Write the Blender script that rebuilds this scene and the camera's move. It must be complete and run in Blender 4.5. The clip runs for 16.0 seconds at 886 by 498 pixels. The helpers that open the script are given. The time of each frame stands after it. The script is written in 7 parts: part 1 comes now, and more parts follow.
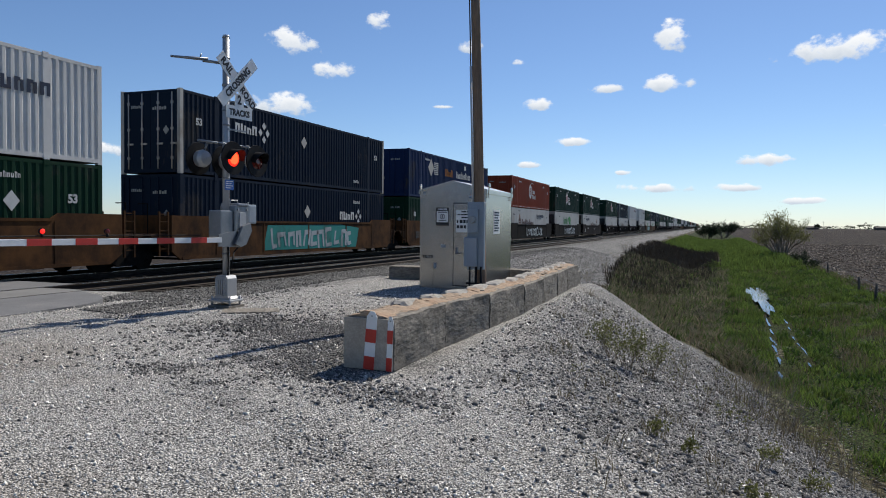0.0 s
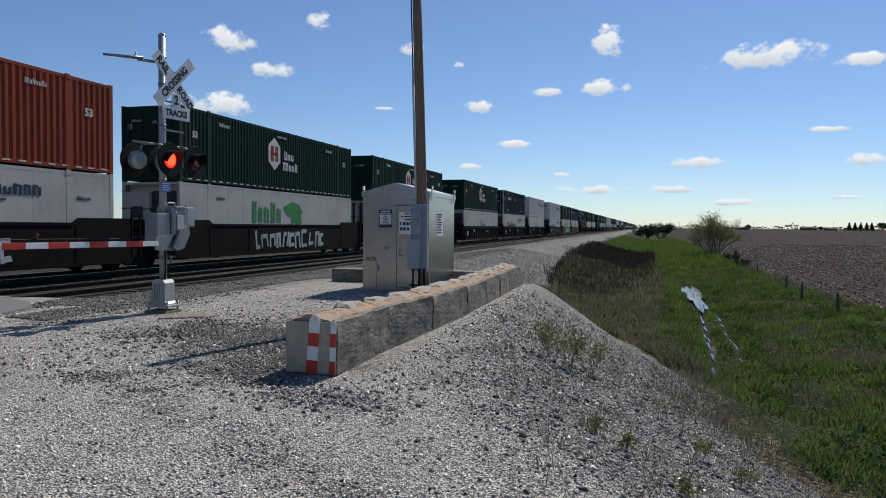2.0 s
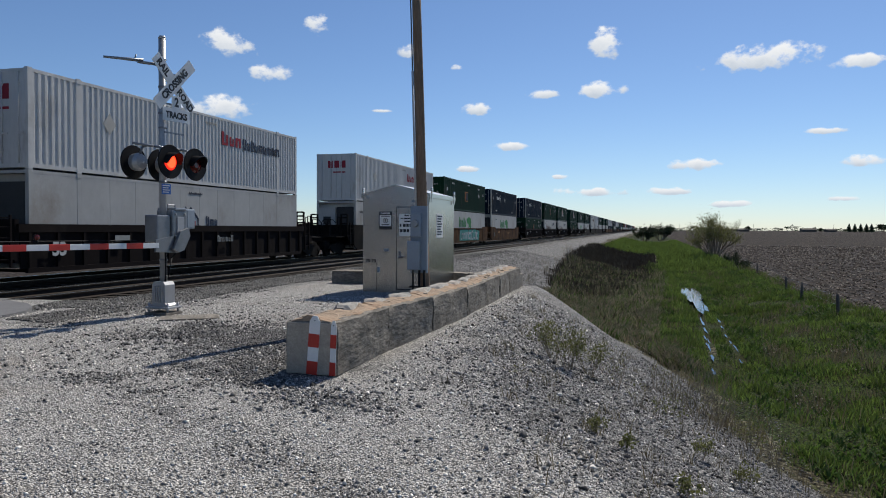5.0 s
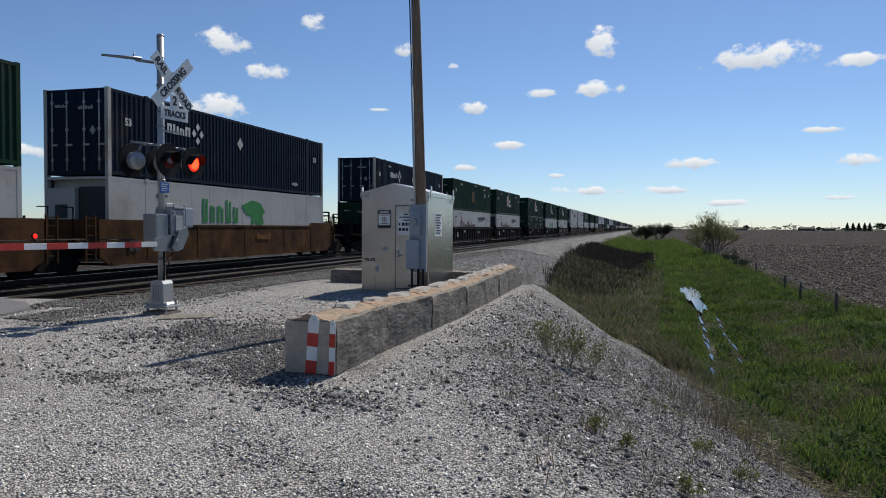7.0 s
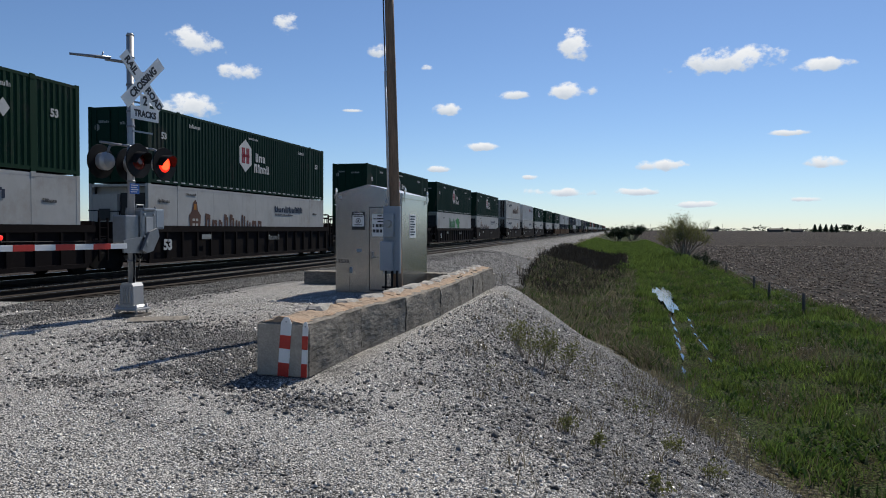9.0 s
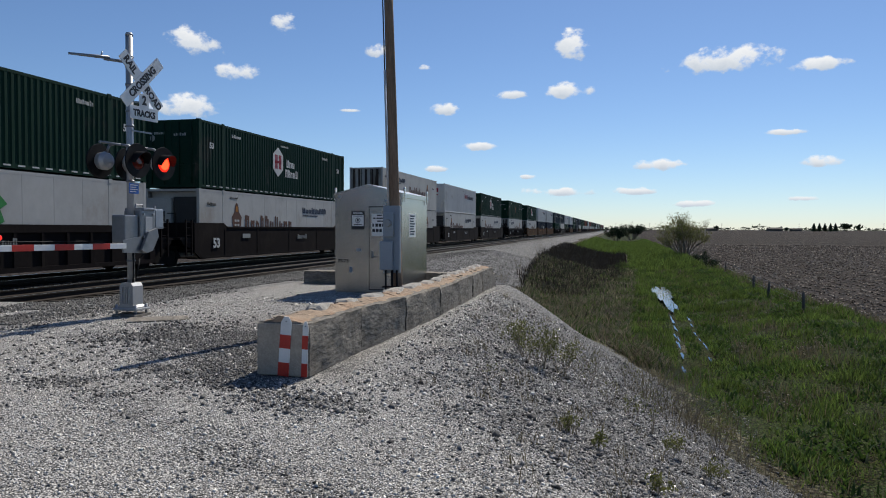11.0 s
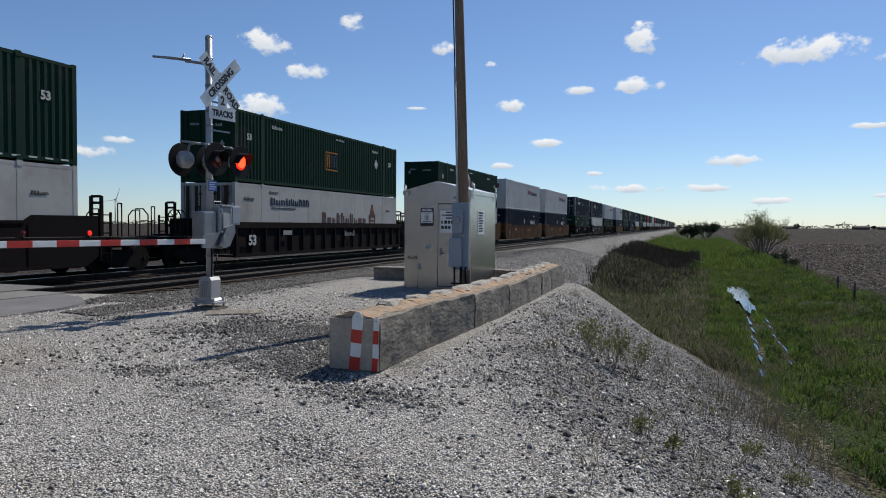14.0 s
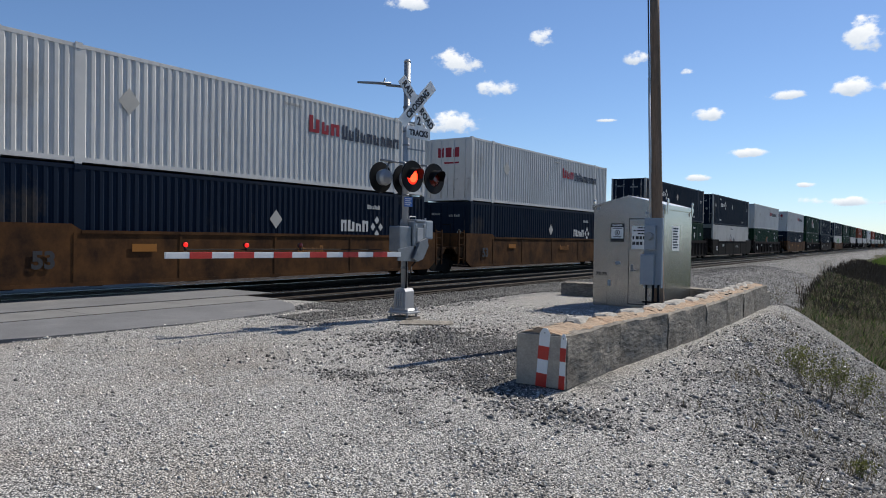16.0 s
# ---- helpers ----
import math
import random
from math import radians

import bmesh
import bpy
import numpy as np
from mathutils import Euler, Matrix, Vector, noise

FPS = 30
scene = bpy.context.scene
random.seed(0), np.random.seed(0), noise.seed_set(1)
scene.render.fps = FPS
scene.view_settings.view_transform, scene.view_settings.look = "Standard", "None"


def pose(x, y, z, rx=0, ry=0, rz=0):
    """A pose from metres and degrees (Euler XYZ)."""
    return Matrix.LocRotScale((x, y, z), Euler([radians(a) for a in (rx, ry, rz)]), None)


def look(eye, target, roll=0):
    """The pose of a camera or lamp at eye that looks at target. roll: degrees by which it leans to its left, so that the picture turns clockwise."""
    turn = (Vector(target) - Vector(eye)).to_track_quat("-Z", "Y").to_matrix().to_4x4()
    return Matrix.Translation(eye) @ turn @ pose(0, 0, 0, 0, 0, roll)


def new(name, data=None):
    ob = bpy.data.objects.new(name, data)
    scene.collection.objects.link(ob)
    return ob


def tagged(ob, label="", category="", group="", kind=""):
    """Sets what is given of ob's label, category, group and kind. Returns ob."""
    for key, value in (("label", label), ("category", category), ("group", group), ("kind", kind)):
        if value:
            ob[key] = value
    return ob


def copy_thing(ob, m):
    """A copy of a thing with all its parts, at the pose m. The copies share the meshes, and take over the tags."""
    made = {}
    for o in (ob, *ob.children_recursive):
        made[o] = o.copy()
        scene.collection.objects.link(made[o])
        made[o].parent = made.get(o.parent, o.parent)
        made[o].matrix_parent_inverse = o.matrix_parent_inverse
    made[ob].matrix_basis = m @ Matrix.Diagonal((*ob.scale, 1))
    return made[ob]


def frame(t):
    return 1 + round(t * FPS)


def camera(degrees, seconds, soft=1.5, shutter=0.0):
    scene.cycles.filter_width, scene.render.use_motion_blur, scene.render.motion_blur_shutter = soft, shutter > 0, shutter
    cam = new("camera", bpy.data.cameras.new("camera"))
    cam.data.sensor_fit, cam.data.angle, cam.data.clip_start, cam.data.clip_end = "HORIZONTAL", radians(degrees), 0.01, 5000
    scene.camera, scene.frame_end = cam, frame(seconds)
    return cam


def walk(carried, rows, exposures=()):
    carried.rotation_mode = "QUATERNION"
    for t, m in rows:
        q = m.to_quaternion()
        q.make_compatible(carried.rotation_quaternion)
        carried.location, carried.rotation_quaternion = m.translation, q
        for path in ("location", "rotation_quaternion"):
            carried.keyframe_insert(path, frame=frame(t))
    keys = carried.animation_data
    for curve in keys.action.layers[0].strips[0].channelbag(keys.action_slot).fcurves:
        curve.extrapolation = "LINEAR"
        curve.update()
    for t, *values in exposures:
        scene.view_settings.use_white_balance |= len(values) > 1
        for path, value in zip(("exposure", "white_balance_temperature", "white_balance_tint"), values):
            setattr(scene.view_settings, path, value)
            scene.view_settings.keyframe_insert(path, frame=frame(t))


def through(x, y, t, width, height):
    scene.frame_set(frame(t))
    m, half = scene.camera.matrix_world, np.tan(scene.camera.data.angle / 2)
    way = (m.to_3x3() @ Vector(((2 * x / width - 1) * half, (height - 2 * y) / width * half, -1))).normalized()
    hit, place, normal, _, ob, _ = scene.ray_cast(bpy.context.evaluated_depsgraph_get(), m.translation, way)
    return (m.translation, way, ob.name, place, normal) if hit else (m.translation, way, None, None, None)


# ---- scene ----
cam = camera(63.9, 16.0, soft=1.0)
PATH = [
    (0, (0.012, -0.064, 1.734), (-0.689, 1.808, 1.664), 0.6),
    (0.5, (0.039, -0.094, 1.731), (-0.575, 1.808, 1.668), 0.4),
    (1, (0.031, -0.095, 1.74), (-0.516, 1.828, 1.68), 0.4),
    (1.5, (0.021, -0.082, 1.737), (-0.526, 1.841, 1.675), 0.4),
    (2, (0.033, -0.094, 1.744), (-0.518, 1.828, 1.68), 0.4),
    (2.5, (0.015, -0.086, 1.737), (-0.532, 1.836, 1.673), 0.3),
    (3, (0.038, -0.103, 1.743), (-0.513, 1.819, 1.682), 0.4),
    (3.5, (0.03, -0.09, 1.74), (-0.516, 1.832, 1.678), 0.4),
    (4, (0.032, -0.114, 1.731), (-0.518, 1.808, 1.674), 0.3),
    (6.5, (0.043, -0.097, 1.73), (-0.508, 1.824, 1.67), 0.3),
    (7, (0.024, -0.091, 1.73), (-0.523, 1.832, 1.669), 0.3),
    (7.5, (0.03, -0.092, 1.74), (-0.519, 1.83, 1.677), 0.4),
    (8, (0.037, -0.095, 1.744), (-0.476, 1.836, 1.679), 0.4),
    (8.5, (0.031, -0.083, 1.742), (-0.446, 1.858, 1.679), 0.3),
    (9, (0.049, -0.103, 1.735), (-0.43, 1.838, 1.678), 0.3),
    (11.5, (0.032, -0.082, 1.729), (-0.445, 1.86, 1.67), 0.2),
    (12, (0.03, -0.074, 1.739), (-0.447, 1.867, 1.673), 0.4),
    (12.5, (0.029, -0.082, 1.731), (-0.447, 1.86, 1.663), 0.2),
    (13, (0.028, -0.076, 1.74), (-0.451, 1.865, 1.677), 0.3),
    (13.5, (0.023, -0.08, 1.73), (-0.531, 1.841, 1.664), 0.3),
    (14, (0.007, -0.091, 1.726), (-0.652, 1.797, 1.659), 0.4),
    (14.5, (0.008, -0.091, 1.732), (-0.782, 1.745, 1.663), 0.6),
    (15, (0.017, -0.121, 1.735), (-0.918, 1.646, 1.678), 0.7),
    (15.5, (0.036, -0.126, 1.741), (-1.013, 1.576, 1.703), 0.8),
    (16, (0.01, -0.116, 1.751), (-1.117, 1.536, 1.717), 0.9),
]
walk(cam, [(t, look(eye, target, roll)) for t, eye, target, roll in PATH],
     exposures=[(0.0, 0.12), (1.0, 0.0), (7.0, 0.0), (13.5, 0.0), (15.0, 0.12), (16.0, 0.21)])

# ---------------------------------------------------------------- light
SUN_DIR = Vector((0.145, 0.68, 0.72)).normalized()
world = bpy.data.worlds.new("sky_world")
scene.world = world
world.use_nodes = True
wn = world.node_tree.nodes
wl = world.node_tree.links
sky = wn.new("ShaderNodeTexSky")
sky.sky_type = "NISHITA"
sky.sun_disc = False
sky.sun_elevation = math.asin(SUN_DIR.z)
sky.sun_rotation = math.atan2(SUN_DIR.x, SUN_DIR.y)
sky.altitude = 200
sky.air_density = 0.9
sky.dust_density = 0.15
sky.ozone_density = 4.5
wn["Background"].inputs["Strength"].default_value = 0.091
tint = wn.new("ShaderNodeMix")
tint.data_type, tint.blend_type = "RGBA", "MULTIPLY"
tint.inputs[0].default_value = 1.0
tint.inputs[7].default_value = (0.90, 0.965, 1.06, 1)
wl.new(sky.outputs[0], tint.inputs[6])
wl.new(tint.outputs[2], wn["Background"].inputs["Color"])
sun_data = bpy.data.lights.new("sun", "SUN")
sun_data.energy = 4.6
sun_data.angle = radians(0.53)
sun_data.color = (1.0, 0.945, 0.86)
sun = new("sun", sun_data)
sun.matrix_world = look(SUN_DIR * 100, (0, 0, 0))


# ---------------------------------------------------------------- mesh helpers
def box(bm, x0, x1, y0, y1, z0, z1, mi=0):
    v = [bm.verts.new(p) for p in ((x0, y0, z0), (x1, y0, z0), (x1, y1, z0), (x0, y1, z0),
                                   (x0, y0, z1), (x1, y0, z1), (x1, y1, z1), (x0, y1, z1))]
    for f in ((0, 3, 2, 1), (4, 5, 6, 7), (0, 1, 5, 4), (1, 2, 6, 5), (2, 3, 7, 6), (3, 0, 4, 7)):
        bm.faces.new([v[i] for i in f]).material_index = mi
    return v


def bevel_box(bm, x0, x1, y0, y1, z0, z1, r):
    """A box with its twelve edges cut off by r."""
    tmp = bmesh.new()
    box(tmp, x0, x1, y0, y1, z0, z1)
    bmesh.ops.bevel(tmp, geom=tmp.edges[:], offset=r, segments=2, affect="EDGES", profile=0.6)
    merge(bm, tmp)


def merge(bm, tmp):
    me = bpy.data.meshes.new("tmp")
    tmp.to_mesh(me)
    tmp.free()
    bm.from_mesh(me)
    bpy.data.meshes.remove(me)


def tube(bm, a, b, r0, r1=None, n=12, caps=True):
    a, b = Vector(a), Vector(b)
    r1 = r0 if r1 is None else r1
    q = (b - a).to_track_quat("Z", "Y")
    ra = [bm.verts.new(a + q @ Vector((r0 * math.cos(i * math.tau / n), r0 * math.sin(i * math.tau / n), 0))) for i in range(n)]
    rb = [bm.verts.new(b + q @ Vector((r1 * math.cos(i * math.tau / n), r1 * math.sin(i * math.tau / n), 0))) for i in range(n)]
    for i in range(n):
        f = bm.faces.new((ra[i], ra[(i + 1) % n], rb[(i + 1) % n], rb[i]))
        f.smooth = n > 6
    if caps:
        bm.faces.new(ra[::-1])
        bm.faces.new(rb)


def pipe(bm, pts, r, n=8):
    for a, b in zip(pts, pts[1:]):
        tube(bm, a, b, r, r, n)


def prism(bm, outline, depth, axis="x", at=0.0, mi=0):
    """A flat outline of (u, v) pulled out by depth along axis: x (u=y, v=z), y (u=x, v=z), z (u=x, v=y)."""
    def place(u, v, d):
        return {"x": (d, u, v), "y": (u, d, v), "z": (u, v, d)}[axis]
    a = [bm.verts.new(place(u, v, at)) for u, v in outline]
    b = [bm.verts.new(place(u, v, at + depth)) for u, v in outline]
    n = len(a)
    fs = [bm.faces.new(a), bm.faces.new(b[::-1])]
    for i in range(n):
        fs.append(bm.faces.new((a[i], b[i], b[(i + 1) % n], a[(i + 1) % n])))
    for f in fs:
        f.material_index = mi
    bmesh.ops.recalc_face_normals(bm, faces=fs)


def part(name, bm, material, parent, label="", m=None):
    me = bpy.data.meshes.new(name)
    bm.to_mesh(me)
    bm.free()
    for x in (material if isinstance(material, (list, tuple)) else [material]):
        me.materials.append(x)
    ob = new(name, me)
    if parent is not None:
        ob.parent = parent
    if m is not None:
        ob.matrix_basis = m
    if label:
        ob["label"] = label
    return ob


def mesh_of(name, verts, faces, materials, smooth=False):
    me = bpy.data.meshes.new(name)
    me.from_pydata(verts, [], faces)
    for x in materials:
        me.materials.append(x)
    if smooth:
        me.polygons.foreach_set("use_smooth", [True] * len(me.polygons))
    me.update()
    return me


def quick_mesh(name, verts, tris, materials, mat_index=None):
    """A mesh of triangles from numpy arrays."""
    me = bpy.data.meshes.new(name)
    nv, nt = len(verts), len(tris)
    me.vertices.add(nv)
    me.vertices.foreach_set("co", np.asarray(verts, dtype=np.float32).ravel())
    me.loops.add(nt * 3)
    me.loops.foreach_set("vertex_index", np.asarray(tris, dtype=np.int32).ravel())
    me.polygons.add(nt)
    me.polygons.foreach_set("loop_start", np.arange(0, nt * 3, 3, dtype=np.int32))
    for x in materials:
        me.materials.append(x)
    if mat_index is not None:
        me.polygons.foreach_set("material_index", np.asarray(mat_index, dtype=np.int32))
    me.update(calc_edges=True)
    return me


def lettering(text, size, depth=0.004, squeeze=1.0):
    """Built-in font as a mesh in the x-y plane, centred."""
    cu = bpy.data.curves.new("lettering", "FONT")
    cu.body, cu.size, cu.extrude, cu.align_x, cu.align_y = text, size, depth, "CENTER", "CENTER"
    cu.resolution_u = 3
    cu.offset = 0.006 * size / 0.15
    ob = new("lettering", cu)
    ob.scale.x = squeeze
    dg = bpy.context.evaluated_depsgraph_get()
    me = bpy.data.meshes.new_from_object(ob.evaluated_get(dg))
    me.transform(Matrix.Diagonal((squeeze, 1, 1, 1)))
    bpy.data.objects.remove(ob)
    bpy.data.curves.remove(cu)
    return me


def text_part(name, text, size, material, parent, m, squeeze=1.0, label=""):
    me = lettering(text, size, 0.003, squeeze)
    me.materials.clear()
    me.materials.append(material)
    ob = new(name, me)
    ob.parent = parent
    ob.matrix_basis = m
    if label:
        ob["label"] = label
    return ob


def thing(name, m, label, category, group=""):
    ob = new(name)
    ob.empty_display_size = 0.3
    ob.matrix_basis = m
    return tagged(ob, label, category, group)


# ---------------------------------------------------------------- materials
def mat(name, col, rough=0.6, metal=0.0, var=0.2, scale=2.0, fine=0.1, fscale=30.0, bump=0.15, dirt=None,
        dirt_amount=0.0, dirt_scale=1.2, stretch=(1, 1, 1), spec=0.5, island=0.0):
    m = bpy.data.materials.new(name)
    m.use_nodes = True
    nt = m.node_tree
    n, l = nt.nodes, nt.links
    p = n["Principled BSDF"]
    tc = n.new("ShaderNodeTexCoord")
    mp = n.new("ShaderNodeMapping")
    mp.inputs["Scale"].default_value = stretch
    l.new(tc.outputs["Object"], mp.inputs["Vector"])
    n1 = n.new("ShaderNodeTexNoise")
    n1.inputs["Scale"].default_value = scale
    n1.inputs["Detail"].default_value = 6
    n1.inputs["Roughness"].default_value = 0.65
    l.new(mp.outputs[0], n1.inputs["Vector"])
    n2 = n.new("ShaderNodeTexNoise")
    n2.inputs["Scale"].default_value = fscale
    n2.inputs["Detail"].default_value = 3
    l.new(mp.outputs[0], n2.inputs["Vector"])
    lo = tuple(c * (1 - var) for c in col) + (1,)
    hi = tuple(min(1, c * (1 + var)) for c in col) + (1,)
    ramp = n.new("ShaderNodeMix")
    ramp.data_type = "RGBA"
    mr = n.new("ShaderNodeMapRange")
    mr.inputs[1].default_value, mr.inputs[2].default_value = 0.3, 0.7
    l.new(n1.outputs[0], mr.inputs[0])
    l.new(mr.outputs[0], ramp.inputs[0])
    ramp.inputs[6].default_value, ramp.inputs[7].default_value = lo, hi
    out = ramp.outputs[2]
    if fine:
        mr2 = n.new("ShaderNodeMapRange")
        mr2.inputs[1].default_value, mr2.inputs[2].default_value = 0.25, 0.75
        mr2.inputs[3].default_value, mr2.inputs[4].default_value = 1 - fine, 1 + fine
        l.new(n2.outputs[0], mr2.inputs[0])
        sc = n.new("ShaderNodeVectorMath")
        sc.operation = "SCALE"
        l.new(out, sc.inputs[0])
        l.new(mr2.outputs[0], sc.inputs[3])
        out = sc.outputs[0]
    if island:
        ge = n.new("ShaderNodeNewGeometry")
        mr3 = n.new("ShaderNodeMapRange")
        mr3.inputs[3].default_value, mr3.inputs[4].default_value = 1 - island, 1 + island
        l.new(ge.outputs["Random Per Island"], mr3.inputs[0])
        sc = n.new("ShaderNodeVectorMath")
        sc.operation = "SCALE"
        l.new(out, sc.inputs[0])
        l.new(mr3.outputs[0], sc.inputs[3])
        out = sc.outputs[0]
    if dirt:
        n3 = n.new("ShaderNodeTexNoise")
        n3.inputs["Scale"].default_value = dirt_scale
        n3.inputs["Detail"].default_value = 8
        n3.inputs["Roughness"].default_value = 0.7
        l.new(mp.outputs[0], n3.inputs["Vector"])
        mr4 = n.new("ShaderNodeMapRange")
        mr4.inputs[1].default_value, mr4.inputs[2].default_value = 0.62 - 0.3 * dirt_amount, 0.78 - 0.2 * dirt_amount
        l.new(n3.outputs[0], mr4.inputs[0])
        mx = n.new("ShaderNodeMix")
        mx.data_type = "RGBA"
        l.new(mr4.outputs[0], mx.inputs[0])
        l.new(out, mx.inputs[6])
        mx.inputs[7].default_value = (*dirt, 1)
        out = mx.outputs[2]
    l.new(out, p.inputs["Base Color"])
    p.inputs["Roughness"].default_value = rough
    p.inputs["Metallic"].default_value = metal
    p.inputs["Specular IOR Level"].default_value = spec
    if bump:
        b = n.new("ShaderNodeBump")
        b.inputs["Strength"].default_value = bump
        b.inputs["Distance"].default_value = 0.02
        l.new(n2.outputs[0], b.inputs["Height"])
        l.new(b.outputs[0], p.inputs["Normal"])
    return m


def glow(name, col, strength):
    m = bpy.data.materials.new(name)
    m.use_nodes = True
    p = m.node_tree.nodes["Principled BSDF"]
    p.inputs["Base Color"].default_value = (*col, 1)
    p.inputs["Emission Color"].default_value = (*col, 1)
    p.inputs["Emission Strength"].default_value = strength
    return m


def stony(name, cols, cell, bump=0.8, patch=None, patch_scale=0.5, rough=0.9, patch_lo=0.5, patch_hi=0.62, coarse_cols=None):
    """Loose stone: cells of several greys, shade between them painted as dark edges, in patches of a second tone."""
    m = bpy.data.materials.new(name)
    m.use_nodes = True
    nt = m.node_tree
    n, l = nt.nodes, nt.links
    p = n["Principled BSDF"]
    tc = n.new("ShaderNodeTexCoord")
    vo = n.new("ShaderNodeTexVoronoi")
    vo.inputs["Scale"].default_value = 1 / cell
    l.new(tc.outputs["Object"], vo.inputs["Vector"])
    sep = n.new("ShaderNodeSeparateColor")
    l.new(vo.outputs["Color"], sep.inputs[0])
    cr = n.new("ShaderNodeValToRGB")
    cr.color_ramp.elements[0].color = (*cols[0], 1)
    cr.color_ramp.elements[1].color = (*cols[-1], 1)
    for i, c in enumerate(cols[1:-1]):
        cr.color_ramp.elements.new((i + 1) / (len(cols) - 1)).color = (*c, 1)
    l.new(sep.outputs[0], cr.inputs[0])
    # shade of the gaps put into the colour: each cell darkens towards its edge
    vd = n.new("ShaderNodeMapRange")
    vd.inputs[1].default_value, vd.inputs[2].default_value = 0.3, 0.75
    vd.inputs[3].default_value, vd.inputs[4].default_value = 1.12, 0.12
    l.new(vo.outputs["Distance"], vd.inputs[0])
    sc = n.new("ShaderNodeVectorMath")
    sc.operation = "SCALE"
    stone = cr.outputs[0]
    if coarse_cols:
        cr2 = n.new("ShaderNodeValToRGB")
        cr2.color_ramp.elements[0].color = (*coarse_cols[0], 1)
        cr2.color_ramp.elements[1].color = (*coarse_cols[-1], 1)
        for i, c in enumerate(coarse_cols[1:-1]):
            cr2.color_ramp.elements.new((i + 1) / (len(coarse_cols) - 1)).color = (*c, 1)
        l.new(sep.outputs[1], cr2.inputs[0])
        at = n.new("ShaderNodeAttribute")
        at.attribute_name = "coarse"
        # single stones change kind where the share passes their own number
        gt = n.new("ShaderNodeMath")
        gt.operation = "GREATER_THAN"
        l.new(at.outputs["Fac"], gt.inputs[0])
        l.new(sep.outputs[2], gt.inputs[1])
        mk = n.new("ShaderNodeMix")
        mk.data_type = "RGBA"
        l.new(gt.outputs[0], mk.inputs[0])
        l.new(stone, mk.inputs[6])
        l.new(cr2.outputs[0], mk.inputs[7])
        stone = mk.outputs[2]
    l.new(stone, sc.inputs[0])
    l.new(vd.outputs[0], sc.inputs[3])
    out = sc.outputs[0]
    no = n.new("ShaderNodeTexNoise")
    no.inputs["Scale"].default_value = patch_scale
    no.inputs["Detail"].default_value = 7
    no.inputs["Roughness"].default_value = 0.7
    l.new(tc.outputs["Object"], no.inputs["Vector"])
    if patch:
        mr = n.new("ShaderNodeMapRange")
        mr.inputs[1].default_value, mr.inputs[2].default_value = patch_lo, patch_hi
        l.new(no.outputs[0], mr.inputs[0])
        mx = n.new("ShaderNodeMix")
        mx.data_type = "RGBA"
        mx.blend_type = "MULTIPLY"
        l.new(mr.outputs[0], mx.inputs[0])
        l.new(out, mx.inputs[6])
        mx.inputs[7].default_value = (*patch, 1)
        out = mx.outputs[2]
    l.new(out, p.inputs["Base Color"])
    p.inputs["Roughness"].default_value = rough
    p.inputs["Specular IOR Level"].default_value = 0.25
    inv = n.new("ShaderNodeMath")
    inv.operation = "SUBTRACT"
    inv.inputs[0].default_value = 1
    l.new(vo.outputs["Distance"], inv.inputs[1])
    b = n.new("ShaderNodeBump")
    b.inputs["Strength"].default_value = bump
    b.inputs["Distance"].default_value = cell * 0.7
    l.new(inv.outputs[0], b.inputs["Height"])
    l.new(b.outputs[0], p.inputs["Normal"])
    return m


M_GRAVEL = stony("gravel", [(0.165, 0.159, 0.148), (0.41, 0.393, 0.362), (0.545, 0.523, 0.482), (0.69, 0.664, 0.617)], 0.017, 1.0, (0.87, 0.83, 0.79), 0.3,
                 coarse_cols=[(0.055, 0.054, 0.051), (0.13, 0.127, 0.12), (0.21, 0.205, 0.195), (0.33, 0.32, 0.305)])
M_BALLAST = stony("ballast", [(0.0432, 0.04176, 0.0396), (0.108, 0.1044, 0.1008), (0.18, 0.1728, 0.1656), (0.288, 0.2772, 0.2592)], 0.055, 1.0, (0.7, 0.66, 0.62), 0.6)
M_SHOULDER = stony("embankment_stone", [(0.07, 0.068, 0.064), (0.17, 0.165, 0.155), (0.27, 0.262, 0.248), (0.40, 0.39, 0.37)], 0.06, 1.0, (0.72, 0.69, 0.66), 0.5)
# near-black: oil, and the stones' shaded sides painted into the bed's colour
M_OILSHADE = stony("oily_shaded_ballast", [(0.010, 0.009, 0.008), (0.022, 0.020, 0.018), (0.036, 0.033, 0.030), (0.06, 0.056, 0.05)], 0.05, 1.0, (0.7, 0.66, 0.62), 0.6)
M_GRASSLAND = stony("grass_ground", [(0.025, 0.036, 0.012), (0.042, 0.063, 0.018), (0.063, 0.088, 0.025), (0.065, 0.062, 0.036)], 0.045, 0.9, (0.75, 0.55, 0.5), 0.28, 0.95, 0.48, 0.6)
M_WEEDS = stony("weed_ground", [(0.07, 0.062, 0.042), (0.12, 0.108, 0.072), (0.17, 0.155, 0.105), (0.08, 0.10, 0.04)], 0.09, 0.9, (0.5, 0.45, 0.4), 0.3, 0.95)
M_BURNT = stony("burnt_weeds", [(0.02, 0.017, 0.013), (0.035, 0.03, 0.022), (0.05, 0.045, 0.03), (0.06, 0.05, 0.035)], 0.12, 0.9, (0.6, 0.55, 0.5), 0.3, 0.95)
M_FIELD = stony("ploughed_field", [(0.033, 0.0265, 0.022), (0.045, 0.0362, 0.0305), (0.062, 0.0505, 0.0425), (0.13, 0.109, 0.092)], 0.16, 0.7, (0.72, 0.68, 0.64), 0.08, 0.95)
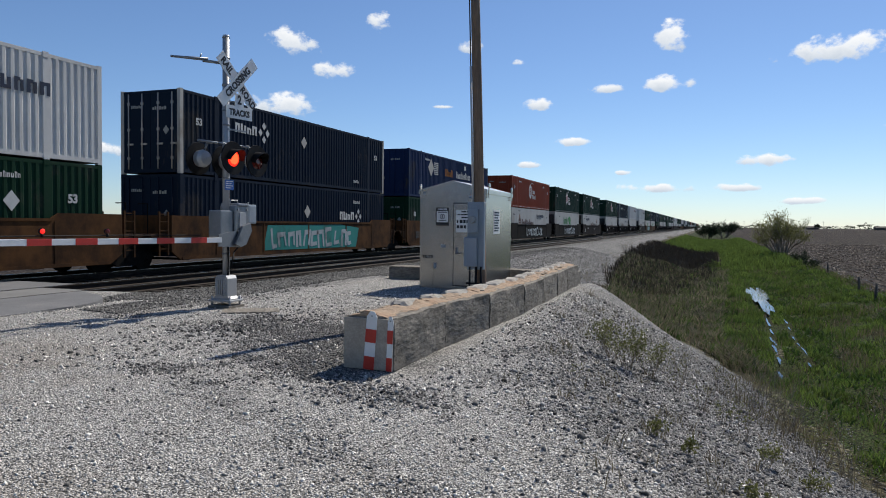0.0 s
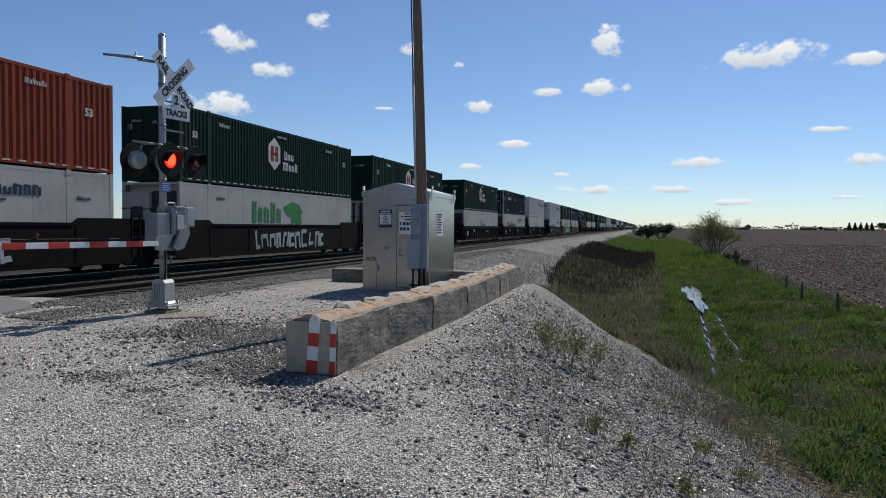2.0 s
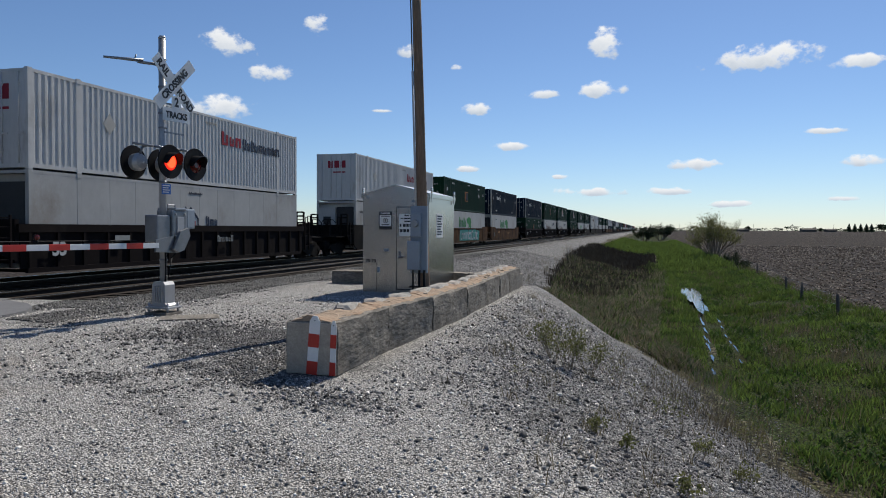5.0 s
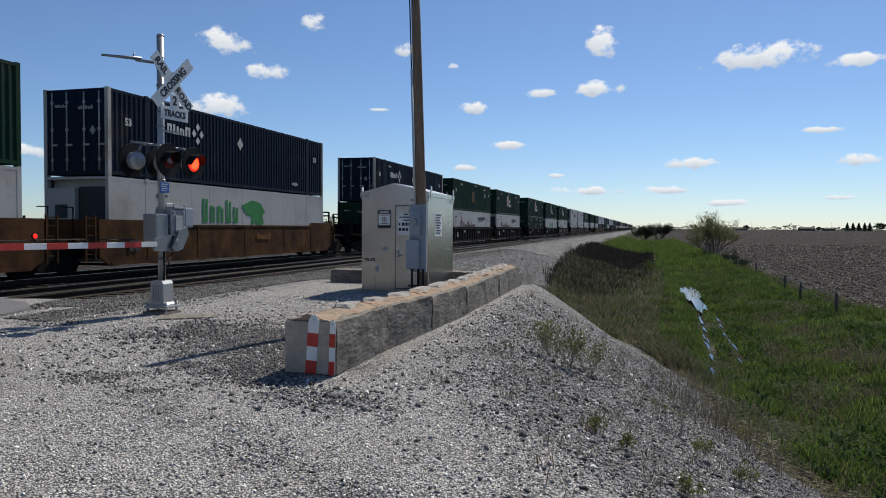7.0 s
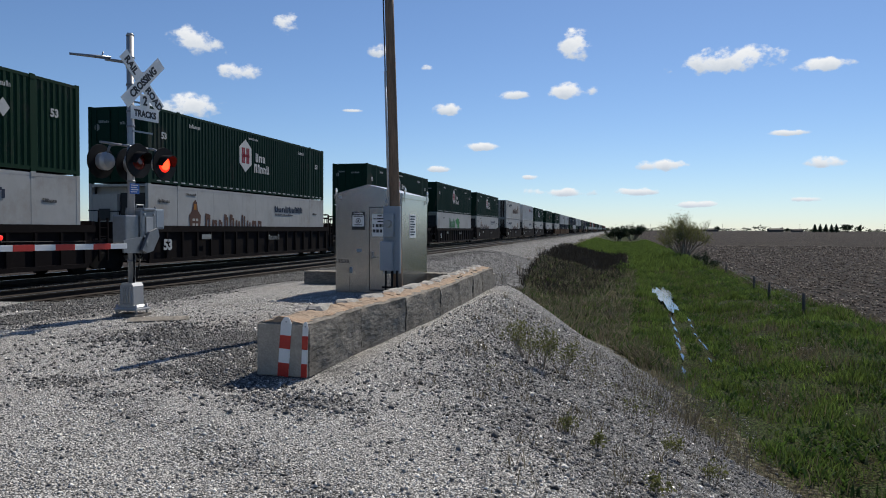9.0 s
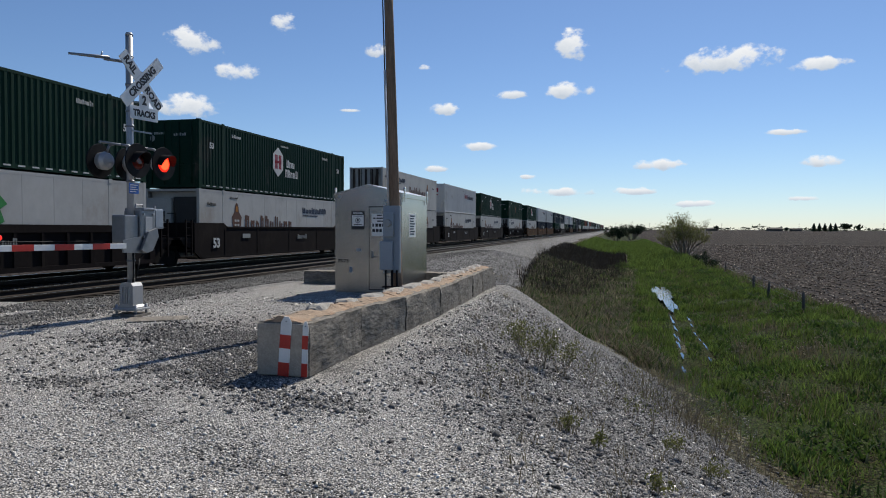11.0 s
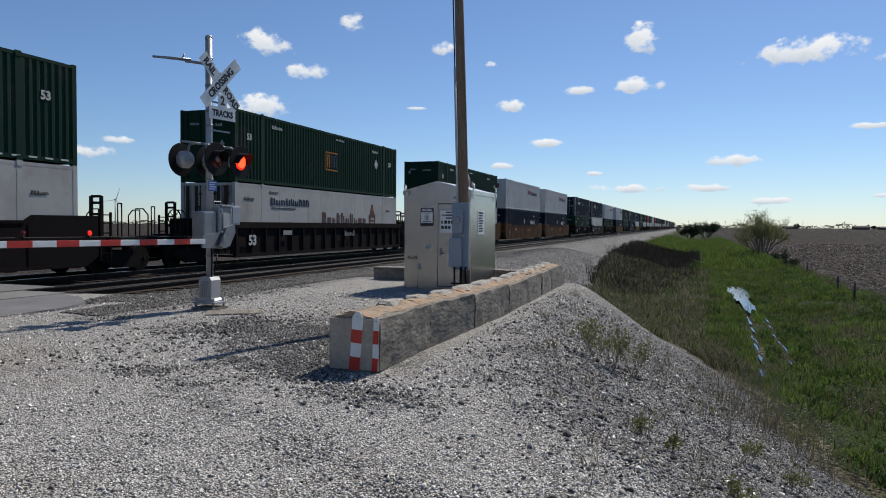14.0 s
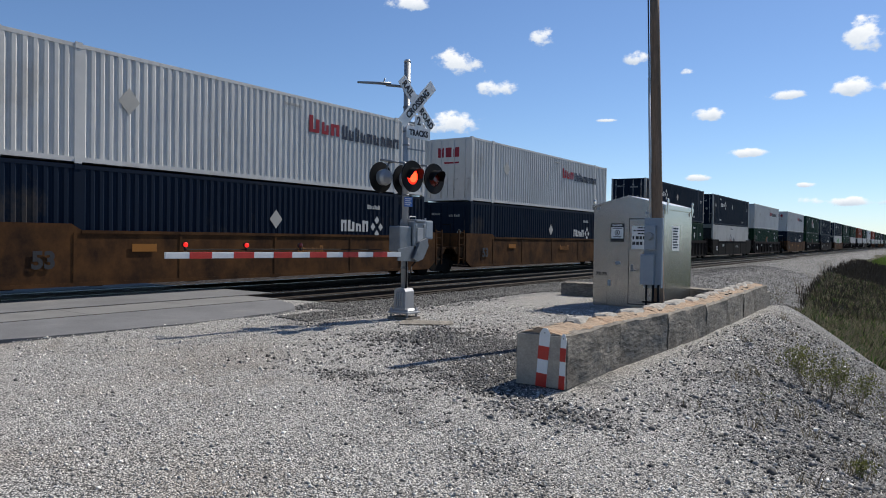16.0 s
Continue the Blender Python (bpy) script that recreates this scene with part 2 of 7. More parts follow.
for _m in (M_FIELD, M_WEEDS, M_GRASSLAND):
    _m.node_tree.nodes["Principled BSDF"].inputs["Specular IOR Level"].default_value = 0.05
M_FIELD.node_tree.nodes["Voronoi Texture"].inputs["Scale"].default_value = 5.0
M_STONE = mat("loose_stone", (0.51, 0.487, 0.448), 0.9, 0, 0.25, 3.0, 0.15, 60, 0.2, island=0.75, spec=0.25)
M_MIDSTONE = mat("grey_stone", (0.19, 0.184, 0.176), 0.9, 0, 0.25, 3.0, 0.15, 60, 0.2, island=0.85, spec=0.25)
M_DARKSTONE = mat("ballast_stone", (0.125, 0.122, 0.116), 0.9, 0, 0.25, 3.0, 0.15, 60, 0.2, island=0.65, spec=0.25)
# loose stones of the track bed, painted dark with oil and shade alike
M_OILSHADESTONE = mat("oily_shaded_stone", (0.028, 0.026, 0.024), 0.8, 0, 0.25, 3.0, 0.15, 60, 0.2, island=0.6, spec=0.2)
M_ASPHALT = mat("asphalt", (0.135, 0.135, 0.138), 0.85, 0, 0.18, 1.0, 0.18, 90, 0.25, (0.2, 0.19, 0.18), 0.25, 0.8)
M_PANEL = mat("crossing_concrete", (0.165, 0.162, 0.157), 0.85, 0, 0.15, 1.5, 0.12, 50, 0.2)
M_CONCRETE = mat("weathered_concrete", (0.27, 0.242, 0.202), 0.92, 0, 0.4, 2.2, 0.38, 24, 0.7, (0.085, 0.074, 0.06), 0.65, 1.6, (1, 0.4, 1), spec=0.2)
M_SANDTOP = mat("sandy_dirt", (0.36, 0.27, 0.19), 0.95, 0, 0.3, 1.2, 0.25, 35, 0.8, (0.33, 0.17, 0.085), 0.35, 1.1, spec=0.15)
M_ENDFACE = mat("tan_cast_concrete", (0.40, 0.35, 0.285), 0.92, 0, 0.18, 3.0, 0.12, 40, 0.3, (0.24, 0.2, 0.16), 0.35, 2.0, spec=0.2)
M_KEY = mat("pale_cast_concrete", (0.40, 0.375, 0.33), 0.95, 0, 0.25, 3.0, 0.2, 45, 0.6, (0.30, 0.22, 0.15), 0.4, 2.5, spec=0.15)
M_LUMP = mat("broken_concrete", (0.40, 0.34, 0.265), 0.95, 0, 0.25, 3.0, 0.2, 35, 0.6, (0.2, 0.17, 0.13), 0.4, 3.0, spec=0.15)
M_RAIL = mat("rail_steel", (0.033, 0.0252, 0.0204), 0.75, 0.3, 0.3, 3, 0.1, 30, 0.1, spec=0.1)
M_RAILTOP = mat("rail_running_face", (0.62, 0.62, 0.61), 0.26, 1.0, 0.06, 3, 0.03, 30, 0.0)
M_TIE = mat("creosoted_timber", (0.033, 0.027, 0.0216), 0.9, 0, 0.3, 3, 0.2, 30, 0.4, spec=0.1)
M_ALU = mat("brushed_aluminium", (0.47, 0.447, 0.412), 0.27, 0.97, 0.08, 0.9, 0.03, 25, 0.03, (0.5, 0.47, 0.40), 0.12, 1.0)
M_ALUDARK = mat("grey_cabinet_paint", (0.27, 0.31, 0.35), 0.5, 0.2, 0.1, 2, 0.05, 30, 0.05)
M_GALV = mat("galvanised_steel", (0.25, 0.257, 0.265), 0.42, 0.7, 0.12, 6, 0.06, 50, 0.08)
M_SILVER = mat("silver_paint", (0.368, 0.372, 0.376), 0.45, 0.35, 0.08, 5, 0.05, 50, 0.05)
M_BLACK = mat("black_paint", (0.010, 0.010, 0.011), 0.6, 0, 0.2, 4, 0.1, 40, 0.05, spec=0.12)
M_WHITESIGN = mat("white_sheeting", (0.78, 0.78, 0.76), 0.45, 0, 0.06, 5, 0.03, 50, 0.03)
M_REDSHEET = mat("red_sheeting", (0.52, 0.035, 0.022), 0.4, 0, 0.1, 5, 0.05, 50, 0.03)
M_BLUESIGN = mat("blue_sheeting", (0.03, 0.13, 0.45), 0.4, 0, 0.1, 5, 0.05, 50, 0.03)
M_LETTER = mat("black_lettering", (0.02, 0.02, 0.022), 0.55, 0, 0.1, 5, 0.05, 50, 0.0)
M_POLE = mat("weathered_pole_wood", (0.235, 0.155, 0.10), 0.9, 0, 0.35, 4, 0.25, 30, 0.6, (0.07, 0.05, 0.035), 0.4, 1.5, stretch=(3, 3, 0.25))
M_POSTWOOD = mat("old_fence_wood", (0.10, 0.085, 0.07), 0.9, 0, 0.3, 4, 0.2, 30, 0.5, stretch=(3, 3, 0.4))
M_CONDUIT = mat("grey_conduit", (0.5, 0.5, 0.48), 0.5, 0, 0.15, 3, 0.08, 30, 0.05)
M_LIT = glow("lit_red_lens", (1.0, 0.042, 0.012), 4.5)
M_LITRIM = glow("lit_red_rim", (1.0, 0.022, 0.008), 1.3)
M_LITSMALL = glow("lit_gate_lens", (1.0, 0.02, 0.012), 0.85)
M_UNLIT = mat("dark_red_lens", (0.10, 0.008, 0.006), 0.15, 0, 0.1, 5, 0, 40, 0.0)
M_GLASS = mat("meter_glass", (0.3, 0.32, 0.33), 0.08, 0.0, 0.1, 5, 0, 40, 0)
M_WATER = mat("ditch_water", (0.02, 0.025, 0.03), 0.04, 0, 0.1, 2, 0, 20, 0.04)
M_BARK = mat("bark", (0.13, 0.105, 0.085), 0.9, 0, 0.3, 5, 0.2, 40, 0.5)
M_TWIG = mat("dry_twig", (0.24, 0.20, 0.15), 0.9, 0, 0.3, 5, 0.2, 40, 0.2, island=0.3)


def leafy(name, col, island=0.35, through=0.35, var=0.2):
    m = mat(name, col, 0.7, 0, var, 0.6, 0.1, 10, 0, island=island, spec=0.25)
    n, l = m.node_tree.nodes, m.node_tree.links
    p = n["Principled BSDF"]
    tr = n.new("ShaderNodeBsdfTranslucent")
    l.new(p.inputs["Base Color"].links[0].from_socket, tr.inputs["Color"])
    mx = n.new("ShaderNodeMixShader")
    mx.inputs[0].default_value = through
    l.new(p.outputs[0], mx.inputs[1])
    l.new(tr.outputs[0], mx.inputs[2])
    l.new(mx.outputs[0], n["Material Output"].inputs["Surface"])
    return m


M_GRASS = leafy("fresh_grass", (0.103, 0.15, 0.034), 0.6, 0.40, var=0.42)
M_DRYGRASS = leafy("dry_grass", (0.175, 0.148, 0.09), 0.45, 0.25)
M_HERB = leafy("herb_leaves", (0.055, 0.10, 0.02), 0.5)
M_SLOPEWEED = leafy("dead_weeds", (0.19, 0.165, 0.11), 0.6, 0.35, var=0.35)
M_LEAF = leafy("young_leaves", (0.17, 0.175, 0.06), 0.35)
M_DARKLEAF = leafy("dark_foliage", (0.035, 0.05, 0.022), 0.35, 0.2)

# Train paints.
def paint(name, col, dirt=(0.06, 0.05, 0.04), amount=0.2, rough=0.6, stretch=(1, 0.35, 0.25), spec=0.10):
    return mat(name, col, rough, 0, 0.12, 0.8, 0.05, 12, 0.02, dirt, amount, 1.4, stretch, spec=spec)


P_GREEN = paint("green_container_paint", (0.0043, 0.027, 0.0157))
P_EMP = paint("bright_green_container_paint", (0.0045, 0.029, 0.0135))
P_NAVY = paint("navy_container_paint", (0.0034, 0.0103, 0.024))
P_BLUE = paint("blue_container_paint", (0.01105, 0.0238, 0.07225))
P_RED = paint("rust_red_container_paint", (0.24, 0.045, 0.02))
P_WHITE = paint("white_container_paint", (0.41, 0.402, 0.38), (0.30, 0.27, 0.23), 0.35)
P_DOORWHITE = paint("rust_streaked_white_doors", (0.40, 0.38, 0.335), (0.07, 0.052, 0.038), 0.6, 0.7, (1.6, 1, 0.12))
P_RUSTBAND = paint("rusty_brown_seal", (0.05, 0.034, 0.025), (0.02, 0.014, 0.010), 0.5, 0.8)
P_GREY = paint("light_grey_container_paint", (0.56, 0.55, 0.525), (0.42, 0.39, 0.35), 0.2)
P_BROWN = paint("brown_wagon_paint", (0.098, 0.046, 0.0185), (0.030, 0.017, 0.011), 0.7, 0.85, (1, 0.6, 0.5), 0.06)
P_DARK = paint("black_wagon_paint", (0.0075, 0.0072, 0.0072), (0.02, 0.016, 0.013), 0.3, 0.85, (1, 0.35, 0.25), 0.06)
P_MAROON = paint("dark_brown_wagon_paint", (0.0105, 0.0078, 0.0078), (0.024, 0.019, 0.016), 0.3, 0.85, (1, 0.35, 0.25), 0.06)
P_SILVERPOST = paint("pale_corner_post_paint", (0.42, 0.40, 0.36), (0.2, 0.16, 0.12), 0.3)
P_MARK = paint("white_markings", (0.52, 0.52, 0.50), (0.3, 0.3, 0.3), 0.15)
P_MARKDIM = paint("dusty_white_markings", (0.30, 0.31, 0.29), (0.1, 0.1, 0.1), 0.4)
P_MARKRED = paint("maroon_markings", (0.27, 0.032, 0.045))
P_MARKORANGE = paint("orange_markings", (0.30, 0.125, 0.03))
P_MARKGREEN = paint("green_markings", (0.05, 0.22, 0.07))
P_MARKBROWN = paint("brown_markings", (0.11, 0.06, 0.045))
P_MARKNAVY = paint("navy_markings", (0.035, 0.045, 0.07))
P_GRAFFITI = paint("pale_graffiti_paint", (0.36, 0.39, 0.39))
P_GRAFTEAL = paint("teal_graffiti_paint", (0.04, 0.22, 0.19))
P_STEEL = mat("running_gear_steel", (0.008, 0.0072, 0.0065), 0.85, 0.0, 0.3, 5, 0.1, 40, 0.2, spec=0.08)
P_DARKHOLE = mat("reefer_machinery", (0.01, 0.0105, 0.0125), 0.6, 0, 0.3, 5, 0.1, 40, 0.2)

# ---------------------------------------------------------------- ground
TRACK_X = (-14.05, -18.25)     # centre lines; trains run along y
RAIL_Z = 0.14
PAD = 0.13


def smooth(a, b, x):
    t = np.clip((x - a) / (b - a), 0, 1)
    return t * t * (3 - 2 * t)


def crest(y):
    """Where the gravel pad's level top ends, towards the ditch."""
    return np.interp(y, [-60, 0, 3, 7, 10, 17, 19.5, 24, 30, 60], [1.6, 1.2, -0.1, -1.75, -2.1, -2.5, -3.0, -6.5, -8.6, -8.8])


def toe(y):
    return np.interp(y, [-60, 0, 5, 8.5, 11, 14, 16.5, 18, 20, 26, 34, 60], [6.4, 5.4, 4.2, 3.1, 2.0, 1.35, 0.95, 0.55, 0.05, -1.9, -2.5, -0.9])


def scree(y):
    """Where the gravel of the embankment past the wall gives way to weeds."""
    return np.interp(y, [20, 26, 37, 60, 100, 400], [-2.9, -4.0, -4.8, -6.3, -6.7, -6.7])


def field_edge(y):
    return np.interp(y, [10, 15, 25, 38, 50, 90], [9.6, 9.0, 8.0, 7.0, 7.2, 7.6])


def rough(y):
    """Where the brown weeds past the bank give way to green grass."""
    return np.interp(y, [15, 18, 22, 31, 45, 60], [1.3, 1.0, -0.1, 0.1, 0.6, 1.0])


def wobble(x, y, s, a):
    return a * (np.sin(x * 1.7 / s + 1.3 * np.sin(y * 0.9 / s)) + np.sin(y * 1.3 / s + 2.1 * np.sin(x * 0.7 / s + 1))) * 0.5


def height(x, y):
    x, y = np.asarray(x, float), np.asarray(y, float)
    c, t = crest(y), toe(y)
    low = -1.62 + 0.0 * x
    # the ditch bottom and the rise to the field
    low = low - 0.12 * np.exp(-((x - 2.3) / 1.6) ** 2) + 0.45 * smooth(4.0, 6.6, x) + wobble(x, y, 1.1, 0.09) * (x < 7.5)
    k = np.clip((x - c) / np.maximum(t - c, 0.4), 0, 1)
    k = k * k * (3 - 2 * k) * 0.45 + k * 0.55
    z = PAD + (low - PAD) * k
    # bed of the two tracks, a little lower than the pad, and the far side
    bed = -0.07
    off_road = smooth(12.2, 13.6, y) + smooth(14.5, 16, -y)
    z = np.where(x < -9.8, PAD + (bed - PAD) * smooth(9.8, 11.6, -x) * off_road, z)
    z = np.where(x < -20.6, bed * off_road + (1 - off_road) * 0.1 + (-1.3 - bed) * smooth(20.6, 25.0, -x), z)
    z = z + np.interp(y, [7, 8.5, 10, 14, 18.3, 19.3, 20.5], [0, 0.05, 0.08, 0.1, 0.13, 0.07, 0]) * np.exp(-((x + 2.75) / 0.5) ** 2)
    z = z - 0.09 * smooth(10.95, 11.35, -x) * smooth(-11.9, -10.9, -y) * (x > -20)
    z = z + wobble(x, y, 0.5, 0.012) + wobble(x, y, 2.2, 0.02) * (x > -10)
    return z


def zone(x, y):
    """0 gravel, 1 ballast, 2 track bed with oil and shade in its colour, 3 grass, 4 weeds, 5 burnt weeds, 6 field, 7
    embankment stone
    """
    j = wobble(x, y, 0.6, 0.5) + wobble(x, y, 0.23, 0.25)
    t = toe(y)
    z = np.full(x.shape, 3)
    z = np.where(x > field_edge(y) + 0.4 * j, 6, z)
    z = np.where(x < t + 0.4 + 0.5 * j, 4, z)
    z = np.where((y > 17.5 + j) & (y < 60) & (x < rough(y) + 0.7 * j), 4, z)
    z = np.where((x < t - np.interp(y, [6, 9, 13], [0.5, 0.4, 0.12]) + 0.45 * j) & (y < 21), 0, z)
    z = np.where((y > 20.5 + j) & (x < t + 2.2 + j), 4, z)
    z = np.where((y > 34 + 2 * j) & (y < 96 + 4 * j) & (x < np.interp(y, [34, 54, 96], [-1.6, 0.6, 0.8]) + 0.8 * j), 5, z)
    z = np.where((y > 96 + 4 * j) & (x > -5.5 + j) & (x < 7), 3, z)
    z = np.where((y > 20 + j) & (x < scree(y) + 0.7 * j), 7, z)
    z = np.where((x < -10.6 + 0.5 * j) & (y > 12.4 + 0.3 * j), 1, z)
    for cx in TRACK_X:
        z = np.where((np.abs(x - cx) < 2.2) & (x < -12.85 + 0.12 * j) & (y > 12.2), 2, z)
    z = np.where(x < -21.8 + 0.6 * j, 4, z)
    z = np.where(x < -27, 6, z)
    return z


def near_line(x, y, pts):
    """Distance to a line through the points."""
    best = np.full(np.shape(x), 1e9)
    for (ax, ay), (bx, by) in zip(pts, pts[1:]):
        k = np.clip(((x - ax) * (bx - ax) + (y - ay) * (by - ay)) / ((bx - ax) ** 2 + (by - ay) ** 2), 0, 1)
        best = np.minimum(best, np.hypot(x - ax - k * (bx - ax), y - ay - k * (by - ay)))
    return best


def coarse(x, y):
    """How much coarse dark stone lies among the pale gravel, 0 to 1."""
    j = wobble(x, y, 0.35, 0.6) + wobble(x, y, 0.13, 0.45)
    bank = 0.78 * smooth(-0.3, 1.5, x - crest(y) + 0.5 * j + np.interp(y, [4.5, 7.5, 19, 21], [0, 0.8, 0.8, 0])) * (y < 60) * (x > -3.3)
    bank = bank + 0.5 * smooth(-1.9, -0.2, x - toe(y) + 0.6 * j) * (y < 21)
    heap = 0.8 * smooth(1.5, 0.25, near_line(x, y, [(-4.0, 7.3), (-4.6, 8.6), (-5.6, 9.0), (-6.6, 9.3)]) + 0.7 * j)
    corner = 0.55 * smooth(0.55, 0.05, near_line(x, y, [(-3.9, 7.0), (-3.2, 6.3), (-2.3, 5.7)]) + 0.5 * j)
    windrow = 0.4 * smooth(0.34, 0.0, near_line(x, y, [(-5.6, 6.1), (-3.65, 5.05), (-2.78, 4.6), (-1.76, 3.9), (-0.6, 3.0)]) + 0.35 * j)
    shoulder = 0.5 * smooth(0.9, 0.2, np.abs(x + 9.6) + 0.6 * j) * (y > 9) * (y < 40)
    past = 0.7 * (y > 20)
    return np.clip(np.maximum.reduce([bank, heap, corner, windrow, shoulder, past + 0 * x]), 0, 1)


def build_ground():
    def steps(pairs):
        out = [pairs[0][0]]
        for (a, _), (b, st) in zip(pairs, pairs[1:]):
            n = max(1, round((b - a) / st))
            out += [a + (b - a) * (i + 1) / n for i in range(n)]
        return np.array(out)
    xs = steps([(-4500, 0), (-600, 900), (-120, 120), (-40, 16), (-22, 1.0), (-9, 0.3), (9, 0.16), (14, 0.5), (40, 3), (150, 18), (800, 120), (4500, 900)])
    ys = steps([(-900, 0), (-60, 200), (-6, 6), (2, 0.5), (22, 0.17), (45, 0.4), (90, 1.2), (200, 6), (900, 70), (4600, 600)])
    X, Y = np.meshgrid(xs, ys)
    Z = height(X, Y)
    nx, ny = len(xs), len(ys)
    V = np.stack([X, Y, Z], -1).reshape(-1, 3)
    i, j = np.meshgrid(np.arange(nx - 1), np.arange(ny - 1))
    a = (j * nx + i).ravel()
    F = np.stack([a, a + 1, a + nx + 1, a + nx], -1)
    me = bpy.data.meshes.new("ground")
    me.vertices.add(len(V))
    me.vertices.foreach_set("co", V.astype(np.float32).ravel())
    me.loops.add(len(F) * 4)
    me.loops.foreach_set("vertex_index", F.astype(np.int32).ravel())
    me.polygons.add(len(F))
    me.polygons.foreach_set("loop_start", np.arange(0, len(F) * 4, 4, dtype=np.int32))
    for m in (M_GRAVEL, M_BALLAST, M_OILSHADE, M_GRASSLAND, M_WEEDS, M_BURNT, M_FIELD, M_SHOULDER):
        me.materials.append(m)
    cx = (X[:-1, :-1] + X[1:, 1:]).ravel() / 2
    cy = (Y[:-1, :-1] + Y[1:, 1:]).ravel() / 2
    me.polygons.foreach_set("material_index", zone(cx, cy).astype(np.int32))
    me.polygons.foreach_set("use_smooth", np.ones(len(F), dtype=bool))
    me.update(calc_edges=True)
    me.attributes.new("coarse", "FLOAT", "POINT").data.foreach_set("value", coarse(X, Y).astype(np.float32).ravel())
    return tagged(new("ground", me), "pale gravel pad falling to a grassy ditch beside a ploughed field", "ground", kind="structure")


build_ground()


def build_water():
    """A puddle and the broken trickles of two old wheel tracks in the ditch."""
    pools = [(2.33, 37.5, 0.42, 6.0)]
    rr = random.Random(12)
    for k in range(9):
        f = k / 8
        pools.append((2.2 - 0.5 * f + rr.uniform(-0.05, 0.05), 30.6 - 12.2 * f, 0.018 + 0.022 * rr.random(), rr.uniform(0.55, 1.0)))
    for k in range(6):
        f = k / 5
        pools.append((2.75 - 0.3 * f + rr.uniform(-0.05, 0.05), 28.5 - 8.5 * f, 0.015 + 0.015 * rr.random(), rr.uniform(0.4, 0.8)))
    for k, (cx, cy, rx, ry) in enumerate(pools):
        bm = bmesh.new()
        ring = []
        for i in range(44):
            a = i * math.tau / 44
            w = 1 + 0.24 * math.sin(3 * a + k) + 0.14 * math.sin(7 * a + 2) + rr.uniform(-0.12, 0.12)
            x, y = cx + rx * w * math.cos(a), cy + ry * w * math.sin(a)
            z = -1.63 if k == 0 else float(height(np.array([cx]), np.array([cy]))[0]) + 0.02
            ring.append(bm.verts.new((x, y, z)))
        bm.faces.new(ring)
        ob = part("water", bm, M_WATER, None)
        tagged(ob, "still shallow water lying in the grassy ditch", "water", kind="structure")


build_water()


# ---------------------------------------------------------------- road over the tracks
def build_road():
    road = tagged(new("road"), "grey asphalt road with concrete panels over two tracks", "road", kind="structure")
    edge = [-12.0, -13.18, -13.38, -14.72, -14.88, -17.38, -17.58, -18.92, -19.08, -22.5]
    # asphalt apron towards the gravel, with a worn rounded edge
    bm = bmesh.new()
    outline = []
    rr = random.Random(4)
    for i in range(40):
        y = -14 + i * 0.6
        outline.append((-10.85 - 0.06 * abs(y - 8.2) + 0.08 * math.sin(y * 1.1) + rr.uniform(-0.05, 0.05), y))
    outline += [(-10.95, 9.9), (-11.15, 10.5), (-11.5, 11.0), (-12.1, 11.5), (-13.16, 11.95), (-13.16, -14)]
    prism(bm, outline, 0.24, "z", -0.09)
    part("apron", bm, M_ASPHALT, road)
    for x1, x0, m, y1 in ((-13.20, -13.24, M_PANEL, 12.1), (-13.42, -14.70, M_PANEL, 12.3), (-14.92, -17.36, M_ASPHALT, 13.4), (-17.62, -18.90, M_PANEL, 12.9), (-19.15, -24.5, M_ASPHALT, 13.2)):
        y = y1
        while y > -14:
            step = 2.44 if m is M_PANEL else 28
            lo = max(y - step, -14)
            bm = bmesh.new()
            bevel_box(bm, x0, x1, lo + 0.012, y, -0.1, 0.137, 0.012)
            part("panel" if m is M_PANEL else "asphalt", bm, m, road)
            y = lo
    return road


build_road()


def build_track(cx, label):
    tr = tagged(new("railway_track"), label, "track", "the two tracks", "structure")
    tr.location = (cx, 0, 0)
    for s in (-1, 1):
        x = s * 0.755
        bm = bmesh.new()
        prof = [(-0.07, -0.03), (0.07, -0.03), (0.07, -0.018), (0.012, 0.01), (0.012, 0.095), (0.036, 0.105), (0.036, 0.132), (-0.036, 0.132), (-0.036, 0.105), (-0.012, 0.095), (-0.012, 0.01), (-0.07, -0.018)]
        prism(bm, [(x + u, v) for u, v in prof], 1500, "y", -100)
        part("rail", bm, M_RAIL, tr)
        bm = bmesh.new()
        box(bm, x - 0.026, x + 0.026, -100, 1400, 0.1325, RAIL_Z)
        part("running_face", bm, M_RAILTOP, tr, "polished running face of a rail")
    me = None
    rr = random.Random(int(-cx * 10))
    n = 150 if cx > -16 else 110
    for i in range(n):
        y = 13.2 + i * 0.53
        if me is None:
            bm = bmesh.new()
            bevel_box(bm, -1.3, 1.3, -0.115, 0.115, -0.19, -0.031, 0.012)
            ob = part("tie", bm, M_TIE, tr)
            me = ob.data
        else:
            ob = new("tie", me)
            ob.parent = tr
        ob.location = (rr.uniform(-0.03, 0.03), y, 0)
        ob.rotation_euler.z = rr.uniform(-0.01, 0.01)
    return tr


build_track(TRACK_X[0], "near railway track on dark ballast with polished rails")
build_track(TRACK_X[1], "far railway track carrying the train")


# ---------------------------------------------------------------- crossing signal
MAST = Vector((-8.6, 11.15, 0.2))


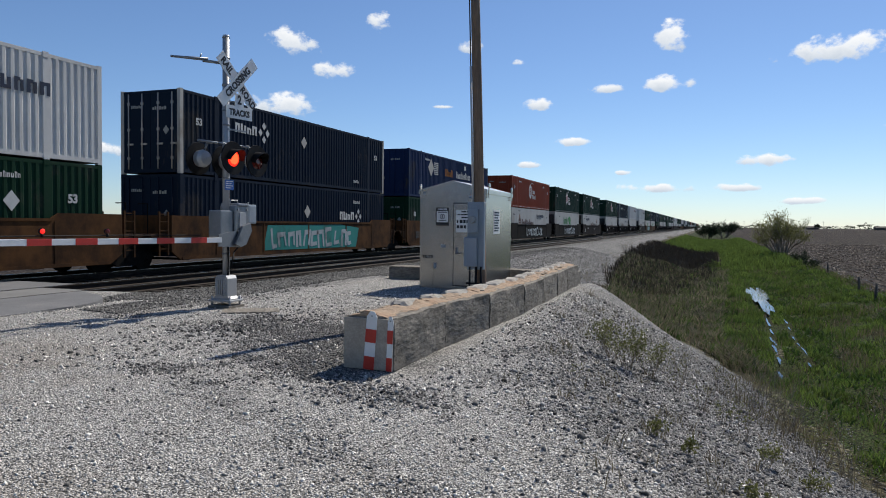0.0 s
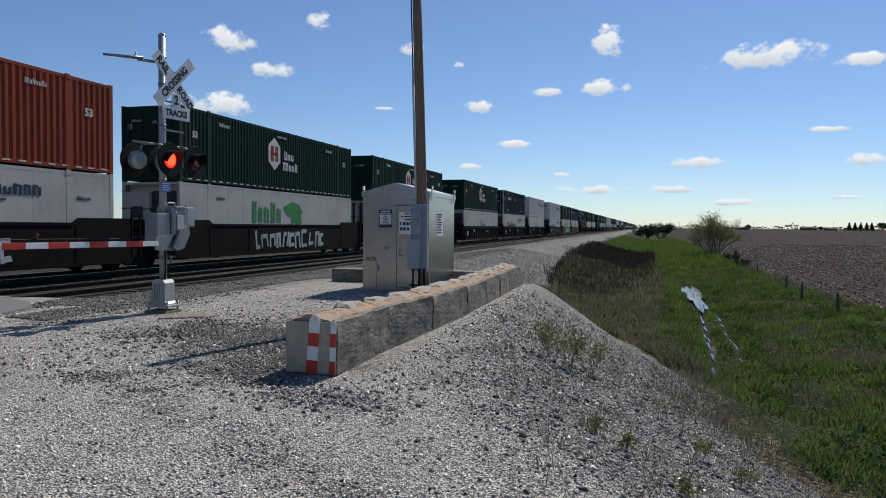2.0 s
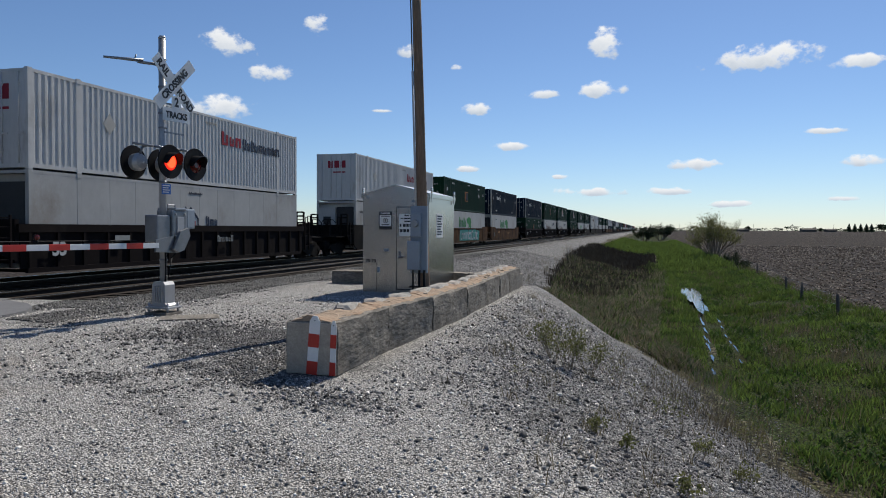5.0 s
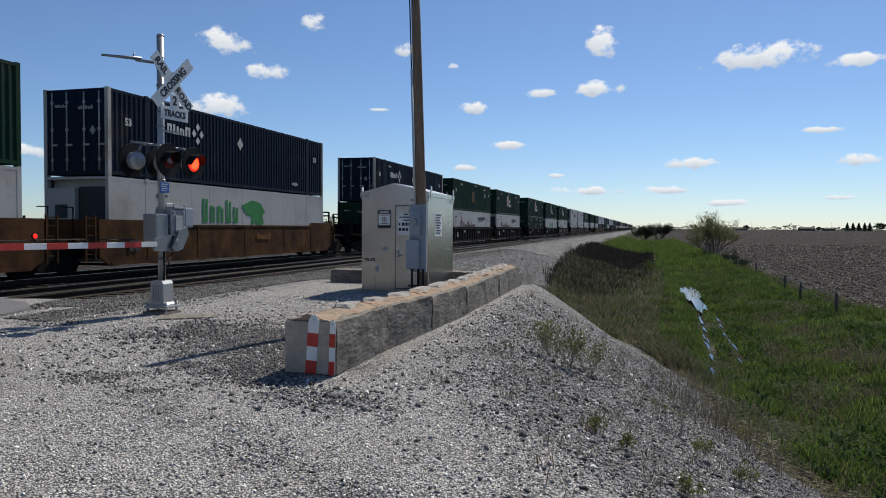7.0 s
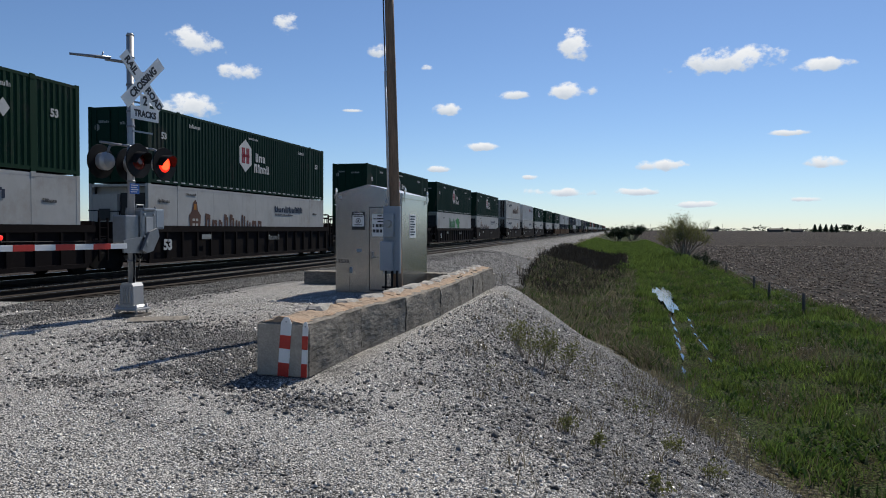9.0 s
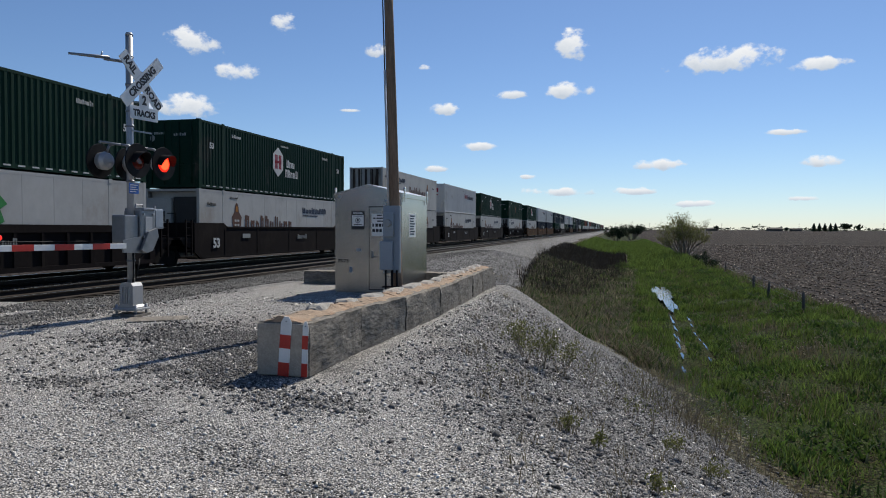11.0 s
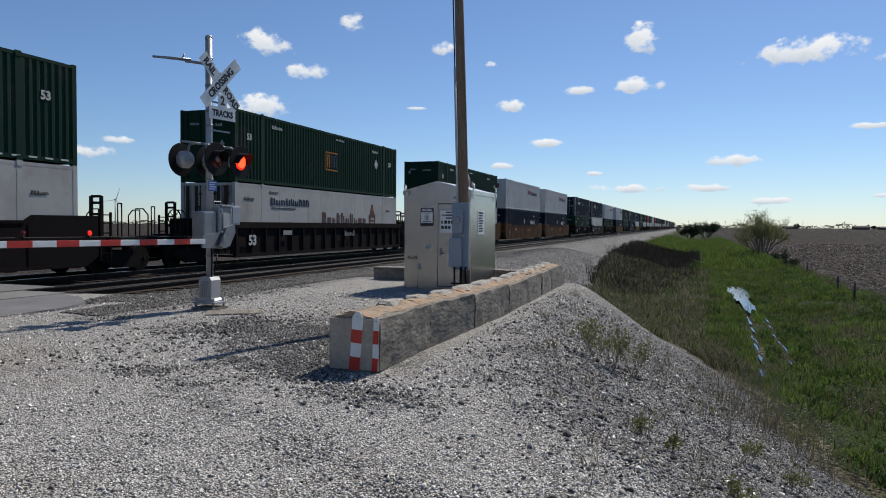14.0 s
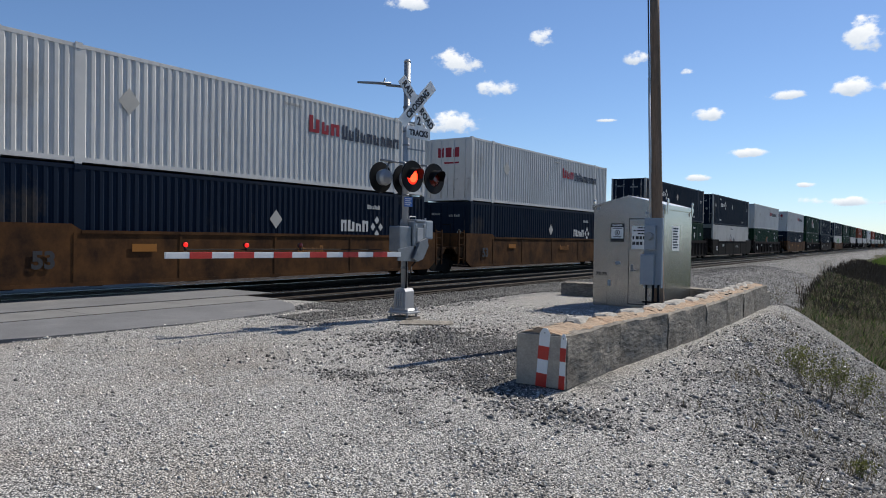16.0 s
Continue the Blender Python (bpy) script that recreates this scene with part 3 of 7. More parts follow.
def build_signal():
    sig = thing("crossing_signal", Matrix.Translation(MAST), "silver crossing signal mast with crossbuck and red flashing lamps", "crossing signal")
    bm = bmesh.new()
    bevel_box(bm, -0.24, 0.24, -0.24, 0.24, -0.35, -0.04, 0.02)
    part("foundation", bm, M_CONCRETE, sig)
    bm = bmesh.new()
    prism(bm, [(-0.2, 0.035), (0.2, 0.035), (0.2, 0.08), (0.14, 0.12), (0.14, 0.46), (0.10, 0.52), (-0.10, 0.52), (-0.14, 0.46), (-0.14, 0.12), (-0.2, 0.08)], 0.28, "y", -0.14)
    bevel_box(bm, -0.25, 0.25, -0.2, 0.2, 0.02, 0.06, 0.012)
    for x in (-0.2, 0.2):
        for y in (-0.15, 0.15):
            tube(bm, (x, y, -0.06), (x, y, 0.13), 0.022, n=8)
    for i in range(4):
        bevel_box(bm, -0.09 + 0.05 * i, -0.065 + 0.05 * i, -0.165, 0.165, 0.14, 0.45, 0.008)
    part("base_casting", bm, M_SILVER, sig)
    bm = bmesh.new()
    tube(bm, (0, 0, 0.5), (0, 0, 5.02), 0.064, n=20)
    tube(bm, (0, 0, 5.0), (0, 0, 5.05), 0.072, 0.055, n=20)
    part("mast", bm, M_SILVER, sig)
    for z in (0.9, 2.35, 3.35, 3.62, 4.1, 4.42, 4.6):
        bm = bmesh.new()
        tube(bm, (0, 0, z), (0, 0, z + 0.035), 0.075, n=16)
        part("clamp", bm, M_GALV, sig)
    bm = bmesh.new()
    pipe(bm, [(0.075, -0.03, 0.5), (0.08, -0.03, 1.15), (0.03, -0.09, 1.4)], 0.014)
    part("cable", bm, M_BLACK, sig)
    bm = bmesh.new()
    pipe(bm, [(0.07, -0.05, 0.5), (0.13, -0.1, 0.75), (0.08, -0.06, 1.2)], 0.012)
    part("cable", bm, M_BLACK, sig)
    # small luminaire arm near the top
    bm = bmesh.new()
    a = Vector((-0.76, -0.65, 0))
    p = [Vector((0, 0, 4.52)), Vector((0, 0, 4.54)) + a * 0.42, Vector((0, 0, 4.56)) + a * 0.98]
    tube(bm, p[0], p[1], 0.03, 0.026)
    tube(bm, p[1] - a * 0.1 + Vector((0, 0, 0.03)), p[2] + Vector((0, 0, 0.015)), 0.034, 0.02, 10)
    tube(bm, p[1] + a * 0.05 + Vector((0, 0, 0.02)), p[1] + a * 0.02 + Vector((0, 0, 0.13)), 0.012)
    part("lamp_arm", bm, M_GALV, sig)

    # signs face along +x
    turn = pose(0, 0, 0, 0, 0, -9)
    for ang, txts in ((-45, (("RAIL", -0.37), ("ROAD", 0.38))), (45, (("CROSSING", 0.0),))):
        m = turn @ pose(0.105 if ang > 0 else 0.085, 0.2, 4.20, 90, 0, 90) @ pose(0, 0, 0, 0, 0, ang)
        bm = bmesh.new()
        bevel_box(bm, -0.62, 0.62, -0.115, 0.115, -0.006, 0.006, 0.003)
        blade = part("crossbuck_blade", bm, M_WHITESIGN, sig, "white crossbuck blade with black lettering", m)
        for txt, dx in txts:
            text_part("lettering", txt, 0.185, M_LETTER, blade, pose(dx, -0.003, 0.008), 0.92)
    m = turn @ pose(0.1, 0.24, 3.62, 90, 0, 90)
    bm = bmesh.new()
    bevel_box(bm, -0.33, 0.33, -0.12, 0.12, -0.006, 0.006, 0.003)
    plate = part("track_count_plate", bm, M_WHITESIGN, sig, "white plate that reads 2 TRACKS", m)
    bm = bmesh.new()
    bevel_box(bm, -0.11, 0.11, 0.12, 0.36, -0.006, 0.006, 0.003)
    part("count_plate_top", bm, M_WHITESIGN, plate)
    text_part("lettering", "TRACKS", 0.165, M_LETTER, plate, pose(0, -0.01, 0.008), 0.85)
    text_part("lettering", "2", 0.23, M_LETTER, plate, pose(0, 0.235, 0.008), 0.85)
    for y, z in ((0.45, 3.27), (0.3, 3.80), (0.3, 4.36)):
        bm = bmesh.new()
        box(bm, 0.06, 0.078, -0.02, y, z, z + 0.03)
        part("sign_bracket", bm, M_GALV, sig, m=turn)
    # blue notice
    bm = bmesh.new()
    bevel_box(bm, 0.07, 0.078, -0.1, 0.12, 2.14, 2.33, 0.003)
    notice = part("blue_notice", bm, M_BLUESIGN, sig, "small blue notice plate with white lines", turn)
    bm = bmesh.new()
    for i in range(4):
        box(bm, 0.0785, 0.081, -0.08, 0.09 - 0.03 * (i % 2), 2.29 - i * 0.04, 2.305 - i * 0.04)
    part("lines", bm, M_WHITESIGN, notice)

    # lamp cluster: the pair towards the road, and the pair behind
    rot = pose(0, 0, 2.70, 0, 0, -5)
    cl = part("lamp_bracket", _bracket(), M_GALV, sig, m=rot)
    bulbs = []
    for face, sx in ((1, 0.47), (-1, -0.25)):
        for k, y in enumerate((-0.325, 0.325)):
            m = pose(sx, y - (0.13 if face < 0 else 0), 0, 0, 0, 0 if face > 0 else 180)
            lamp = part("lamp", _lamp_back(), M_BLACK, sig, "black round lamp background with a visor", rot @ m)
            bm = bmesh.new()
            n = 22
            for r0, r1, x0, x1 in ((0.15, 0.165, -0.02, -0.13), (0.165, 0.13, -0.13, -0.2), (0.13, 0.04, -0.2, -0.235)):
                tube(bm, (x0, 0, 0), (x1, 0, 0), r0 if x0 > -0.03 else r0, r1, n, False)
            tube(bm, (-0.235, 0, 0), (-0.24, 0, 0), 0.04, 0.03, n)
            part("housing", bm, M_SILVER, lamp, "silver domed lamp housing")
            if face > 0:
                bulbs.append(_bulb(lamp, 0.155))
            else:
                _bulb(lamp, 0.155, lit=M_UNLIT)
    # gate mechanism and junction boxes
    bm = bmesh.new()
    bevel_box(bm, -0.16, 0.2, 0.02, 0.44, 1.28, 1.85, 0.03)
    bevel_box(bm, -0.12, 0.16, -0.36, 0.0, 1.25, 1.75, 0.025)
    bevel_box(bm, -0.19, 0.22, 0.08, 0.40, 1.83, 1.89, 0.02)
    mech = part("gate_mechanism", bm, M_GALV, sig, "galvanised gate mechanism housing")
    for y, z in ((0.09, 1.36), (0.37, 1.36), (0.09, 1.77), (0.37, 1.77)):
        bm = bmesh.new()
        tube(bm, (0.2, y, z), (0.222, y, z), 0.022, n=8)
        part("bolt", bm, M_SILVER, mech)
    bm = bmesh.new()
    bevel_box(bm, 0.2, 0.214, 0.13, 0.33, 1.42, 1.72, 0.01)
    part("cover_plate", bm, M_SILVER, mech)
    bm = bmesh.new()
    pipe(bm, [(0.0, 0.12, 1.88), (0.0, 0.14, 1.95), (0.0, 0.34, 1.95), (0.0, 0.36, 1.88)], 0.012, 6)
    part("lifting_handle", bm, M_GALV, mech)
    bm = bmesh.new()
    bevel_box(bm, -0.1, 0.12, 0.52, 0.8, 1.50, 1.88, 0.02)
    tube(bm, (0, 0.4, 1.7), (0, 0.54, 1.7), 0.03)
    jb = part("junction_box", bm, M_ALUDARK, sig, "grey-blue junction box")
    bm = bmesh.new()
    bevel_box(bm, 0.12, 0.132, 0.545, 0.775, 1.53, 1.85, 0.006)
    part("lid", bm, M_ALUDARK, jb)
    bm = bmesh.new()
    tube(bm, (0.02, 0.66, 1.88), (0.02, 0.66, 1.93), 0.02, n=8)
    part("vent_cap", bm, M_GALV, jb)
    bm = bmesh.new()
    pipe(bm, [(0.02, 0.6, 1.5), (0.03, 0.56, 1.2), (0.03, 0.2, 0.95), (0.05, 0.07, 0.6)], 0.014)
    part("cable", bm, M_BLACK, sig)
    bm = bmesh.new()
    prism(bm, [(0.16, 1.45), (0.40, 1.52), (0.44, 1.36), (0.26, 1.10), (0.1, 1.06), (-0.05, 1.12)], 0.05, "x", 0.22)
    prism(bm, [(-0.46, 1.30), (0.15, 1.38), (0.15, 1.05), (-0.46, 1.08)], 0.03, "x", 0.17)
    tube(bm, (-0.2, 0.1, 1.22), (0.28, 0.1, 1.22), 0.05, n=14)
    part("counterweight_arm", bm, M_GALV, sig)
    # gate arm
    a0, a1 = Vector((0.2, -0.4, 1.20)), Vector((-0.35, -5.15, 1.225))
    d = (a1 - a0)
    ang = math.degrees(math.atan2(-d.x, d.y))
    L = d.length
    gm = Matrix.Translation(a0) @ pose(0, 0, 0, 0, 0, ang) @ pose(0, 0, 0, math.degrees(math.atan2(d.z, L)), 0, 0)
    nst = 13
    white = bmesh.new()
    bevel_box(white, -0.02, 0.02, 0, L, -0.046, 0.046, 0.005)
    gate = part("gate_arm", white, M_WHITESIGN, sig, "lowered gate arm with red and white stripes", gm)
    for i in range(1, nst, 2):
        red = bmesh.new()
        bevel_box(red, -0.0225, 0.0225, L * i / nst, L * (i + 1) / nst, -0.0485, 0.0485, 0.005)
        part("red_stripe", red, M_REDSHEET, gate)
    bm = bmesh.new()
    pipe(bm, [(0, 0.5, 0.09), (0, L * 0.45, 0.095), (0, L - 0.3, 0.085)], 0.009, 6)
    part("lamp_cable", bm, M_BLACK, gate)
    gbulbs = []
    for f in (0.5, 0.72, 0.935):
        bm = bmesh.new()
        tube(bm, (0, L * f, 0.07), (0, L * f, 0.12), 0.02)
        tube(bm, (0.035, L * f, 0.155), (0.0, L * f, 0.155), 0.042, 0.048, 14)
        gl = part("gate_lamp", bm, M_BLACK, gate)
        gb = _bulb(gl, 0.038, Vector((-0.012, L * f, 0.155)))
        gb.rotation_euler.z = math.pi
        gbulbs.append(gb)
    return sig, bulbs, gbulbs


def _bracket():
    bm = bmesh.new()
    tube(bm, (0.10, -0.82, 0.29), (0.10, 0.42, 0.29), 0.022)
    tube(bm, (0.06, 0, 0.2), (0.06, 0, 0.34), 0.05)
    for y in (-0.325, 0.325):
        pipe(bm, [(0.1, y, 0.29), (0.26, y, 0.27), (0.34, y, 0.14)], 0.022)
        pipe(bm, [(0.1, y - 0.13, 0.29), (-0.04, y - 0.13, 0.27), (-0.1, y - 0.13, 0.14)], 0.022)
    return bm


def _lamp_back():
    """Background disc with a hole for the lens, and a visor over it."""
    bm = bmesh.new()
    n = 28
    def ring(r, x):
        return [bm.verts.new((x, r * math.cos(i * math.tau / n), r * math.sin(i * math.tau / n))) for i in range(n)]
    rings = [ring(0.157, -0.02), ring(0.30, -0.015), ring(0.305, 0.0), ring(0.30, 0.012), ring(0.157, 0.008)]
    rings.append(rings[0])
    for a, b in zip(rings, rings[1:]):
        for i in range(n):
            bm.faces.new((a[i], a[(i + 1) % n], b[(i + 1) % n], b[i]))
    # visor
    k = 16
    o = []
    for i in range(k + 1):
        a = math.radians(-10 + 200 * i / k)
        ca, sa = math.cos(a), math.sin(a)
        ln = 0.23 * (0.4 + 0.55 * math.sin(math.pi * i / k))
        o.append([bm.verts.new(q) for q in ((0.0, 0.16 * ca, 0.16 * sa), (ln, 0.16 * ca, 0.16 * sa - 0.02), (ln, 0.167 * ca, 0.167 * sa - 0.02), (0.0, 0.167 * ca, 0.167 * sa))])
    for a, b in zip(o, o[1:]):
        for i in range(4):
            bm.faces.new((a[i], a[(i + 1) % 4], b[(i + 1) % 4], b[i]))
    bm.faces.new(o[0][::-1])
    bm.faces.new(o[-1])
    bmesh.ops.recalc_face_normals(bm, faces=bm.faces[:])
    return bm


def _bulb(lamp, r, at=Vector((0, 0, 0)), lit=None):
    """A turning lamp disc: one side glows, the other is the dark lens."""
    bm = bmesh.new()
    n = 20
    for side, mi in ((1, 0), (-1, 1)):
        prev = None
        for rr, x in ((r, 0.0), (r * 0.75, 0.018 * r / 0.145), (r * 0.4, 0.03 * r / 0.145)):
            cur = [bm.verts.new((side * x, rr * math.cos(i * math.tau / n), rr * math.sin(i * math.tau / n))) for i in range(n)]
            if prev:
                for i in range(n):
                    q = (prev[i], prev[(i + 1) % n], cur[(i + 1) % n], cur[i])
                    bm.faces.new(q if side > 0 else q[::-1]).material_index = 2 if mi == 0 and rr > r * 0.5 else mi
            prev = cur
        bm.faces.new(prev if side > 0 else prev[::-1]).material_index = mi
    ob = part("lens", bm, [lit or (M_LIT if r > 0.1 else M_LITSMALL), M_UNLIT, lit or (M_LITRIM if r > 0.1 else M_LITSMALL)], lamp)
    ob.location = at
    return ob


SIGNAL, BULBS, GATE_BULBS = build_signal()


# ---------------------------------------------------------------- instrument hut, pole and meter
def build_hut():
    x0, x1, y0, y1, zb, ze, zp = -0.855, 0.855, 0.0, 2.3, 0.0, 2.45, 2.67
    hut = thing("equipment_hut", pose(-5.875, 16.3, 0.12), "brushed aluminium equipment hut with a pitched roof", "equipment hut")
    bm = bmesh.new()
    prism(bm, [(x0, zb), (x1, zb), (x1, ze), (0, zp - 0.02), (x0, ze)], y1 - y0, "y", y0)
    part("body", bm, M_ALU, hut)
    bm = bmesh.new()
    e = 0.035
    prism(bm, [(x0 - e, ze - 0.1), (x0 - e, ze + 0.005), (0, zp + 0.012), (x1 + e, ze + 0.005), (x1 + e, ze - 0.1), (x1 + 0.005, ze - 0.1), (x1 + 0.005, ze - 0.035), (0, zp - 0.03), (x0 - 0.005, ze - 0.035), (x0 - 0.005, ze - 0.1)], y1 - y0 + 2 * e, "y", y0 - e)
    part("roof", bm, M_ALU, hut)
    bm = bmesh.new()
    bevel_box(bm, 0.04, 0.80, -0.022, 0.0, 0.12, 2.12, 0.006)
    door = part("door", bm, M_ALU, hut, "closed metal door")
    bm = bmesh.new()
    for b in ((0.025, 0.04, 0.10, 2.14), (0.80, 0.815, 0.10, 2.14)):
        box(bm, b[0], b[1], -0.012, 0.001, b[2], b[3])
    box(bm, 0.04, 0.80, -0.012, 0.001, 2.12, 2.14)
    box(bm, 0.04, 0.80, -0.012, 0.001, 0.10, 0.12)
    part("door_gap", bm, M_LETTER, hut)
    bm = bmesh.new()
    bevel_box(bm, 0.09, 0.15, -0.045, -0.02, 0.88, 1.05, 0.01)
    tube(bm, (0.12, -0.04, 0.93), (0.12, -0.09, 0.93), 0.018)
    bevel_box(bm, 0.105, 0.24, -0.1, -0.075, 0.9, 0.93, 0.008)
    part("door_handle", bm, M_GALV, door)
    # warning plate with bars for its small print
    bm = bmesh.new()
    bevel_box(bm, -0.43, -0.09, -0.012, 0.0, 1.58, 2.02, 0.003)
    w = part("warning_plate", bm, M_LETTER, hut, "black and white danger plate")
    bm = bmesh.new()
    box(bm, -0.41, -0.11, -0.0145, -0.0122, 1.66, 1.93)
    part("white_field", bm, M_WHITESIGN, w)
    bm = bmesh.new()
    n = 20
    for r0, r1 in ((0.05, 0.066),):
        a = [bm.verts.new((-0.26 + r1 * math.cos(i * math.tau / n), -0.0165, 1.80 + r1 * math.sin(i * math.tau / n))) for i in range(n)]
        b = [bm.verts.new((-0.26 + r0 * math.cos(i * math.tau / n), -0.0165, 1.80 + r0 * math.sin(i * math.tau / n))) for i in range(n)]
        for i in range(n):
            bm.faces.new((a[i], a[(i + 1) % n], b[(i + 1) % n], b[i]))
    box(bm, -0.28, -0.24, -0.017, -0.015, 1.77, 1.83)
    box(bm, -0.38, -0.14, -0.017, -0.015, 1.895, 1.91)
    box(bm, -0.36, -0.16, -0.017, -0.015, 1.69, 1.71)
    part("pictogram", bm, M_LETTER, w)
    text_part("lettering", "DANGER", 0.055, M_WHITESIGN, w, pose(-0.26, -0.014, 1.975, 90, 0, 0), 1.1)
    bm = bmesh.new()
    bevel_box(bm, 0.10, 0.78, -0.03, -0.0225, 1.42, 1.96, 0.003)
    nb = part("notice_board", bm, M_WHITESIGN, door, "white notice with rows of black print")
    for z, segs, hh in ((1.905, ((0.24, 0.36), (0.38, 0.55)), 0.03), (1.835, ((0.14, 0.20), (0.22, 0.52)), 0.03), (1.765, ((0.24, 0.44), (0.46, 0.54)), 0.03),
                        (1.645, ((0.12, 0.16), (0.2, 0.27), (0.29, 0.35), (0.37, 0.44), (0.46, 0.53), (0.55, 0.61)), 0.075), (1.515, ((0.12, 0.19), (0.21, 0.28), (0.3, 0.36), (0.4, 0.47), (0.49, 0.55), (0.57, 0.63)), 0.075)):
        for a, b in segs:
            bm = bmesh.new()
            box(bm, a, b, -0.033, -0.0305, z, z + hh)
            part("print_bar", bm, M_LETTER, nb)
    bm = bmesh.new()
    bevel_box(bm, 0.855, 0.862, 0.62, 1.2, 1.38, 1.98, 0.003)
    sn = part("side_notice", bm, M_WHITESIGN, hut, "white notice on the hut's side")
    for i in range(8):
        bm = bmesh.new()
        box(bm, 0.8625, 0.8645, 0.68, 1.1 - 0.05 * (i % 3), 1.90 - i * 0.065, 1.935 - i * 0.065)
        part("print_bar", bm, P_MARKNAVY, sn)
    # small fittings
    bm = bmesh.new()
    tube(bm, (x0 + 0.12, 0.0, 2.38), (x0 + 0.12, -0.02, 2.38), 0.045, 0.04)
    part("round_cover", bm, M_SILVER, hut)
    for a in ((0.42, 0.58, 2.24, 2.30), (-0.3, -0.17, 1.04, 1.11), (-0.48, -0.41, 0.52, 0.66)):
        bm = bmesh.new()
        bevel_box(bm, a[0], a[1], -0.02, 0.0, a[2], a[3], 0.006)
        part("cover_plate", bm, M_ALUDARK, hut)
    for yy, xx in ((0.12, x1), (2.18, x1), (0.12, x0), (2.18, x0)):
        s = 1 if xx > 0 else -1
        bm = bmesh.new()
        bevel_box(bm, xx + s * 0.036 - 0.012, xx + s * 0.036 + 0.012, yy - 0.04, yy + 0.04, ze - 0.2, ze + 0.09, 0.008)
        tube(bm, (xx + s * 0.02, yy, ze + 0.1), (xx + s * 0.055, yy, ze + 0.1), 0.055, n=12)
        part("lifting_lug", bm, M_ALU, hut)
    bm = bmesh.new()
    box(bm, x0 + 0.01, x1 - 0.01, y0 + 0.02, y1, -0.12, 0.0)
    part("plinth", bm, M_CONCRETE, hut)
    text_part("mile_mark", "75.73", 0.105, M_LETTER, hut, pose(x0 + 0.21, -0.002, 0.80, 90, 0, 0), 1.2, "black stencilled mile mark")
    bm = bmesh.new()
    box(bm, -0.50, -0.495, -0.002, 0.0, 0.02, 0.78)
    part("panel_seam", bm, M_LETTER, hut)
    return hut


build_hut()


def build_pole():
    lean = pose(-3.93, 12.55, 0.05, 0, -1.9, 0)
    pole = thing("utility_pole", lean, "tall weathered wooden utility pole with a cable running up it", "utility pole")
    bm = bmesh.new()
    n = 16
    rr = random.Random(3)
    rings = []
    for k in range(10):
        z = -0.4 + k * 0.74
        r = 0.103 - 0.0022 * k
        rings.append([bm.verts.new(((r + rr.uniform(-0.004, 0.004)) * math.cos(i * math.tau / n), (r + rr.uniform(-0.004, 0.004)) * math.sin(i * math.tau / n), z)) for i in range(n)])
    for a, b in zip(rings, rings[1:]):
        for i in range(n):
            bm.faces.new((a[i], a[(i + 1) % n], b[(i + 1) % n], b[i])).smooth = True
    bm.faces.new(rings[-1])
    part("trunk", bm, M_POLE, pole)
    bm = bmesh.new()
    pipe(bm, [(-0.095, -0.088, 1.6), (-0.089, -0.084, 4.6)], 0.021)
    part("conduit", bm, M_CONDUIT, pole, "pale grey plastic conduit")
    bm = bmesh.new()
    pipe(bm, [(-0.089, -0.084, 4.6), (-0.092, -0.07, 5.0), (-0.102, -0.04, 6.1)], 0.012)
    part("cable", bm, M_BLACK, pole)
    mb = thing("meter_panel", pose(-4.005, 12.36, 0.46) @ Matrix.Diagonal((0.81, 0.81, 0.81, 1)), "grey electric meter panel on the pole", "meter panel")
    bm = bmesh.new()
    bevel_box(bm, -0.2, 0.2, 0.0, 0.10, 0.55, 2.08, 0.012)
    part("backboard", bm, M_ALUDARK, mb)
    bm = bmesh.new()
    bevel_box(bm, -0.24, 0.06, -0.13, -0.0, 0.62, 1.28, 0.02)
    part("disconnect_box", bm, M_ALUDARK, mb)
    bm = bmesh.new()
    bevel_box(bm, -0.16, 0.08, -0.12, -0.0, 1.38, 1.92, 0.02)
    tube(bm, (0.0, -0.12, 1.42), (0.0, -0.13, 1.42), 0.03)
    ms = part("meter_socket", bm, M_ALUDARK, mb)
    bm = bmesh.new()
    tube(bm, (-0.04, -0.12, 1.68), (-0.04, -0.15, 1.68), 0.095, n=24)
    tube(bm, (-0.04, -0.15, 1.68), (-0.04, -0.23, 1.68), 0.085, 0.075, n=24)
    part("meter", bm, M_GLASS, ms, "round glass meter")
    for x, r in ((-0.12, 0.022), (0.03, 0.03), (0.15, 0.03)):
        bm = bmesh.new()
        tube(bm, (x, -0.03, -0.45), (x, -0.03, 0.62), r)
        part("conduit", bm, M_BLACK, mb)
    bm = bmesh.new()
    box(bm, -0.2, 0.2, -0.065, -0.061, 0.22, 0.26)
    part("strut", bm, M_BLACK, mb)


build_pole()


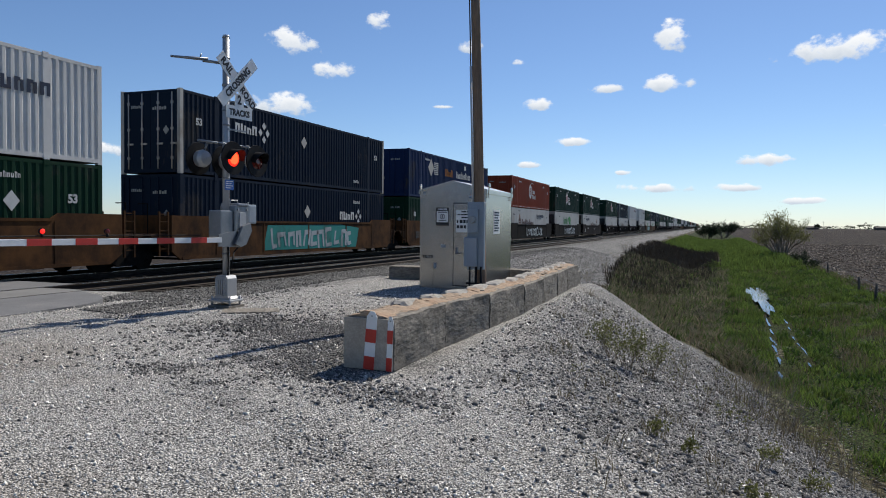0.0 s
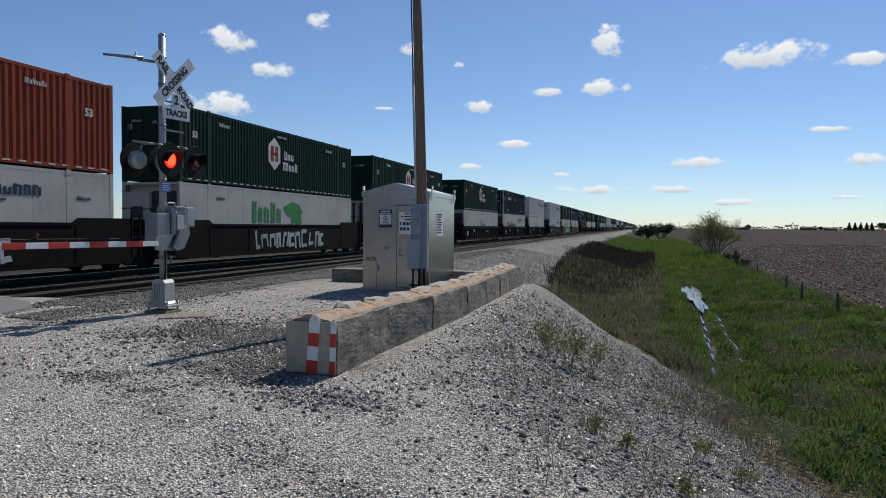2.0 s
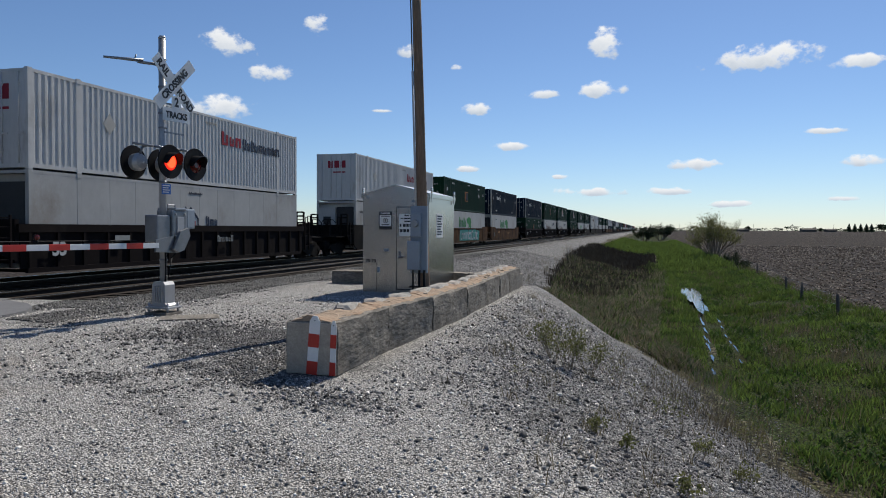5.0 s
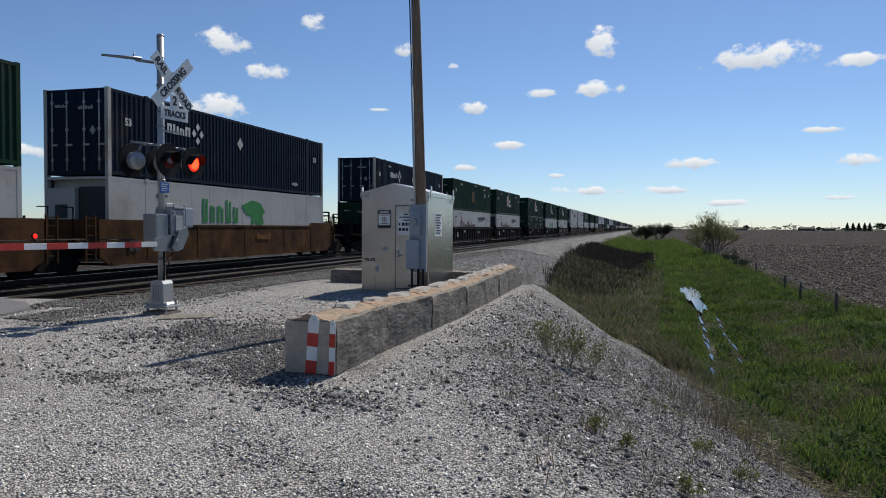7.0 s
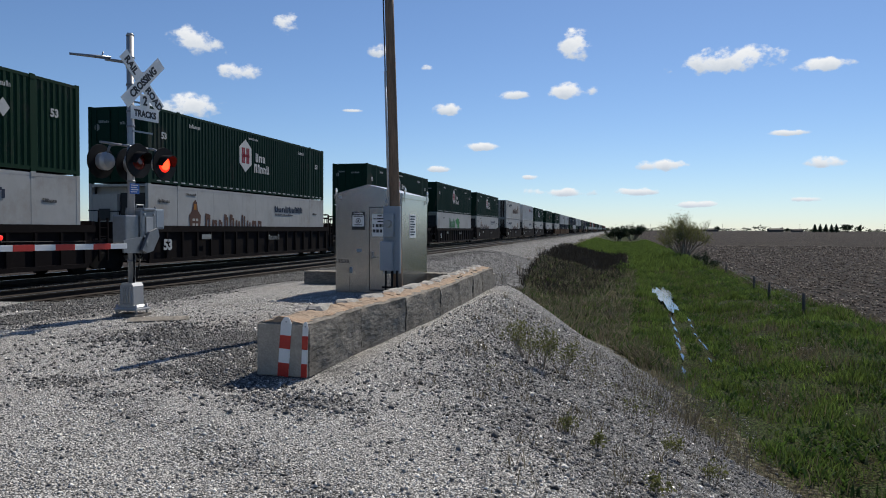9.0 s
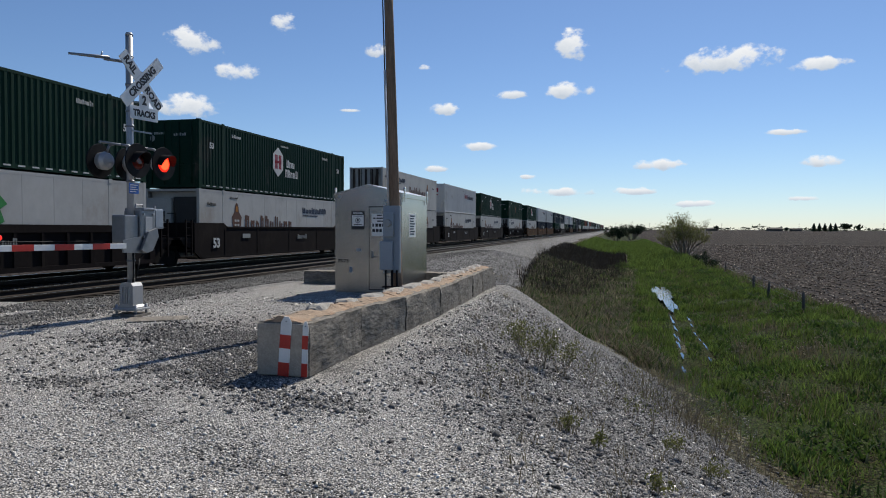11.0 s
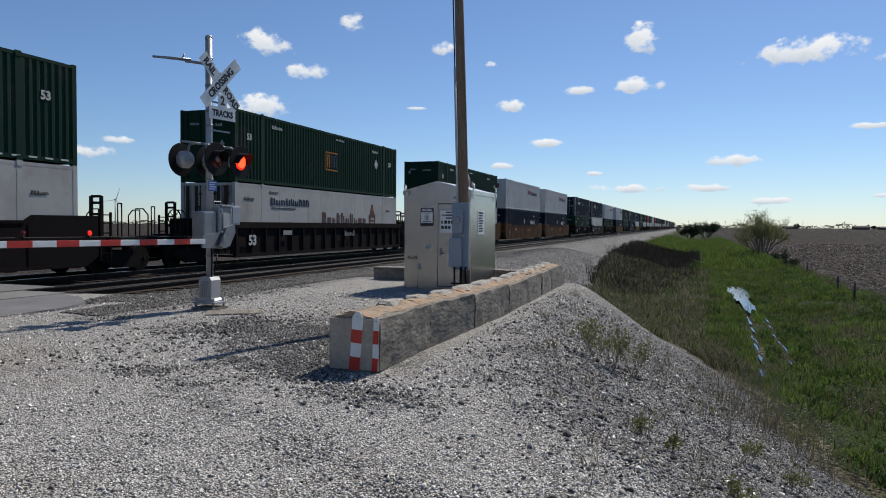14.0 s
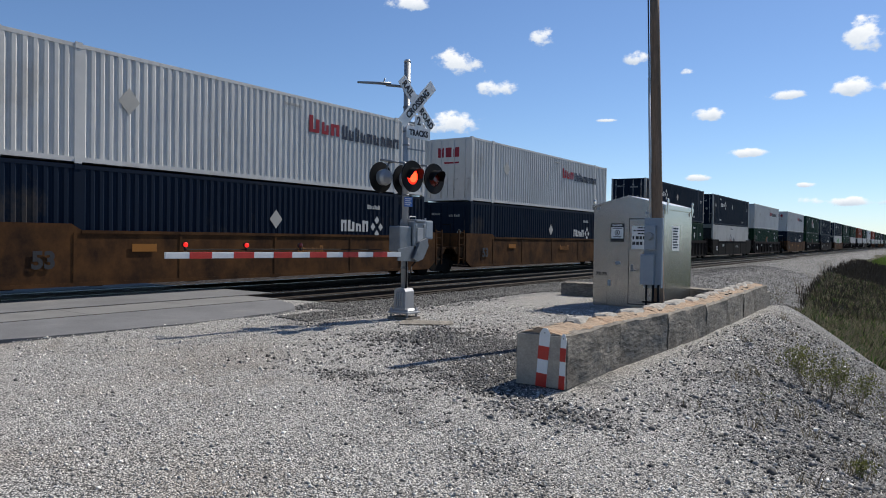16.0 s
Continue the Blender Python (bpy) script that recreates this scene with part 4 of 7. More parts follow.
# ---------------------------------------------------------------- concrete block walls
def block_mesh(seed, ridge=True):
    """A cast block about 1.6 m long along y, with a keyed ridge on top, chipped and uneven."""
    rr = random.Random(seed)
    bm = bmesh.new()
    box(bm, -0.305, 0.305, -0.5, 0.5, 0, 0.58)
    bmesh.ops.bevel(bm, geom=bm.edges[:], offset=0.006, segments=1, affect="EDGES")
    bmesh.ops.subdivide_edges(bm, edges=[e for e in bm.edges if e.calc_length() > 0.2], cuts=13, use_grid_fill=True)
    noise.seed_set(seed + 1)
    for v in bm.verts:
        d = noise.noise(Vector((v.co.x * 4, v.co.y * 6, v.co.z * 4)) + Vector((seed * 3.1, 0, 0)))
        d2 = noise.noise(Vector((v.co.x * 14, v.co.y * 20, v.co.z * 14)))
        edge = (abs(v.co.x) > 0.26) + (v.co.z > 0.53)
        d3 = noise.noise(Vector((v.co.x * 30, v.co.y * 48, v.co.z * 30)) + Vector((0, seed * 1.7, 0)))
        k = 0.016 * d + 0.012 * d2 + 0.008 * d3 - (0.07 * max(0, d2 + 0.6 * d3 - 0.02) if edge == 2 else 0)
        v.co.x += k * (1 if v.co.x > 0 else -1)
        v.co.z += k if v.co.z > 0.3 else 0
    for f in bm.faces:
        f.smooth = True
    for e in bm.edges:
        e.smooth = len(e.link_faces) < 2 or e.calc_face_angle(0) < 0.6
    return bm


def rubble(bm, rr, x, y, z, r):
    """One broken lump."""
    t = bmesh.new()
    bmesh.ops.create_icosphere(t, subdivisions=1, radius=r)
    for v in t.verts:
        v.co *= rr.uniform(0.7, 1.25)
        v.co.z *= 0.45
        v.co.y *= 1.5
    bmesh.ops.transform(t, matrix=pose(x, y, z, 0, 0, rr.uniform(0, 360)), verts=t.verts[:])
    merge(bm, t)


def build_blocks():
    ends = [6.92, 8.52, 9.98, 11.85, 13.45, 15.1, 16.75, 18.35]
    face = [-3.16, -3.15, -2.99, -2.94, -2.96, -3.02, -3.12, -3.14]
    rr = random.Random(11)
    for i in range(7):
        a = Vector((face[i] - 0.305, ends[i], 0.13))
        b = Vector((face[i + 1] - 0.305, ends[i + 1], 0.13))
        d = b - a
        L = d.length - 0.007
        m = Matrix.Translation((a + b) / 2 - Vector((0, 0, 0.005 * (i % 2)))) @ pose(0, 0, 0, rr.uniform(-0.5, 0.5), rr.uniform(-1.2, 1.2), math.degrees(math.atan2(-d.x, d.y)))
        bl = thing("concrete_block", m, "weathered grey concrete block with sandy dirt on top" if i else "end concrete block with red and white reflective strips", "concrete block", "blocks of the low wall")
        bm = block_mesh(20 + i)
        bmesh.ops.scale(bm, vec=(1, L, 1), verts=bm.verts[:])
        part("body", bm, M_CONCRETE, bl)
        # dirt crust and keyed ridge along the top
        bm = bmesh.new()
        n = 22
        rows = []
        for k in range(n + 1):
            y = -L / 2 + 0.01 + (L - 0.02) * k / n
            w = 0.2 + 0.05 * noise.noise(Vector((y * 2.3, i * 5.0, 0)))
            top = 0.63 + 0.045 * noise.noise(Vector((y * 3.1, i * 3.0, 4)))
            row = []
            for u, zz in ((-w - 0.06, 0.578), (-w * 0.6, 0.605), (-0.06, top), (0.05, top - 0.012), (w * 0.55, 0.603), (w + 0.02, 0.578)):
                row.append(bm.verts.new((u + rr.uniform(-0.012, 0.012), y, zz + rr.uniform(-0.007, 0.007))))
            rows.append(row)
        for p, q in zip(rows, rows[1:]):
            for k in range(5):
                bm.faces.new((p[k], p[k + 1], q[k + 1], q[k]))
        bm.faces.new(rows[0])
        bm.faces.new(rows[-1][::-1])
        part("dirt_crust", bm, M_SANDTOP, bl, "crust of sandy dirt along the top")
        # the cast key along the top stands out of the dirt in broken lengths
        n = 2 if i else 1
        for k in range(n):
            y0 = -L / 2 + 0.06 + k * L / n + rr.uniform(0, 0.1) + (0 if i else 0.75)
            y1 = -L / 2 + (k + 1) * L / n - rr.uniform(0.08, 0.2)
            bm = bmesh.new()
            prev = None
            for q in range(9):
                y = y0 + (y1 - y0) * q / 8
                e = 1.0 if 0 < q < 8 else 0.55
                h = (0.658 + 0.018 * noise.noise(Vector((y * 5, i, k)))) if e == 1 else 0.63
                ring = [bm.verts.new((u * e + rr.uniform(-0.009, 0.009) - 0.05, y + rr.uniform(-0.01, 0.01), z)) for u, z in ((-0.15, 0.585), (-0.085, h), (0.055, h + rr.uniform(-0.01, 0.01)), (0.13, 0.585))]
                if prev:
                    for c in range(3):
                        bm.faces.new((prev[c], prev[c + 1], ring[c + 1], ring[c]))
                else:
                    bm.faces.new(ring)
                prev = ring
            bm.faces.new(prev[::-1])
            bmesh.ops.recalc_face_normals(bm, faces=bm.faces[:])
            part("cast_key", bm, M_KEY, bl, "pale cast concrete key")
        for k in range(4):
            bm = bmesh.new()
            rubble(bm, rr, rr.uniform(-0.2, 0.16), -L / 2 + (k + rr.uniform(0.1, 0.9)) * L / 4, 0.605, rr.uniform(0.025, 0.065))
            part("broken_lump", bm, M_LUMP, bl)
        if i == 0:
            bm = bmesh.new()
            bevel_box(bm, -0.3, 0.296, -L / 2 - 0.02, -L / 2 + 0.01, 0.0, 0.565, 0.012)
            part("end_face", bm, M_ENDFACE, bl, "clean tan cast end face")
            for x0, x1, lean_, top in ((-0.03, 0.095, 4.0, 0.645), (0.235, 0.30, 2.0, 0.6)):
                m2 = pose((x0 + x1) / 2, -L / 2 - 0.03, 0.3, 0, lean_, 0)
                h = (x1 - x0) / 2
                w = bmesh.new()
                prism(w, [(-h, -0.3), (h, -0.3), (h, top - 0.36), (h * 0.4, top - 0.3), (-h * 0.4, top - 0.3), (-h, top - 0.36)], 0.008, "y", 0.0)
                strip = part("reflective_strip", w, M_WHITESIGN, bl, "white and red reflective strip", m2)
                for z0 in (-0.3, 0.0):
                    r = bmesh.new()
                    box(r, -h - 0.001, h + 0.001, -0.003, 0.004, z0 + 0.002, z0 + 0.148)
                    part("red_band", r, M_REDSHEET, strip)
                r = bmesh.new()
                tube(r, (0, -0.002, top - 0.35), (0, -0.006, top - 0.35), 0.008, n=8)
                part("nail", r, M_GALV, strip)
    # lower row behind the hut
    for i in range(4):
        bm = block_mesh(60 + i)
        bmesh.ops.scale(bm, vec=(0.95, 1.34, 0.82), verts=bm.verts[:])
        x = -8.0 + i * 1.36
        bl = thing("concrete_block", pose(x, 18.95 + 0.05 * i, 0.03, 0, 0, 88 + i), "low dusty concrete block lying behind the hut", "concrete block", "blocks behind the hut")
        part("body", bm, M_CONCRETE, bl)
    bm = bmesh.new()
    bevel_box(bm, -0.5, 0.5, -0.3, 0.3, -0.1, 0.04, 0.02)
    pad = part("concrete_pad", bm, M_CONCRETE, None)
    pad.matrix_basis = pose(-7.75, 10.75, 0.1, 0, 0, 35)
    tagged(pad, "small concrete slab in the gravel by the signal", "concrete slab")


build_blocks()

# ---------------------------------------------------------------- the train
SPEED = 29.825
CLEN, CW, CH = 16.15, 1.3, 2.9
LOW_Z, HIGH_Z = 0.48, 3.385


def corrugated(bm, x, y0, y1, z0, z1, depth, pitch, s):
    """A corrugated wall at x whose ribs sink by depth; s: the side that it faces."""
    n = max(1, round((y1 - y0) / pitch))
    p = (y1 - y0) / n
    prof = []
    for i in range(n):
        a = y0 + i * p
        prof += [(a, 0), (a + 0.36 * p, 0), (a + 0.5 * p, depth), (a + 0.86 * p, depth)]
    prof.append((y1, 0))
    lo = [bm.verts.new((x - s * d, y, z0)) for y, d in prof]
    hi = [bm.verts.new((x - s * d, y, z1)) for y, d in prof]
    for i in range(len(prof) - 1):
        q = (lo[i], lo[i + 1], hi[i + 1], hi[i])
        bm.faces.new(q if s > 0 else q[::-1])


def corrugated_end(bm, y, x0, x1, z0, z1, depth, pitch, s):
    n = max(1, round((x1 - x0) / pitch))
    p = (x1 - x0) / n
    prof = []
    for i in range(n):
        a = x0 + i * p
        prof += [(a, 0), (a + 0.36 * p, 0), (a + 0.5 * p, depth), (a + 0.86 * p, depth)]
    prof.append((x1, 0))
    lo = [bm.verts.new((x, y - s * d, z0)) for x, d in prof]
    hi = [bm.verts.new((x, y - s * d, z1)) for x, d in prof]
    for i in range(len(prof) - 1):
        q = (lo[i + 1], lo[i], hi[i], hi[i + 1])
        bm.faces.new(q if s > 0 else q[::-1])


def word(bm, y0, z0, h, n, seed, x=CW + 0.006, fat=0.5):
    """Plain upright bars of a word's size."""
    rr = random.Random(seed)
    y = y0
    for i in range(n):
        w = h * fat * rr.uniform(0.75, 1.2)
        k = 1.0 if i == 0 or rr.random() < 0.25 else 0.72
        box(bm, x, x + 0.004, y, y + w * 0.36, z0, z0 + h * k)
        box(bm, x, x + 0.004, y + w * 0.62, y + w * 0.95, z0, z0 + h * k * rr.uniform(0.8, 1))
        if rr.random() < 0.6:
            box(bm, x, x + 0.004, y + w * 0.36, y + w * 0.62, z0 + h * k * 0.72, z0 + h * k * 0.98)
        else:
            box(bm, x, x + 0.004, y + w * 0.36, y + w * 0.62, z0, z0 + h * 0.2)
        y += w + h * 0.16
    return y


def end_word(bm, x0, z0, h, n, seed):
    """Plain bars of a word's size on the door end."""
    rr = random.Random(seed)
    x = x0
    for i in range(n):
        w = h * rr.uniform(0.4, 0.7)
        box(bm, x, x + w, 0.012, 0.02, z0, z0 + h * rr.choice((1, 1, 0.75)))
        x += w + h * 0.25


def hexagon(bm, yc, zc, r, x=CW + 0.006):
    prism(bm, [(yc + r * 0.84 * math.sin(i * math.tau / 6), zc + r * math.cos(i * math.tau / 6)) for i in range(6)], 0.003, "x", x)


def diamond(bm, yc, zc, r, x=CW + 0.006, d=0.003):
    prism(bm, [(yc - r, zc), (yc, zc - r * 1.15), (yc + r, zc), (yc, zc + r * 1.15)], d, "x", x)


class Signs:
    """Each call for a colour opens a new sign of that colour."""
    def __init__(self):
        self.made = []

    def __getitem__(self, colour):
        self.made.append((colour, bmesh.new()))
        return self.made[-1][1]


def emblem(kind, con):
    b = Signs()
    X = CW + 0.006
    if kind in ("hub", "hubred", "hubwhite"):
        yc = 7.1 if kind != "hubwhite" else 7.5
        if kind != "hubwhite":
            hexagon(b["w"], yc, 1.72, 0.76)
            x = X + 0.004
            h = b["r" if kind == "hub" else "p"]
            for dy in (-0.34, -0.19, 0.07, 0.22):
                box(h, x, x + 0.003, yc + dy, yc + dy + 0.12, 1.36, 2.08)
            box(h, x, x + 0.003, yc - 0.36, yc + 0.36, 1.655, 1.785)
            word(b["w"], yc + 0.95, 1.52, 0.42, 3, 5, fat=0.6)
            word(b["w"], yc + 0.82, 1.0, 0.42, 5, 6, fat=0.54)
        else:
            prism(b["n"], [(yc - 0.5, 0.75), (yc - 0.5, 1.6), (yc, 2.05), (yc + 0.5, 1.6), (yc + 0.5, 0.75), (yc + 0.43, 0.75), (yc + 0.43, 1.55), (yc, 1.94), (yc - 0.43, 1.55), (yc - 0.43, 0.75)], 0.003, "x", X)
            for dy in (-0.28, -0.1, 0.1, 0.22):
                box(b["r"], X, X + 0.003, yc + dy, yc + dy + 0.07, 0.9, 1.5)
            word(b["n"], yc + 1.0, 1.3, 0.4, 3, 5)
            word(b["n"], yc + 0.9, 0.85, 0.38, 5, 6)
            word(b["n"], yc + 4.4, 1.0, 0.16, 9, 16)
        word(b["w"] if kind != "hubwhite" else b["n"], 7.4, 2.52, 0.1, 14, 7)
        if kind != "hubwhite":
            dashes = b["w"]
            for i in range(30):
                y = 0.5 + i * 0.52
                box(dashes, X, X + 0.003, y, y + 0.26, 0.10, 0.145)
    elif kind == "emp":
        yc = 7.9
        prism(b["o"], [(yc - 0.6, 1.0), (yc + 0.65, 1.0), (yc + 0.65, 1.07), (yc - 0.53, 1.07), (yc - 0.53, 1.85), (yc + 0.65, 1.85), (yc + 0.65, 1.92), (yc - 0.6, 1.92)], 0.003, "x", X)
        for k, c in ((0, "o"), (1, "b"), (2, "b")):
            h = b[c]
            for dy in (0, 0.2):
                box(h, X, X + 0.003, yc - 0.45 + k * 0.36 + dy, yc - 0.45 + k * 0.36 + dy + 0.1, 1.15, 1.78)
            box(h, X, X + 0.003, yc - 0.45 + k * 0.36, yc - 0.15 + k * 0.36, 1.68, 1.78)
        diamond(b["w"], 13.2, 1.75, 0.24)
        word(b["w"], 8.4, 2.55, 0.1, 14, 7)
    elif kind == "umax":
        y = word(b["w"], 3.0, 1.78, 0.36, 4, 8, fat=0.9)
        for dy, dz in ((0, 0.27), (0, -0.27), (0.24, 0), (-0.24, 0)):
            diamond(b["w"], y + 0.42 + dy, 1.95 + dz, 0.14)
        word(b["w"], 2.6, 2.45, 0.14, 6, 9)
        word(b["w"], 2.5, 0.42, 0.15, 8, 10)
        diamond(b["a"], 7.9, 1.9, 0.24)
        word(b["w"], 12.6, 0.4, 0.15, 6, 12)
    elif kind == "umaxlow":
        y = word(b["w"], 11.2, 1.42, 0.4, 4, 8, fat=0.85)
        for dy, dz in ((0, 0.25), (0, -0.25), (0.22, 0), (-0.22, 0)):
            diamond(b["w"], y + 0.42 + dy, 1.6 + dz, 0.13)
        diamond(b["a"], 8.2, 1.75, 0.26)
        word(b["w"], 12.6, 2.25, 0.16, 7, 9)
    elif kind == "stack":
        word(b["o"], 6.2, 1.62, 0.5, 5, 13)
        word(b["w"], 8.5, 1.62, 0.5, 10, 14)
        diamond(b["a"], 3.6, 2.0, 0.5)
        lines = b["w"]
        for i in range(7):
            box(lines, X, X + 0.003, 4.1, 4.9, 1.6 + i * 0.12, 1.66 + i * 0.12)
        box(b["w"], X, X + 0.003, 10.2, 10.6, 2.3, 2.6)
        box(b["w"], X, X + 0.003, 14.8, 15.3, 1.0, 1.5)
    elif kind == "xpo":
        y = word(b["r"], 9.6, 1.78, 0.56, 3, 15, fat=0.75)
        word(b["n"], y + 0.05, 1.72, 0.5, 9, 17, fat=0.56)
        word(b["a"], 8.5, 2.5, 0.1, 12, 18)
        diamond(b["a"], 3.2, 1.7, 0.3)
    elif kind in ("cre", "creback"):
        near = kind == "creback"
        yc, ya, yt = (12.7, 7.0, 2.5) if near else (3.0, 3.75, 10.0)
        word(b["g"], ya, 0.95, 0.9, 10, 19, fat=0.41)
        z0 = 0.9
        prism(b["g"], [(yc - 0.42, z0 + 0.85), (yc - 0.34, z0 + 0.25), (yc, z0), (yc + 0.34, z0 + 0.25), (yc + 0.42, z0 + 0.85), (yc + 0.2, z0 + 1.05), (yc + 0.12, z0 + 1.4), (yc, z0 + 1.5), (yc - 0.12, z0 + 1.4), (yc - 0.2, z0 + 1.05)], 0.003, "x", X)
        for dz in (0.22, 0.42, 0.62):
            box(b["a"], X + 0.003, X + 0.006, yc - 0.2, yc - 0.04, z0 + dz, z0 + dz + 0.1)
            box(b["a"], X + 0.003, X + 0.006, yc + 0.04, yc + 0.2, z0 + dz, z0 + dz + 0.1)
        box(b["o"], X + 0.003, X + 0.006, yc - 0.09, yc + 0.09, z0 + 1.08, z0 + 1.32)
        word(b["b"], yt, 2.06, 0.32, 9, 20, fat=0.95)
        word(b["b"], yt + 0.05, 1.9, 0.08, 24, 21, fat=0.9)
        word(b["n"], 2.4, 2.55, 0.1, 10, 22)
        word(b["n"], 0.6, 2.2, 0.14, 8, 23)
        word(b["n"], 14.6, 2.0, 0.12, 7, 24)
    elif kind == "tiger":
        gr = bmesh.new()
        y = word(gr, 5.15, 1.4, 0.95, 5, 25, fat=0.42)
        prism(gr, [(y + 0.1, 2.15), (y + 1.0, 2.42), (y + 1.7, 2.3), (y + 2.1, 1.9), (y + 1.85, 1.75), (y + 2.0, 1.4), (y + 1.5, 1.15), (y + 1.3, 1.45), (y + 0.9, 1.3), (y + 0.95, 1.7), (y + 0.5, 1.75)], 0.003, "x", X)
        part("green_emblem", gr, P_MARKGREEN, con)
        word(b["n"], 13.6, 1.0, 0.2, 6, 26)
        word(b["n"], 2.4, 2.3, 0.12, 8, 27)
    # size figures and codes
    if kind in ("hub", "emp", "hubred", "stack"):
        word(b["w"], 12.7, 2.35, 0.16, 8, 28)
        word(b["w"], 2.6, 2.4, 0.16, 8, 29)
    mats = {"w": P_MARK, "r": P_MARKRED, "o": P_MARKORANGE, "g": P_MARKBROWN, "b": P_MARKNAVY, "n": P_MARKNAVY if kind not in ("cre", "creback") else M_LETTER, "a": P_SILVERPOST, "p": P_RED}
    names = {"w": "white_markings", "r": "red_markings", "o": "orange_markings", "g": "brown_markings", "b": "blue_markings", "n": "dark_markings", "a": "pale_markings", "p": "rust_red_markings"}
    for k, bm in b.made:
        if len(bm.faces):
            part(names[k], bm, mats[k], con)
        else:
            bm.free()
    if kind in ("hub", "emp", "umax", "hubred"):
        for y, z in ((0.95, 1.85), (15.1, 1.85)):
            text_part("size_mark", "53", 0.34, P_MARK, con, pose(CW + 0.008, y, z, 90, 0, 90))


STYLES = {
    "hub": (P_GREEN, True, "hub", "dark green corrugated shipping container with a white hexagon emblem", P_GREEN),
    "emp": (P_EMP, True, "emp", "green corrugated shipping container with an orange framed emblem", P_EMP),
    "umax": (P_NAVY, True, "umax", "navy corrugated shipping container with pale corner posts", P_SILVERPOST),
    "umaxlow": (P_NAVY, True, "umaxlow", "navy corrugated shipping container with white markings", P_NAVY),
    "stack": (P_BLUE, True, "stack", "blue corrugated shipping container with orange and white markings", P_BLUE),
    "hubred": (P_RED, True, "hubred", "rust-red corrugated shipping container with a white hexagon emblem", P_RED),
    "xpo": (P_GREY, True, "xpo", "light grey corrugated shipping container with red and black markings", P_GREY),
    "cre": (P_WHITE, False, "cre", "white refrigerated container with brown lettering bars and crest", P_WHITE),
    "creback": (P_WHITE, False, "creback", "dusty white refrigerated container with rust-streaked rear doors", P_WHITE),
    "tiger": (P_WHITE, False, "tiger", "white smooth-sided container with a green animal emblem", P_WHITE),
    "hubwhite": (P_WHITE, False, "hubwhite", "white refrigerated container with a house-shaped emblem", P_WHITE),
}


